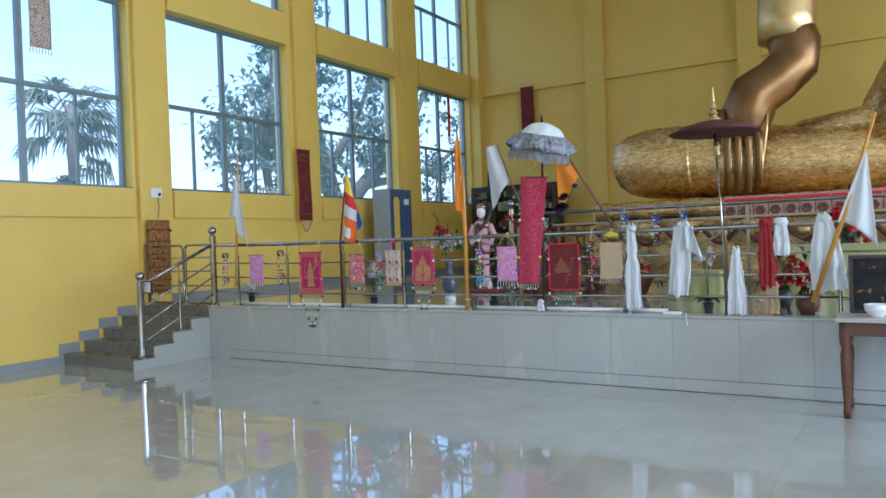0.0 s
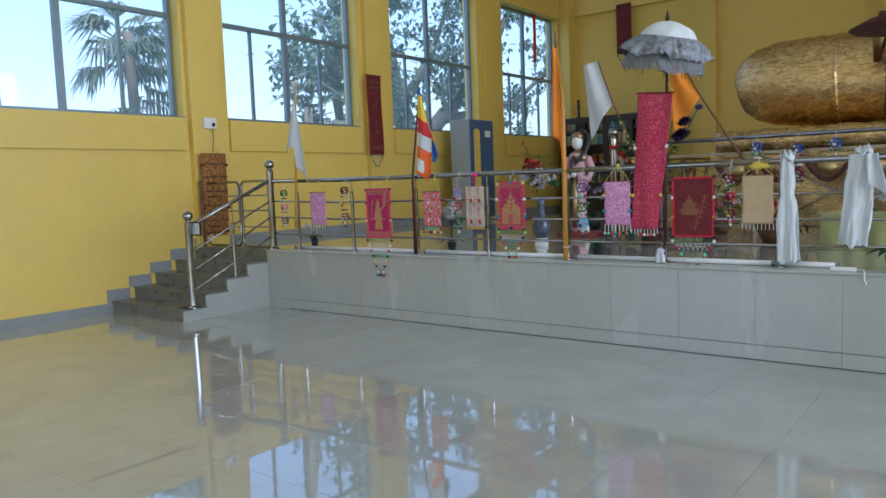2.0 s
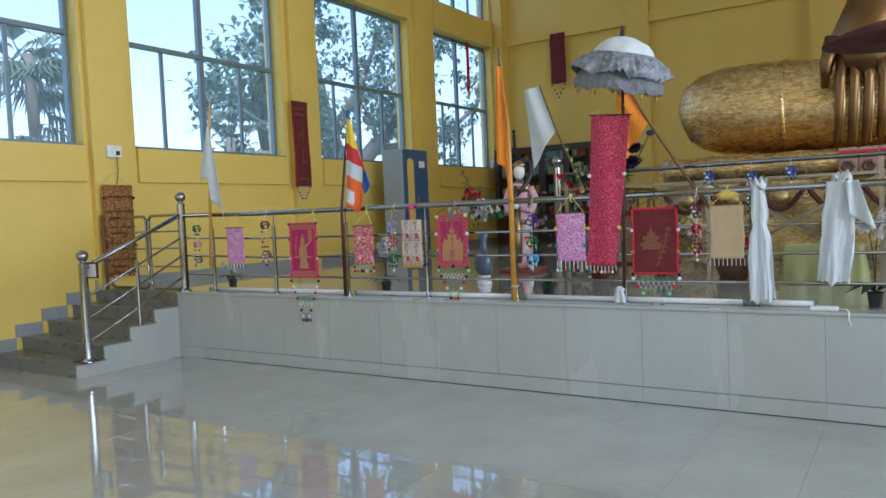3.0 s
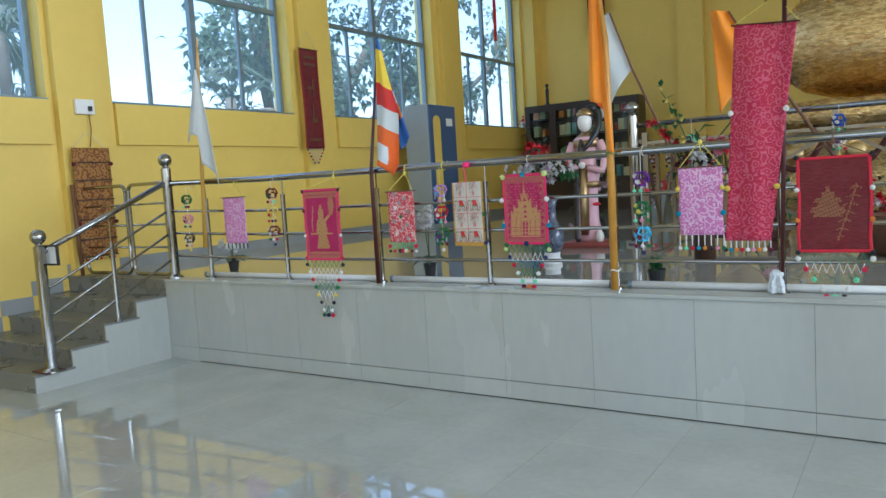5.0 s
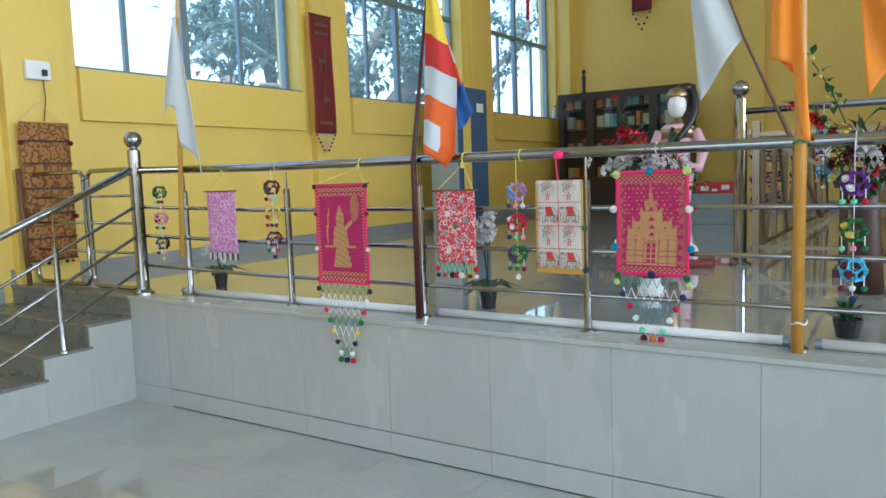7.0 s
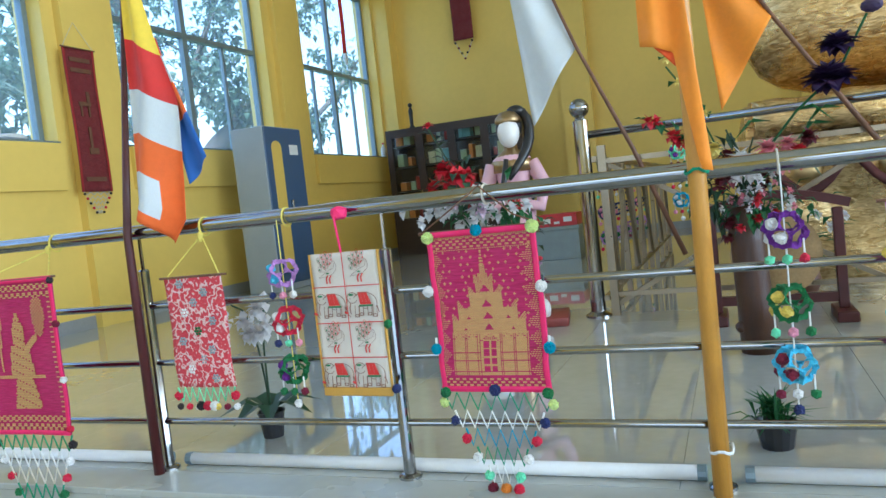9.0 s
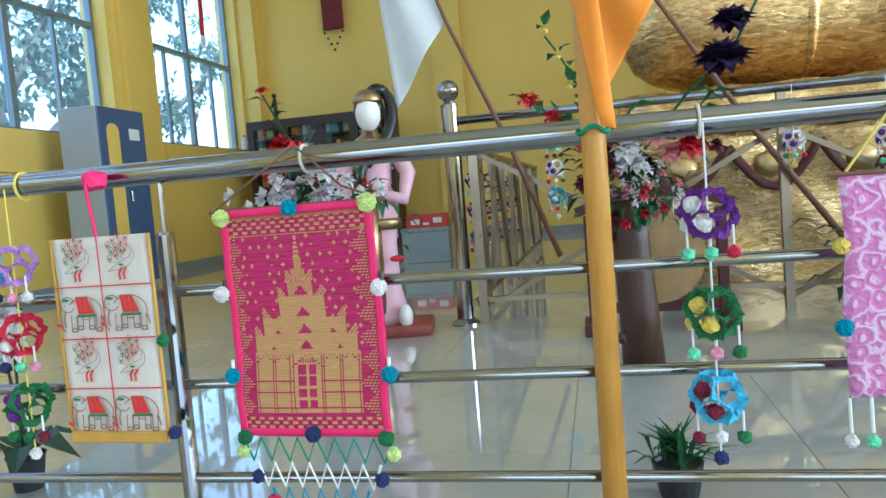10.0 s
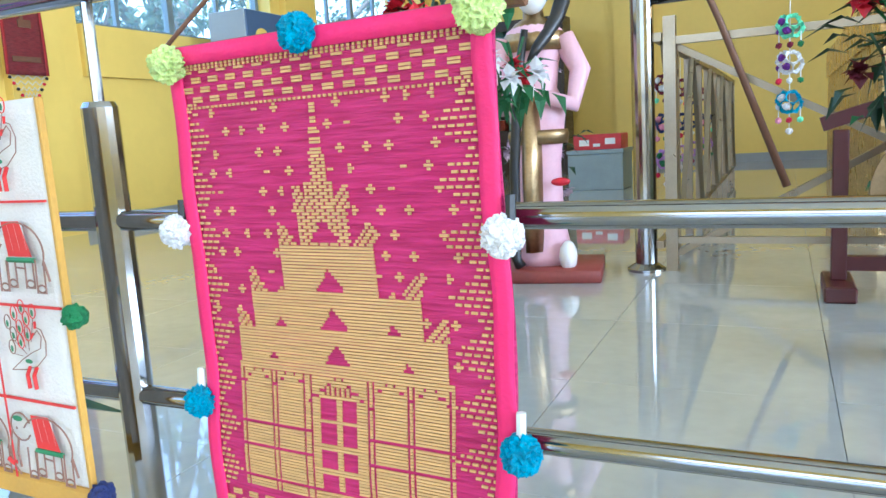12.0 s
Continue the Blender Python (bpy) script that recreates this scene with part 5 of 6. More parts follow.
# dark red mat with a golden blossom
b, w, h = banner(-0.42, -0.072, 1.457, 0.955, WINE, RED_EDGE, (-0.25, 1.53), "wine red straw mat with a faded lotus and red edge", blossom, BROWN_WOOD, res=(48, 80), straw=FADED_STRAW)
for sx in (0, w):
    for q, cn in ((1.0, "black"), (0.66, "white"), (0.34, "orange"), (0.0, "black")):
        pompom(b, (sx, -0.006, h * q), 0.013, cn)
net_fringe(b, w, -0.003, 4, 0.055, ("red", "mint", "black"), (GREEN_CORD, WHITE_CORD), poms=("white", "red", "mint"))
# beige
b, w, h = banner(0.15, 0.385, 1.455, 1.07, BEIGE, None, (0.27, 1.54), "plain beige cloth hanging on the railing", cord_mat=YELLOW_CORD)
for i in range(9):
    part("tassel", tube(bmesh.new(), ((w * i / 8, 0, 0), (w * i / 8, 0, -0.05)), 0.003, 5), CORD, b)
part("ribbon", ball(bmesh.new(), (0.12, 0.02, h + 0.07), 0.05, 2, rough=0.5, scale=(1.5, 0.5, 0.6)), YARN["yellow"], b, "yellow ribbon bow")


def yarn_ball(parent, c, r, main, accent):
    ico = bmesh.new()
    bmesh.ops.create_icosphere(ico, subdivisions=1, radius=r)
    bm = bmesh.new()
    node = {fc.index: bm.verts.new(fc.calc_center_median().normalized() * r) for fc in ico.faces}
    hubs = [v.co.normalized() for v in ico.verts]
    for v, d in zip(ico.verts, hubs):
        sa = d.orthogonal().normalized()
        sb = d.cross(sa)
        ring = sorted(v.link_faces, key=lambda fc: math.atan2(fc.calc_center_median().dot(sb), fc.calc_center_median().dot(sa)))
        bm.faces.new([node[fc.index] for fc in ring])
    ico.free()
    bmesh.ops.subdivide_edges(bm, edges=bm.edges, cuts=1)
    for v in bm.verts:
        v.co = v.co.normalized() * r
    bmesh.ops.wireframe(bm, faces=bm.faces, thickness=r * 0.30, use_replace=True, use_even_offset=False)
    bmesh.ops.subdivide_edges(bm, edges=bm.edges, cuts=1, use_grid_fill=True)
    for v in bm.verts:
        v.co = v.co * random.uniform(0.92, 1.08) + Vector(c)
    hubs = [hubs[k] for k in sorted(range(12), key=lambda k: hubs[k].y)]
    yb = part("yarn_ball", bm, YARN[main], parent, main + " crocheted ball")
    for d in (hubs[0], hubs[3], hubs[5]):
        part("patch", ball(bmesh.new(), Vector(c) + d * r * 0.86, r * 0.33, 2, rough=0.3), YARN[accent], yb)
    for k, cn in enumerate(("mint", "red", "navy", "maroon")[:3]):
        x = c[0] + r * (k - 1) * 0.85
        cord(yb, ((x, c[1] - r * 0.3, c[2] - r * 0.5), (x, c[1] - r * 0.3, c[2] - r * 1.35)), 0.0022, WHITE_CORD)
        part("pompom", ball(bmesh.new(), (x, c[1] - r * 0.3, c[2] - r * 1.55), r * 0.3, 1, rough=0.25), YARN[random.choice(("mint", "red", "navy", "maroon", "pink", "green", "white"))], yb)


def yarn_string(x, y, zs, r, colours, top, material=None):
    s = thing("yarn_garland", "string of crocheted wool balls with small pompoms", "garland", (x, y, 0), "yarn garlands on the railing")
    cord(s, ((0, 0, top), (0, 0, zs[-1] - r * 2.4)), 0.0018, material or WHITE_CORD)
    part("loop", tube(bmesh.new(), [(0, YR - y + 0.03 * math.cos(a), ZT + 0.03 * math.sin(a)) for a in (2 * math.pi * q / 12 for q in range(13))], 0.003, 5), material or CORD, s) if abs(YR - y) < 0.2 else None
    for z, (m, a) in zip(zs, colours):
        yarn_ball(s, (0, 0, z), r, m, a)
    pompom(s, (0, 0, zs[-1] - r * 2.5), r * 0.3, random.choice(("navy", "white", "yellow")))


yarn_string(-5.38, 4.74, (1.43, 1.255, 1.085), 0.042, (("green", "black"), ("pink", "maroon"), ("black", "white")), 1.55)
yarn_string(-4.315, 4.74, (1.44, 1.284, 1.133), 0.044, (("maroon", "green"), ("yellow", "red"), ("maroon", "white")), 1.55)
yarn_string(-2.672, 4.735, (1.387, 1.237, 1.085), 0.044, (("lilac", "sky"), ("red", "white"), ("green", "purple")), 1.55, YELLOW_CORD)
yarn_string(-1.256, 4.735, (1.393, 1.217, 1.066), 0.045, (("purple", "white"), ("green", "yellow"), ("sky", "maroon")), 1.55)
yarn_string(0.06, 4.735, (1.43, 1.29, 1.15), 0.036, (("maroon", "white"), ("red", "black"), ("maroon", "yellow")), 1.55)
yarn_string(-1.65, YI - 0.06, (1.70, 1.565, 1.415), 0.045, (("mint", "purple"), ("white", "purple"), ("teal", "white")), 1.88)
for x, zs in ((-0.45, (1.76, 1.6)), (0.35, (1.76,)), (-0.02, (1.72, 1.58, 1.44))):
    yarn_string(x, YI - 0.06, zs, 0.05, (("blue", "white"), ("white", "purple"), ("maroon", "mint")), 1.88)
for y in (8.1, 8.7, 9.3, 10.2):
    yarn_string(XQ - 0.05, y, (1.55, 1.36, 1.18), 0.05, (("maroon", "white"), ("navy", "pink"), ("lilac", "green")), 1.72)


# ---- scarves of white cloth ----
def drape(name, label, cat, x, y, z0, w0, z1, w1, material, folds=5, depth=0.025, shift=0.0, neck=0.0):
    """Cloth gathered at the top that falls in creased folds to an uneven hem."""
    t = thing(name, label, cat, (x, y, z1))
    h = z0 - z1
    ph = random.uniform(0, 6)

    def at(u, v):
        a = 2 * math.pi * u
        d = 1 - v
        w = 0.5 * (w0 + (w1 - w0) * min(1, d * 1.6) ** 0.7) * (1 - neck * math.exp(-((v - 0.66) / 0.06) ** 2))
        side = math.cos(a)
        fold = math.sin(folds * side * 1.9 + ph + 1.6 * noise.noise((side * 2, v * 2.2, ph)))
        crease = noise.noise((side * 5 + ph, v * 5, 1.0 if math.sin(a) > 0 else 4.0))
        yy = depth * (0.5 * math.sin(a) + (0.25 + 0.75 * d) * (0.55 * fold + 0.6 * crease))
        hem = 0.07 * h * noise.noise((side * 2.5 + ph, 3, 0)) * d ** 3
        return (w * side * (1 + 0.10 * noise.noise((v * 5, ph, side))) + shift * d, yy - 0.008, h * v + hem)

    part("cloth", sheet(bmesh.new(), at, 72, 36), material, t, smooth=True)
    k = bmesh.new()
    ball(k, (0, 0.012, h + 0.004), min(max(w0 * 0.6, 0.03), 0.05), 3, scale=(1.25, 0.95, 0.8))
    for vtx in k.verts:
        vtx.co *= 1 + 0.10 * noise.noise(vtx.co * 45)
    part("knot", k, material, t, smooth=True)
    return t


drape("white_scarf", "long white offering scarf knotted on the railing", "scarf", 0.485, 4.745, 1.575, 0.075, 0.77, 0.165, WHITE_CLOTH, 3, 0.03, 0.012, 0.3)
d = drape("white_cloth", "white towel cloth hung over the railing", "cloth", 1.0, 4.745, 1.58, 0.19, 0.91, 0.20, WHITE_CLOTH, 3, 0.045, -0.06)
part("corner", sheet(bmesh.new(), lambda u, v: (0.02 + 0.15 * u * (0.5 + 0.5 * v) + 0.02 * v, -0.045 - 0.025 * math.sin(u * 7 + v * 2), 0.67 - v * (0.22 + 0.10 * u)), 14, 14, thick=0.003), WHITE_CLOTH, d, smooth=True)
drape("white_scarf", "white scarf tied on the middle rail", "scarf", 1.475, 4.755, 1.325, 0.05, 0.735, 0.165, WHITE_CLOTH, 3, 0.03)
drape("white_scarf", "short white scarf knotted on the top rail", "scarf", 1.87, 4.745, 1.58, 0.09, 1.28, 0.135, WHITE_CLOTH, 3, 0.03)
drape("white_scarf", "wide white scarf with thin stripes on the railing", "scarf", 2.22, 4.745, 1.585, 0.12, 0.96, 0.29, WHITE_CLOTH, 4, 0.04, 0.03)
drape("red_scarf", "deep red scarf hanging over the railing", "scarf", 1.74, 4.75, 1.58, 0.1, 1.0, 0.14, DEEP_RED, 5)
drape("gold_scarf", "golden brown cloth below the red scarf", "scarf", 1.77, 4.83, 0.99, 0.10, 0.735, 0.12, BEIGE, 4)
drape("white_rag", "small white rag tied to the post foot", "cloth", -0.53, 4.74, 0.83, 0.05, 0.735, 0.09, WHITE_CLOTH, 3)


# ---- flags ----
def pole(thing_, pts, r, material, name="pole"):
    return part(name, tube(bmesh.new(), pts, r, 12), material, thing_, smooth=True)


f1 = thing("white_flag", "limp white flag on a brown wooden pole", "flag", (-5.28, 4.745, 1.0))
pole(f1, ((0.115, -0.02, 0.0), (0.145, 0.0, 0.8), (0.215, 0.0, 1.72)), (0.018, 0.016, 0.009), OCHRE)
part("tip", tube(bmesh.new(), ((0.2, 0, 1.54), (0.222, 0, 1.80)), (0.014, 0.006), 8), STRAW, f1)
part("cloth", sheet(bmesh.new(), lambda u, v: (0.185 - 0.03 * v - 0.18 * v * (1 - u) + u * (0.02 + 0.24 * v), -0.028 + 0.03 * math.sin(u * 9 + 1.5 * v) * (0.2 + v), 1.53 - (0.60 + 0.40 * u - 0.22 * math.sin(u * 3.14) * (u < 0.5)) * v), 28, 24, thick=0.002), WHITE_CLOTH, f1, smooth=True)

f2 = thing("striped_flag", "limp blue, yellow, red, white and orange striped flag", "flag", (-3.275, 4.745, ZP))
pole(f2, ((0, 0, 0), (0.0, 0, 0.83), (0.14, 0, 1.78)), (0.018, 0.014, 0.006), MAROON)
STR = [F_BLUE, F_YELL, F_RED, WHITE_CLOTH, F_ORAN]


def stripe(u, v):
    for lim, k in ((0.08, 0), (0.34, 1), (0.52, 2), (0.68, 3), (0.82, 4)):
        if v < lim:
            return k
    return 4 if u > 0.62 or v > 0.95 else 3


def flag_edge(v):
    """Width of the hanging flag from its tip down."""
    return 0.02 + 0.165 * min(v / 0.5, 1.0) + 0.02 * max(v - 0.5, 0) - 0.6 * max(v - 0.92, 0)


part("cloth", sheet(bmesh.new(), lambda u, v: (0.15 - 0.085 * v + flag_edge(v) * u, -0.035 + 0.03 * math.sin(u * 7 + 2 * v) * (0.2 + v), 1.765 - 0.89 * v - 0.07 * u * min(v / 0.3, 1.0) + 0.02 * math.sin(u * 5) * v), 30, 50, thick=0.002, index_fn=stripe), STR, f2, smooth=True)
part("fly_end", sheet(bmesh.new(), lambda u, v: ((0.20 + 0.09 * v) * (1 - u) + (0.245 + 0.135 * v) * u, -0.005 + 0.015 * math.sin(u * 5), (1.47 - 0.50 * v) * (1 - u) + (1.42 - 0.37 * v) * u), 8, 30, thick=0.002, index_fn=lambda u, v: 2 if v < 0.1 else 3 if v < 0.32 else 4 if v < 0.6 else 0), STR, f2, smooth=True)

f3 = thing("orange_flag", "orange cloth flag on a yellow bamboo pole", "flag", (-1.447, 4.748, ZP))
pole(f3, ((0, 0, 0), (0.005, 0, 0.83), (0.0, 0, 1.5), (-0.055, 0, 1.95)), (0.024, 0.023, 0.021, 0.019), BAMBOO)
pole(f3, ((-0.055, 0, 1.95), (-0.06, 0, 2.11)), (0.012, 0.006), BROWN_WOOD, "tip")
for q in (0.12, 0.83):
    part("lashing", tube(bmesh.new(), [(0.005 + 0.028 * math.cos(a), 0.012 + 0.045 * math.sin(a), q + 0.006 * math.sin(a * 3)) for a in (2 * math.pi * k / 14 for k in range(43))], 0.004, 5), GREEN_CORD if q > 0.5 else WHITE_CORD, f3)


def orange_fold(u, v):
    """Cloth that wraps the pole: a short front panel and a long tail beside the pole."""
    zb = 1.15 - 0.04 * u + (0.846 - 1.13) * min(max((u - 0.62) / 0.2, 0), 1)
    z = 1.95 + (zb - 1.95) * v
    d = (1.95 - z) / 1.1
    xl, xr = -0.07 - 0.018 * min(d / 0.7, 1) - 0.015 * math.sin(d * 3), -0.04 + 0.082 * d
    return (xl + (xr - xl) * u, -0.034 + 0.014 * math.sin(u * 9 + 3 * d) + 0.02 * max(u - 0.7, 0), z)


part("cloth", sheet(bmesh.new(), orange_fold, 40, 40, thick=0.002), ORANGE, f3, smooth=True)
part("lining", sheet(bmesh.new(), lambda u, v: (-0.083 + 0.062 * u, -0.020 + 0.006 * math.sin(u * 9), 1.16 - 0.07 * v * u), 8, 8, thick=0.002), SAFFRON, f3, smooth=True)

f4 = thing("white_flag", "white flag on a slanting pole tied to the inner rail", "flag", (-2.185, 7.44, 2.415))
pole(f4, ((-0.2, 0, 0.55), (0, 0, 0), (0.28, 0.02, -0.66), (0.53, 0.02, -1.33)), (0.008, 0.011, 0.014, 0.016), BROWN_WOOD)
part("cloth", sheet(bmesh.new(), lambda u, v: ((-0.2 + 0.2 * v) * (1 - u) + u * (-0.40 + 0.085 * v), -0.01 + 0.03 * math.sin(u * 7 + v * 2), (0.55 - 0.55 * v) * (1 - u) + u * (0.5 - 0.95 * v)), 14, 22, thick=0.002), WHITE_CLOTH, f4, smooth=True)

f5 = thing("orange_flag", "orange flag on a slanting pole by the golden statue", "flag", (-1.08, 7.44, 2.39))
pole(f5, ((-0.22, 0, 0.4), (0, 0, 0), (0.45, 0.02, -0.72), (0.85, 0.02, -1.3)), (0.009, 0.012, 0.016, 0.018), BROWN_WOOD)
part("cloth", sheet(bmesh.new(), lambda u, v: ((-0.22 + 0.22 * v) * (1 - u) + u * (-0.38 + 0.075 * v), -0.01 + 0.03 * math.sin(u * 8 + v * 3), (0.4 - 0.4 * v) * (1 - u) + u * (0.43 - 0.92 * v)), 14, 22, thick=0.002), ORANGE, f5, smooth=True)

f6 = thing("white_flag", "white flag on a thick slanting bamboo pole", "flag", (2.12, 4.70, 0.86))
pole(f6, ((0, 0, 0), (0.26, 0, 0.75), (0.52, 0, 1.62)), (0.022, 0.019, 0.012), BAMBOO)
part("cloth", sheet(bmesh.new(), lambda u, v: (0.43 - 0.22 * v + u * (0.02 + 0.28 * v), -0.03 + 0.03 * math.sin(u * 9) * v, 1.28 - (0.58 + 0.24 * u * u) * v), 14, 18, thick=0.002), WHITE_CLOTH, f6, smooth=True)


# ---- ceremonial umbrellas ----
um = thing("ceremonial_umbrella", "white ceremonial umbrella with a crumpled silver frill", "umbrella", (-0.506, 4.775, ZP))
um.matrix_basis = um.matrix_basis @ pose(0, 0, 0, 0, 1.0, 0)
pole(um, ((0, -0.01, 0), (0.01, -0.01, 1.0), (0.015, -0.01, 2.06)), 0.012, MAROON)
part("finial", lathe(bmesh.new(), (0.015, -0.01, 2.0), ((0.02, 0), (0.014, 0.03), (0.02, 0.05), (0.004, 0.12)), 10), BLACK, um)
TILT = pose(0.015, -0.01, 1.86, 3, 12, 0) @ Matrix.Translation((-0.015, 0.01, -1.86))


def canopy_part(name, bm, material, label=""):
    ob = part(name, bm, material, um, label, smooth=True)
    ob.matrix_basis = TILT
    return ob


def dome(u, v):
    a = 2 * math.pi * u
    r = (0.012 + 0.238 * math.sin(v * 1.5)) * (1 - 0.05 * v * abs(math.cos(4 * a)))
    q = noise.noise((4 * r * math.cos(a) * 3, 4 * r * math.sin(a) * 3, 0.5))
    return (0.015 + r * math.cos(a), -0.01 + r * math.sin(a), 2.03 - 0.19 * v ** 1.7 + 0.02 * q * v)


def ruffle(r0, r1, z0, z1, seed, amp):
    """A gathered strip of stiff brocade, crushed all round."""
    def at(u, v):
        a = 2 * math.pi * u
        ca, sa = math.cos(a), math.sin(a)
        big = noise.noise((2.2 * ca, 2.2 * sa, seed))
        mid = noise.noise((7 * ca, 7 * sa, seed + 1.3 * v))
        fine = noise.noise((17 * ca, 17 * sa, seed + 4 * v))
        r = r0 + (r1 - r0) * math.sin(v * 1.57) + amp * v * (0.9 * big + 0.8 * mid + 0.45 * fine)
        return (0.015 + r * ca, -0.01 + r * sa, z0 + (z1 - z0) * v + amp * v * (0.9 * big + 0.35 * mid) + 0.02 * fine * (0.3 + v))
    return sheet(bmesh.new(), at, 180, 20)


canopy_part("canopy", sheet(bmesh.new(), dome, 64, 14), WHITE_CLOTH)
canopy_part("upper_frill", ruffle(0.235, 0.355, 1.90, 1.74, 2.0, 0.055), SILVER)
canopy_part("lower_frill", ruffle(0.27, 0.33, 1.80, 1.62, 7.0, 0.04), LACE, "thin grey lace")
for k in range(8):
    a = 2 * math.pi * k / 8
    canopy_part("rib", tube(bmesh.new(), ((0.015, -0.01, 1.98), (0.015 + 0.2 * math.cos(a), -0.01 + 0.2 * math.sin(a), 1.88), (0.015 + 0.32 * math.cos(a), -0.01 + 0.32 * math.sin(a), 1.74)), 0.004, 5), BROWN_WOOD)
for k in range(10):
    a = 2 * math.pi * k / 10
    canopy_part("pendant", ball(bmesh.new(), (0.015 + 0.31 * math.cos(a), -0.01 + 0.31 * math.sin(a), 1.60), 0.014, 1, scale=(0.7, 0.7, 1.8)), OCHRE)

gu = thing("golden_umbrella", "dark red flat umbrella with a golden tiered spire", "umbrella", (1.36, 4.775, ZP))
pole(gu, ((0.01, -0.01, 0), (0, -0.01, 0.85), (-0.05, 0.0, 1.80)), 0.009, STEEL)
part("canopy", lathe(bmesh.new(), (-0.05, 0, 1.72), ((0.40, 0.0), (0.42, 0.012), (0.30, 0.07), (0.18, 0.105), (0.06, 0.13)), 32), DARK_RED, gu, smooth=True)
part("spire", lathe(bmesh.new(), (-0.05, 0, 1.84), ((0.06, 0), (0.065, 0.02), (0.03, 0.05), (0.045, 0.07), (0.02, 0.11), (0.03, 0.125), (0.012, 0.18), (0.016, 0.19), (0.003, 0.33)), 14), BRIGHT_GOLD, gu, smooth=False)
part("collar", lathe(bmesh.new(), (-0.03, 0, 1.50), ((0.02, 0), (0.035, 0.02), (0.025, 0.06), (0.035, 0.1), (0.02, 0.14)), 12), BRIGHT_GOLD, gu)

# ---- white pipes lying along the edge ----
for i, (a, c) in enumerate(((-5.32, -3.32), (-3.22, -1.5), (-1.38, 0.36), (0.40, 0.82))):
    pp = thing("light_tube", "white plastic light tube lying along the platform edge", "light tube", (a, 4.845, ZP + 0.021), "light tubes")
    part("tube", tube(bmesh.new(), ((0, 0, 0), (c - a, 0, 0)), 0.021, 10), WHITE_PAINT, pp, smooth=True)
    for x in (0, c - a):
        part("end_cap", tube(bmesh.new(), ((x - 0.012, 0, 0), (x + 0.012, 0, 0)), 0.0225, 10), ALU, pp)
ph_ = thing("power_strip", "white adapter lying at the platform edge", "adapter", (0.80, 4.66, ZP))
part("body", boxes((0, 0.17, 0, 0.06, 0, 0.028), bevel=0.006), WHITE_PAINT, ph_)
part("cable", tube(bmesh.new(), ((0.17, 0.03, 0.014), (0.22, 0.02, 0.01), (0.235, -0.05, 0.0), (0.235, -0.055, -0.05), (0.25, -0.056, -0.08), (0.235, -0.056, -0.09)), 0.005, 6), WHITE_PAINT, ph_, smooth=True)


# ---- plants and flowers ----
def orchid(x, y, h, flowers, label):
    t = thing("orchid", label, "potted orchid", (x, y, ZP))
    part("pot", lathe(bmesh.new(), (0, 0, 0), ((0.038, 0), (0.05, 0.09), (0.055, 0.1), (0.048, 0.1), (0.045, 0.085)), 16), POT_BLACK, t)
    bm = bmesh.new()
    for k in range(7):
        a = k * 0.9 + random.uniform(-0.2, 0.2)
        leaf(bm, (0, 0, 0.1), (math.cos(a), math.sin(a), 0.3), 0.20, 0.085, 0.3)
    part("leaves", bm, LEAF_DARK, t)
    if flowers:
        for lean in (-0.09, 0.05):
            pts = [(lean * 0.3 * q / 5 + lean * 0.9 * (q / 5) ** 3, -0.02 * q / 5, 0.09 + (h - 0.09) * math.sin(q / 5 * 1.57)) for q in range(6)]
            part("stem", tube(bmesh.new(), pts, 0.004, 6), LEAF_DARK, t)
            for k in range((flowers + 1) // 2):
                q = Vector(pts[3 + k % 3]) + Vector((random.uniform(-0.035, 0.035), -0.02 - 0.02 * random.random(), random.uniform(-0.06, 0.04)))
                bm = bmesh.new()
                bloom(bm, q, 0.046, (random.uniform(-0.5, 0.5), -1, 0.1), 5, 2)
                part("blossom", bm, P_WHITE, t)
    return t


random.seed(31)
orchid(-5.33, 5.17, 0.26, 6, "white orchid in a small black pot")
orchid(-3.08, 5.15, 0.52, 14, "tall white orchid in a black pot")
orchid(1.17, 4.95, 0.62, 9, "white orchid in a black pot by the railing")
gp = thing("potted_grass", "small green plant in a dark pot", "potted plant", (-1.30, 5.12, ZP))
part("pot", lathe(bmesh.new(), (0, 0, 0), ((0.045, 0), (0.06, 0.08), (0.055, 0.08), (0.05, 0.07)), 14), POT_BLACK, gp)
bm = bmesh.new()
for k in range(90):
    leaf(bm, (random.gauss(0, 0.02), random.gauss(0, 0.02), 0.075), rand_dir(1.8), random.uniform(0.06, 0.13), 0.012, 0.3)
part("leaves", bm, LEAF, gp)


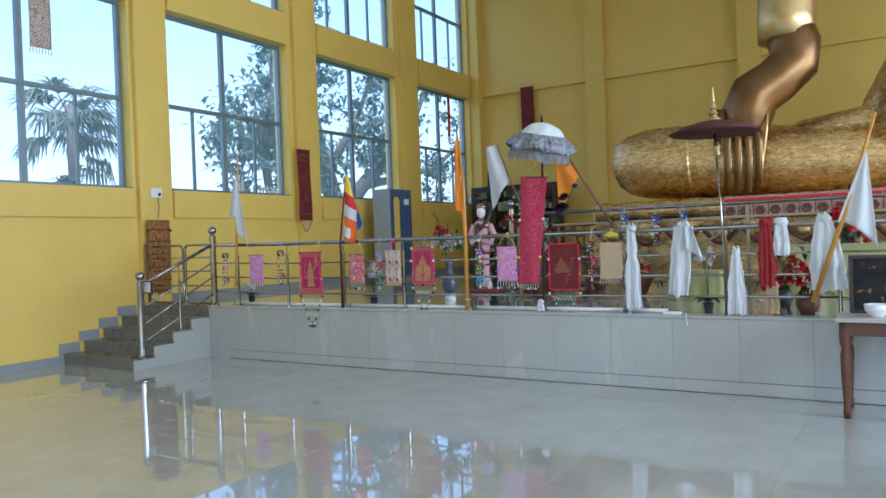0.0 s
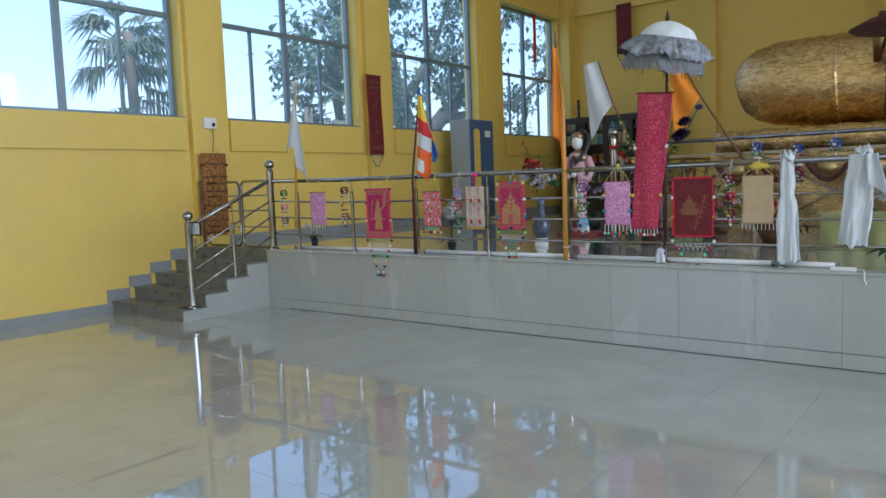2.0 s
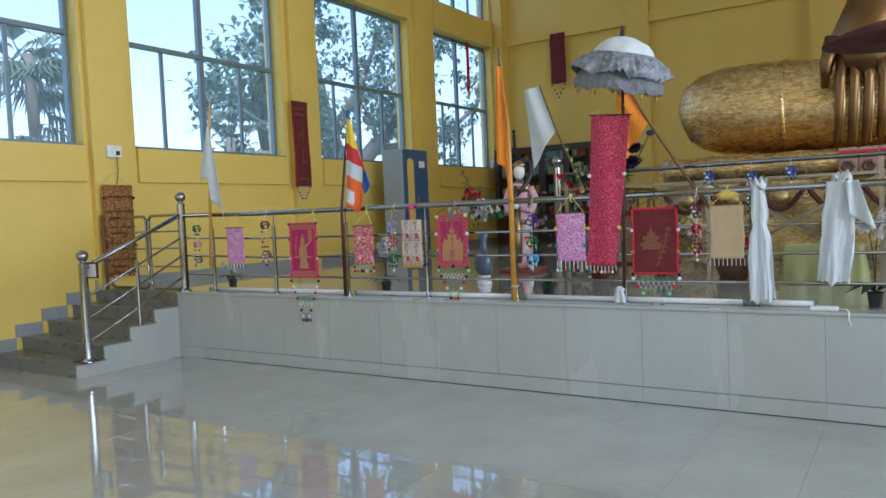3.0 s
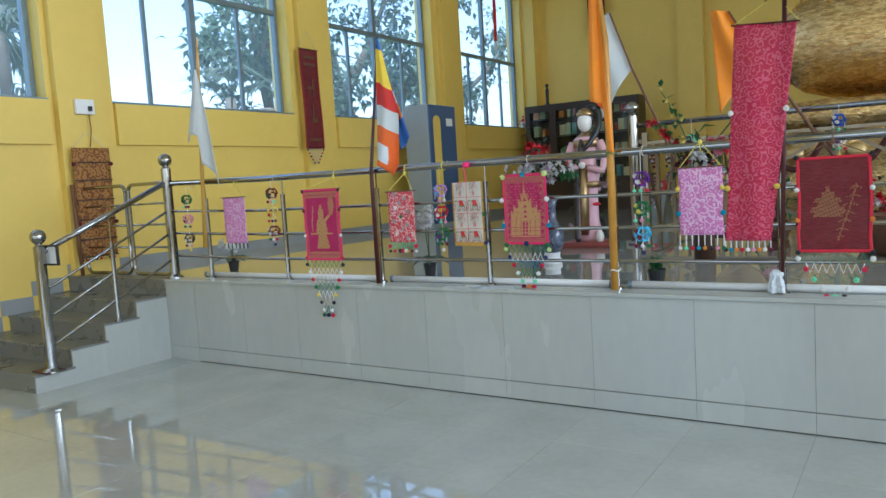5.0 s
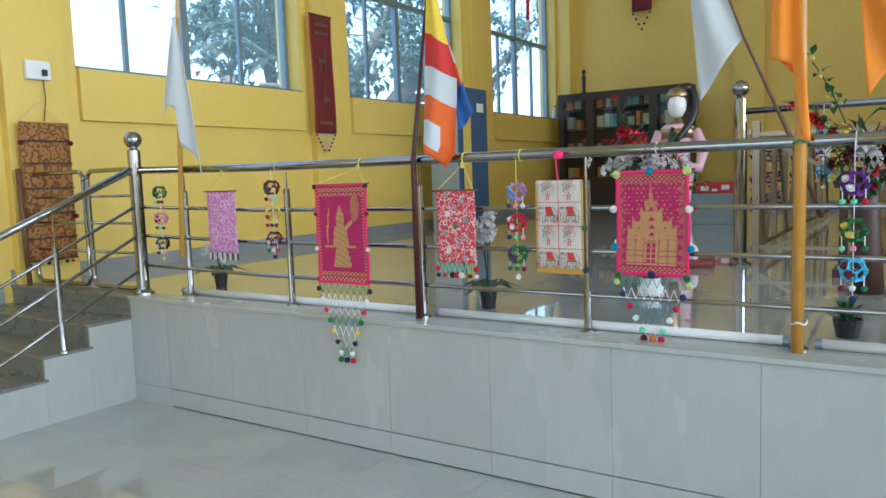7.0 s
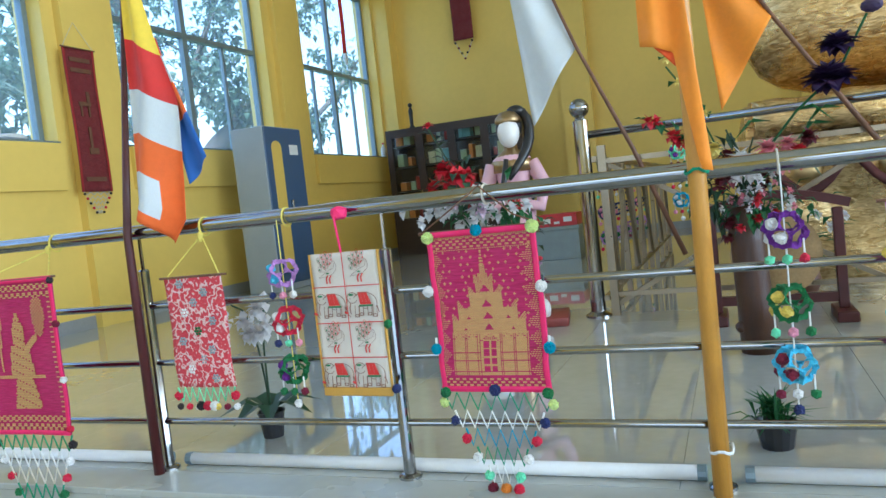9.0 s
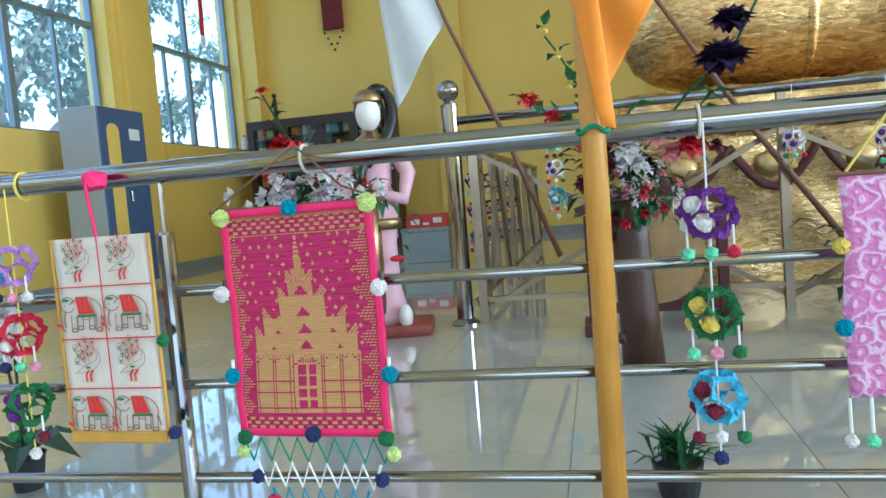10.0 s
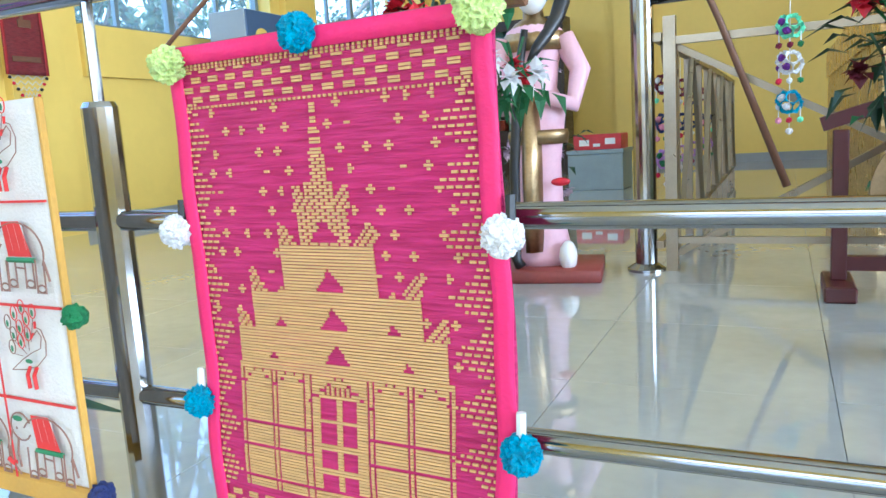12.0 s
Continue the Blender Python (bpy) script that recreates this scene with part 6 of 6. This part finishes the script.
def bouquet(t, centre, spread, blooms, leaves, leaf_mat=LEAF, lsize=0.1):
    """Blooms: rows of (material, count, radius, petals). Each kind is one part a flower."""
    c = Vector(centre)
    for m, count, r, petals in blooms:
        for _ in range(count):
            q = c + Vector((random.gauss(0, spread[0]), random.gauss(-0.4 * spread[1], spread[1]), random.gauss(0, spread[2])))
            bm = bmesh.new()
            bloom(bm, q, r * random.uniform(0.8, 1.2), Vector((q.x - c.x, -0.12, q.z - c.z + 0.03)), petals, 3)
            part("bloom", bm, m, t)
    bm = bmesh.new()
    for _ in range(leaves):
        q = c + Vector((random.gauss(0, spread[0]), random.gauss(0, spread[1]), random.gauss(-0.02, spread[2])))
        leaf(bm, q, (q - c).normalized() + rand_dir() * 0.5, lsize * random.uniform(0.7, 1.3), lsize * 0.45, 0.25)
    for _ in range(10):
        q = c + Vector((random.gauss(0, spread[0]), random.gauss(0, spread[1]), random.gauss(0, spread[2])))
        tube(bm, (c - Vector((0, 0, spread[2] * 2.2)), (c + q) * 0.5, q), 0.004, 5)
    part("foliage", bm, leaf_mat, t)


vs_ = thing("flower_vase", "blue and white porcelain vase of white and red flowers", "vase", (-2.43, 6.0, ZP))
part("stand", lathe(bmesh.new(), (0, 0, 0), ((0.075, 0), (0.08, 0.03), (0.06, 0.05), (0.065, 0.09)), 20), WHITE_PAINT, vs_)
part("vase", lathe(bmesh.new(), (0, 0, 0.09), ((0.06, 0), (0.095, 0.06), (0.105, 0.14), (0.08, 0.21), (0.045, 0.27), (0.04, 0.37), (0.075, 0.47), (0.068, 0.47), (0.035, 0.37)), 24), PORCELAIN, vs_, "blue patterned porcelain", smooth=True)
bouquet(vs_, (-0.04, 0, 0.78), (0.11, 0.07, 0.05), ((P_WHITE, 34, 0.042, 6), (P_MAUVE, 5, 0.035, 6)), 30, LEAF, 0.06)
bouquet(vs_, (-0.10, 0.05, 0.92), (0.06, 0.05, 0.05), ((P_RED, 9, 0.055, 8),), 24, LEAF_DARK, 0.09)
bouquet(vs_, (0.14, 0.04, 0.80), (0.028, 0.03, 0.05), ((P_RED, 2, 0.03, 7),), 22, LEAF, 0.075)
bm = bmesh.new()
tube(bm, ((-0.05, 0, 0.85), (-0.16, 0.02, 1.05), (-0.22, 0.02, 1.17)), 0.004, 5)
for q in range(7):
    leaf(bm, (-0.12 - 0.013 * q, 0.0, 0.96 + 0.03 * q), (random.choice((-1, 1)), -0.3, 0.4), 0.07, 0.04)
part("spray", bm, LEAF_DARK, vs_)
bm = bmesh.new()
bloom(bm, (-0.22, 0.02, 1.18), 0.035, (0, -0.5, 1), 6, 3)
part("bloom", bm, P_RED, vs_)

tk = thing("trunk_vase", "polished tree trunk stand full of mixed silk flowers", "flower stand", (-1.30, 6.38, ZP))
part("trunk", tube(bmesh.new(), ((0.0, 0, 0), (-0.01, 0, 0.25), (-0.02, 0, 0.5), (-0.03, 0.01, 0.66)), (0.084, 0.077, 0.072, 0.08), 18), TRUNK_WOOD, tk, smooth=True)
part("knot", ball(bmesh.new(), (-0.075, -0.03, 0.12), 0.027, 2, rough=0.2), TRUNK_WOOD, tk)
WINE_PETAL = mat("wine_petal", (0.12, 0.01, 0.02), 0.6, vary=0.3)
bouquet(tk, (0.03, -0.06, 0.68), (0.075, 0.04, 0.055), ((P_PINK, 12, 0.022, 6), (P_WHITE, 14, 0.026, 5), (P_RED, 6, 0.026, 7), (P_MAUVE, 5, 0.024, 5)), 80, LEAF, 0.06)
bouquet(tk, (-0.12, 0.0, 0.72), (0.04, 0.04, 0.09), ((WINE_PETAL, 9, 0.05, 7),), 16, LEAF_DARK, 0.1)
bouquet(tk, (0.0, 0.06, 0.84), (0.14, 0.03, 0.07), ((WINE_PETAL, 4, 0.05, 7),), 46, LEAF_DARK, 0.1)
for x, z, r, m in ((-0.02, 0.86, 0.075, P_WHITE), (0.02, 0.80, 0.05, P_WHITE), (-0.05, 0.80, 0.05, P_WHITE), (0.09, 0.90, 0.06, P_PINK), (0.14, 0.83, 0.055, P_PINK), (0.17, 0.91, 0.05, P_PINK), (0.21, 0.86, 0.075, P_RED), (0.25, 0.93, 0.05, WINE_PETAL), (-0.12, 0.93, 0.04, P_YELLOW), (0.30, 0.84, 0.04, WINE_PETAL)):
    bm = bmesh.new()
    for ring in range(3):
        bloom(bm, (x, -0.10, z), r * (1 - 0.22 * ring), (random.uniform(-0.3, 0.3), -1, 0.35), 9, 3)
    part("bloom", bm, m, tk)
for (x0, z0, x1, z1, m, n) in ((-0.1, 0.8, -0.40, 1.08, P_RED, 8), (-0.1, 0.9, -0.30, 1.32, P_YELLOW, 6)):
    bm = bmesh.new()
    pts = [(x0 + (x1 - x0) * q / 6, -0.02, z0 + (z1 - z0) * q / 6 + 0.04 * math.sin(q * 0.5)) for q in range(7)]
    tube(bm, pts, 0.004, 5)
    for q in range(n):
        p = Vector(pts[2 + q % 5]) + rand_dir() * 0.03
        bl = bmesh.new()
        bloom(bl, p, 0.045 if m is P_RED else 0.025, (random.uniform(-1, 1), -1, 0.4), 6, 2)
        part("bloom", bl, m, tk)
        for _ in range(2):
            leaf(bm, p, rand_dir(0.3), 0.08, 0.045)
    part("spray", bm, LEAF, tk)
lt = bmesh.new()
tube(lt, ((0.05, 0, 0.85), (0.22, 0.02, 1.05), (0.40, 0.05, 1.20), (0.52, 0.05, 1.42)), 0.006, 6)
for c, r in (((0.36, 0.03, 1.16), 0.13), ((0.40, 0.03, 1.30), 0.10)):
    bl = bmesh.new()
    for row in range(3):
        bloom(bl, c, r * (1 - 0.15 * row), (-0.1, -0.5, 1 - 0.3 * row), 11, 2)
    part("lotus", bl, P_PURPLE, tk, "dark purple silk lotus")
part("bud", ball(bmesh.new(), (0.54, 0.05, 1.45), 0.03, 2, scale=(1.5, 0.8, 1.0)), P_PURPLE, tk)
for c in ((0.2, -0.02, 1.05), (0.12, -0.02, 1.02), (0.36, -0.03, 0.98), (0.40, -0.02, 1.04)):
    leaf(lt, c, (random.choice((-1, 1)), -0.2, -0.1), 0.17, 0.09, 0.3)
part("lotus_stem", lt, LEAF, tk)

for i, (x, y, z, kinds, lm) in enumerate((
        (-1.0, 7.9, 0.0, ((P_PINK, 8, 0.06, 7), (P_WHITE, 6, 0.05, 6)), LEAF), (-3.05, 8.6, 0.0, ((P_MAUVE, 26, 0.045, 5),), LEAF_DARK),
        (-0.2, 7.0, 0.0, ((P_RED, 8, 0.05, 7), (P_WHITE, 5, 0.05, 6)), LEAF_DARK), (1.75, 5.6, 0.0, ((P_RED, 14, 0.08, 7),), LEAF_DARK), (2.05, 4.98, 0.0, ((P_RED, 10, 0.07, 7), (P_WHITE, 4, 0.05, 6)), LEAF_DARK), (2.25, 7.3, 0.45, ((P_RED, 14, 0.09, 7),), LEAF_DARK))):
    fp = thing("flower_pot", "dark pot of silk flowers on the platform", "flower pot", (x, y, ZP), "flower pots")
    hh = 0.18 + z
    part("pot", lathe(bmesh.new(), (0, 0, 0), ((0.07, 0), (0.11, hh * 0.5), (0.09, hh), (0.08, hh), (0.08, hh * 0.6)), 16), POT_BLACK if i % 2 else TERRA, fp, smooth=True)
    tall = {1: 0.75}.get(i, 0.38)
    bouquet(fp, (0, 0, hh + tall * 0.5), (0.13, 0.06, tall * 0.3), kinds, 36, lm, 0.11)

# ---- things on the walls ----
sb = thing("switch_box", "white electrical box with a cord on the pilaster", "switch box", (XP, 4.91, 2.36))
part("box", boxes((0, 0.05, -0.10, 0.10, 0, 0.15), bevel=0.006), WHITE_PAINT, sb)
part("plug", boxes((0.05, 0.075, 0.02, 0.06, 0.03, 0.08), bevel=0.004), POT_BLACK, sb)
cord(sb, ((0.03, 0.04, 0.0), (0.035, 0.045, -0.15), (0.03, 0.02, -0.33)), 0.005, BROWN_WOOD)

mb = thing("woven_mat", "brown patterned mat hanging on the pilaster", "wall hanging", (-7.02, 4.69, 0.90))
part("cloth", sheet(bmesh.new(), lambda u, v: (0.02 * math.sin(v * 2), 0.405 * u, 1.115 * v), 8, 20, thick=0.006), MATBROWN, mb, smooth=True)
for q in (0.0, 0.16, 0.34, 0.52, 0.70, 0.86):
    part("stripe", boxes((0.012 + 0.02 * math.sin(q * 2), 0.018 + 0.02 * math.sin(q * 2), 0, 0.405, 1.115 * q, 1.115 * q + 0.012)), DARK_WOOD, mb)
for q in range(9):
    pompom(mb, (0.015, 0.405 * q / 8, -0.02), 0.014, ("black", "red", "yellow")[q % 3])
for q in (0.0, 0.405):
    pompom(mb, (0.03, q, 0.95), 0.02, "maroon")
    pompom(mb, (0.03, q, 0.35), 0.02, "maroon")
cord(mb, ((0.0, 0.02, 1.115), (-0.03, 0.2, 1.28), (0, 0.38, 1.115)), 0.003)
sp = thing("leaning_pole", "dark wooden pole standing by the pilaster", "pole", (-6.98, 4.66, ZP))
pole(sp, ((0, 0, 0), (-0.03, 0.0, 0.92)), 0.02, BROWN_WOOD)

lb = thing("long_banner", "long wine red woven banner on a pilaster", "wall hanging", (-7.05, 8.12, 2.03))
part("cloth", sheet(bmesh.new(), lambda u, v: (0.012 * math.sin(v * 5 + u), 0.36 * u + 0.03 * v * 0, 1.37 * v), 8, 30, thick=0.005), WINE, lb, smooth=True)
part("rod", tube(bmesh.new(), ((0, -0.02, 1.37), (0, 0.38, 1.37)), 0.008, 8), BROWN_WOOD, lb)
for y0 in (0.0, 0.335):
    part("side_binding", sheet(bmesh.new(), lambda u, v: (0.008 + 0.012 * math.sin(v * 5 + y0 * 2.7), y0 + 0.025 * u, 1.37 * v), 2, 30, thick=0.003), DEEP_RED, lb, smooth=True)
for z0, z1, y0, y1 in ((0.82, 0.86, 0.1, 0.24), (0.86, 0.96, 0.2, 0.235), (0.72, 0.82, 0.11, 0.13), (0.72, 0.82, 0.2, 0.22), (0.40, 0.62, 0.16, 0.19), (0.36, 0.42, 0.14, 0.25), (0.1, 0.14, 0.06, 0.3), (1.14, 1.18, 0.06, 0.3), (1.24, 1.28, 0.06, 0.3)):
    part("woven_motif", boxes((0.008 + 0.012 * math.sin(z0 * 3.65 + 0.5), 0.016 + 0.012 * math.sin(z0 * 3.65 + 0.5), y0, y1, z0, z1)), TERRA, lb)
cord(lb, ((0, 0.0, 1.37), (-0.02, 0.18, 1.62), (0, 0.36, 1.37)), 0.003)
for k in range(5):
    part("bead_net", tube(bmesh.new(), [(0, 0.18 - 0.16 * (1 - k / 5) + 0.32 * (1 - k / 5) * q / 8, -0.045 * k - (0.03 if q % 2 else 0)) for q in range(9)], 0.005, 5), CORD, lb)
    for s in (-1, 1):
        pompom(lb, (0.01, 0.18 + s * 0.16 * (1 - k / 5.5), -0.045 * k - 0.02), 0.013, ("black", "red")[k % 2])

bh = thing("wall_banner", "dark red banner hanging high on the back wall", "wall hanging", (-5.72, 15.4, 4.38))
part("cloth", sheet(bmesh.new(), lambda u, v: (0.37 * u, 0.01 * math.sin(v * 6), 1.15 * v), 8, 20, thick=0.005), WINE, bh, smooth=True)
cord(bh, ((0, 0, 1.15), (0.18, 0.02, 1.32), (0.37, 0, 1.15)), 0.004)
part("bead_net", tube(bmesh.new(), ((0.02, 0, 0), (0.1, 0, -0.2), (0.18, 0, -0.32), (0.27, 0, -0.2), (0.35, 0, 0)), 0.008, 6), CORD, bh)
for q in range(7):
    pompom(bh, (0.03 + 0.052 * q, -0.01, -0.04 - 0.29 * (1 - abs(q - 3) / 3)), 0.02, ("black", "maroon")[q % 2])

wh = thing("window_banner", "narrow red banner before a window", "wall hanging", (-7.30, 14.2, 4.28))
part("cloth", sheet(bmesh.new(), lambda u, v: (0.01 * math.sin(v * 4), 0.13 * u + 0.02 * v, 1.35 * v), 4, 16, thick=0.006), F_RED, wh, smooth=True)
part("tassel", lathe(bmesh.new(), (0, 0.07, -0.2), ((0.01, 0), (0.045, 0.12), (0.03, 0.2)), 10), WHITE_CLOTH, wh)
wv = thing("window_banner", "pale printed banner before the first window", "wall hanging", (-7.34, 3.18, 4.42))
part("cloth", sheet(bmesh.new(), lambda u, v: (0.01 * math.sin(v * 4), 0.31 * u, 1.0 * v), 6, 14, thick=0.005), two_tone("pale_print", (0.6, 0.5, 0.46), (0.3, 0.2, 0.17), "rings", 14, 0.1, 0.9, 0.8, distort=16), wv, smooth=True)
for q in range(8):
    part("tassel", tube(bmesh.new(), ((0, 0.31 * q / 7, 0), (0, 0.31 * q / 7, -0.08)), 0.008, 5), WHITE_CORD, wv)

ck = thing("wall_clock", "round white wall clock on a pilaster", "clock", (XP, 1.42, 3.40))
part("rim", lathe(bmesh.new(), (0, 0, 0), ((0.20, 0), (0.21, 0.02), (0.20, 0.045), (0.185, 0.045), (0.18, 0.02)), 32), GREY_STEEL, ck, smooth=False).matrix_basis = pose(0, 0, 0, 0, 90, 0)
part("dial", lathe(bmesh.new(), (0, 0, 0.012), ((0.182, 0), (0.182, 0.012)), 32), CLOCK_FACE, ck).matrix_basis = pose(0, 0, 0, 0, 90, 0)
part("hour_hand", boxes((0.026, 0.03, -0.09, 0.006, -0.008, 0.008)), BLACK, ck)
part("minute_hand", boxes((0.031, 0.034, -0.006, 0.006, -0.13, 0.01)), BLACK, ck)
cbn = thing("long_banner", "wine red banner with gold bead fringe under the clock", "wall hanging", (XP + 0.03, 1.22, 1.55))
part("cloth", sheet(bmesh.new(), lambda u, v: (0.012 * math.sin(v * 5 + u), 0.36 * u, 1.35 * v), 8, 30, thick=0.005), WINE, cbn, smooth=True)
for k in range(6):
    part("bead_net", tube(bmesh.new(), [(0, 0.18 - 0.17 * (1 - k / 6) + 0.34 * (1 - k / 6) * q / 8, -0.06 * k - (0.04 if q % 2 else 0)) for q in range(9)], 0.006, 5), STRAW, cbn)
    for s in (-1, 1):
        pompom(cbn, (0.01, 0.18 + s * 0.17 * (1 - k / 6.5), -0.06 * k - 0.02), 0.015, ("black", "yellow")[k % 2])
sg = thing("newel_notice", "small framed white notice fixed to the stair newel", "notice", (XS - 0.075, 3.565, 0.985))
part("frame", boxes((0, 0.23, 0, 0.02, 0, 0.014), (0, 0.23, 0, 0.02, 0.146, 0.16), (0, 0.014, 0, 0.02, 0.014, 0.146), (0.216, 0.23, 0, 0.02, 0.014, 0.146)), BLACK, sg)
part("paper", boxes((0.014, 0.216, 0.008, 0.018, 0.014, 0.146)), WHITE_PAINT, sg)


cs = thing("crumpled_cloth", "small crumpled white cloth on the window sill", "cloth", (-7.24, 7.62, 2.52))
part("cloth", ball(bmesh.new(), (0, 0, 0.03), 0.1, 3, rough=0.25, scale=(0.9, 1.4, 0.32)), WHITE_CLOTH, cs, smooth=True)
bt = thing("bottle", "small white bottle on the window sill", "bottle", (-7.18, 15.1, 2.52))
part("body", lathe(bmesh.new(), (0, 0, 0), ((0.045, 0), (0.05, 0.02), (0.05, 0.14), (0.02, 0.19), (0.02, 0.22)), 14), WHITE_PAINT, bt, smooth=True)
part("cap", lathe(bmesh.new(), (0, 0, 0.22), ((0.022, 0), (0.022, 0.03)), 12), RED_BOX, bt)


# ---- tiles, last ----
def tile_mesh(name, sx, sy, sz, material, bevel=0.0005):
    bm = box(bmesh.new(), 0, sx, 0, sy, -sz, 0)
    top = [e for e in bm.edges if all(abs(v.co.z) < 1e-6 for v in e.verts)]
    bmesh.ops.bevel(bm, geom=top, offset=bevel, segments=1, affect='EDGES')
    me = bpy.data.meshes.new(name)
    bm.to_mesh(me)
    bm.free()
    me.materials.append(material)
    return me


def lay(parent, me, m):
    ob = new("tile", me)
    ob.parent = parent
    ob.matrix_basis = m
    return ob


T, G = 0.613, 0.0016
GX = 0.895            # a joint line of the hall floor
floor = tagged(part("floor", boxes((XG, XR + 0.2, YF - 0.2, YE + 0.2, -0.2, -0.0012)), DARK_GROUT), "polished grey tile floor of the hall", "floor", kind="structure")
full = tile_mesh("floor_tile", T - G, T - G, 0.012, TILE)
rest = bmesh.new()
for i in range(-14, 19):
    for j in range(0, 20):
        x0, y1 = GX + T * i, YE - T * j
        xa, xb = max(x0, XW), min(x0 + T, XR)
        ya = max(y1 - T, YF)
        if xb - xa < 0.05 or y1 - ya < 0.05:
            continue
        if xb - xa > T - 0.01 and y1 - ya > T - 0.01 and i < 5 and j < 15 and -13 <= i:
            lay(floor, full, Matrix.Translation((x0 + G / 2, y1 - T + G / 2, 0)) @ pose(0, 0, 0, random.uniform(-0.03, 0.03), random.uniform(-0.03, 0.03), 0))
        else:
            box(rest, xa + G / 2, xb - G / 2, ya + G / 2, y1 - G / 2, -0.012, 0)
tagged(part("tile_field", rest, TILE, floor), kind="stuff")

plat = bpy.data.objects["platform"]
top = tile_mesh("platform_tile", T - G, T - G, 0.011, TILE)
rest = bmesh.new()
for i in range(-14, 19):
    for j in range(0, 19):
        x0, y0 = GX + T * i, YE + 0.16 + T * j
        xa, xb, yb = max(x0, XW), min(x0 + T, XR), min(y0 + T, YB)
        if xb - xa < 0.03 or yb - y0 < 0.03:
            continue
        if xb - xa > T - 0.01 and yb - y0 > T - 0.01 and i < 4 and j < 13:
            lay(plat, top, Matrix.Translation((x0 + G / 2, y0 + G / 2, ZP)) @ pose(0, 0, 0, random.uniform(-0.03, 0.03), random.uniform(-0.03, 0.03), 0))
        else:
            box(rest, xa + G / 2, xb - G / 2, y0 + G / 2, yb - G / 2, ZP - 0.011, ZP)
tagged(part("tile_field", rest, TILE, plat), kind="stuff")
face = tile_mesh("face_tile", T - G, ZP - 0.024 - 0.126, 0.014, RISER, 0.001)
skirt = tile_mesh("skirting_tile", T - G, 0.112, 0.018, RISER, 0.001)
for i in range(-11, 18):
    x0 = GX + T * i
    if x0 < XS - 0.01:
        w0 = x0 + T - XS
        part("tile", boxes((XS, XS + w0 - G, YE, YE + 0.014, 0.12, ZP - 0.026)), RISER, plat)
        part("tile", boxes((XS, XS + w0 - G, YE - 0.004, YE + 0.014, 0.0, 0.12 - G)), RISER, plat)
        continue
    lay(plat, face, pose(x0 + G / 2, YE, 0.124, 90, 0, 0))
    lay(plat, skirt, pose(x0 + G / 2, YE - 0.004, 0.006, 90, 0, 0))
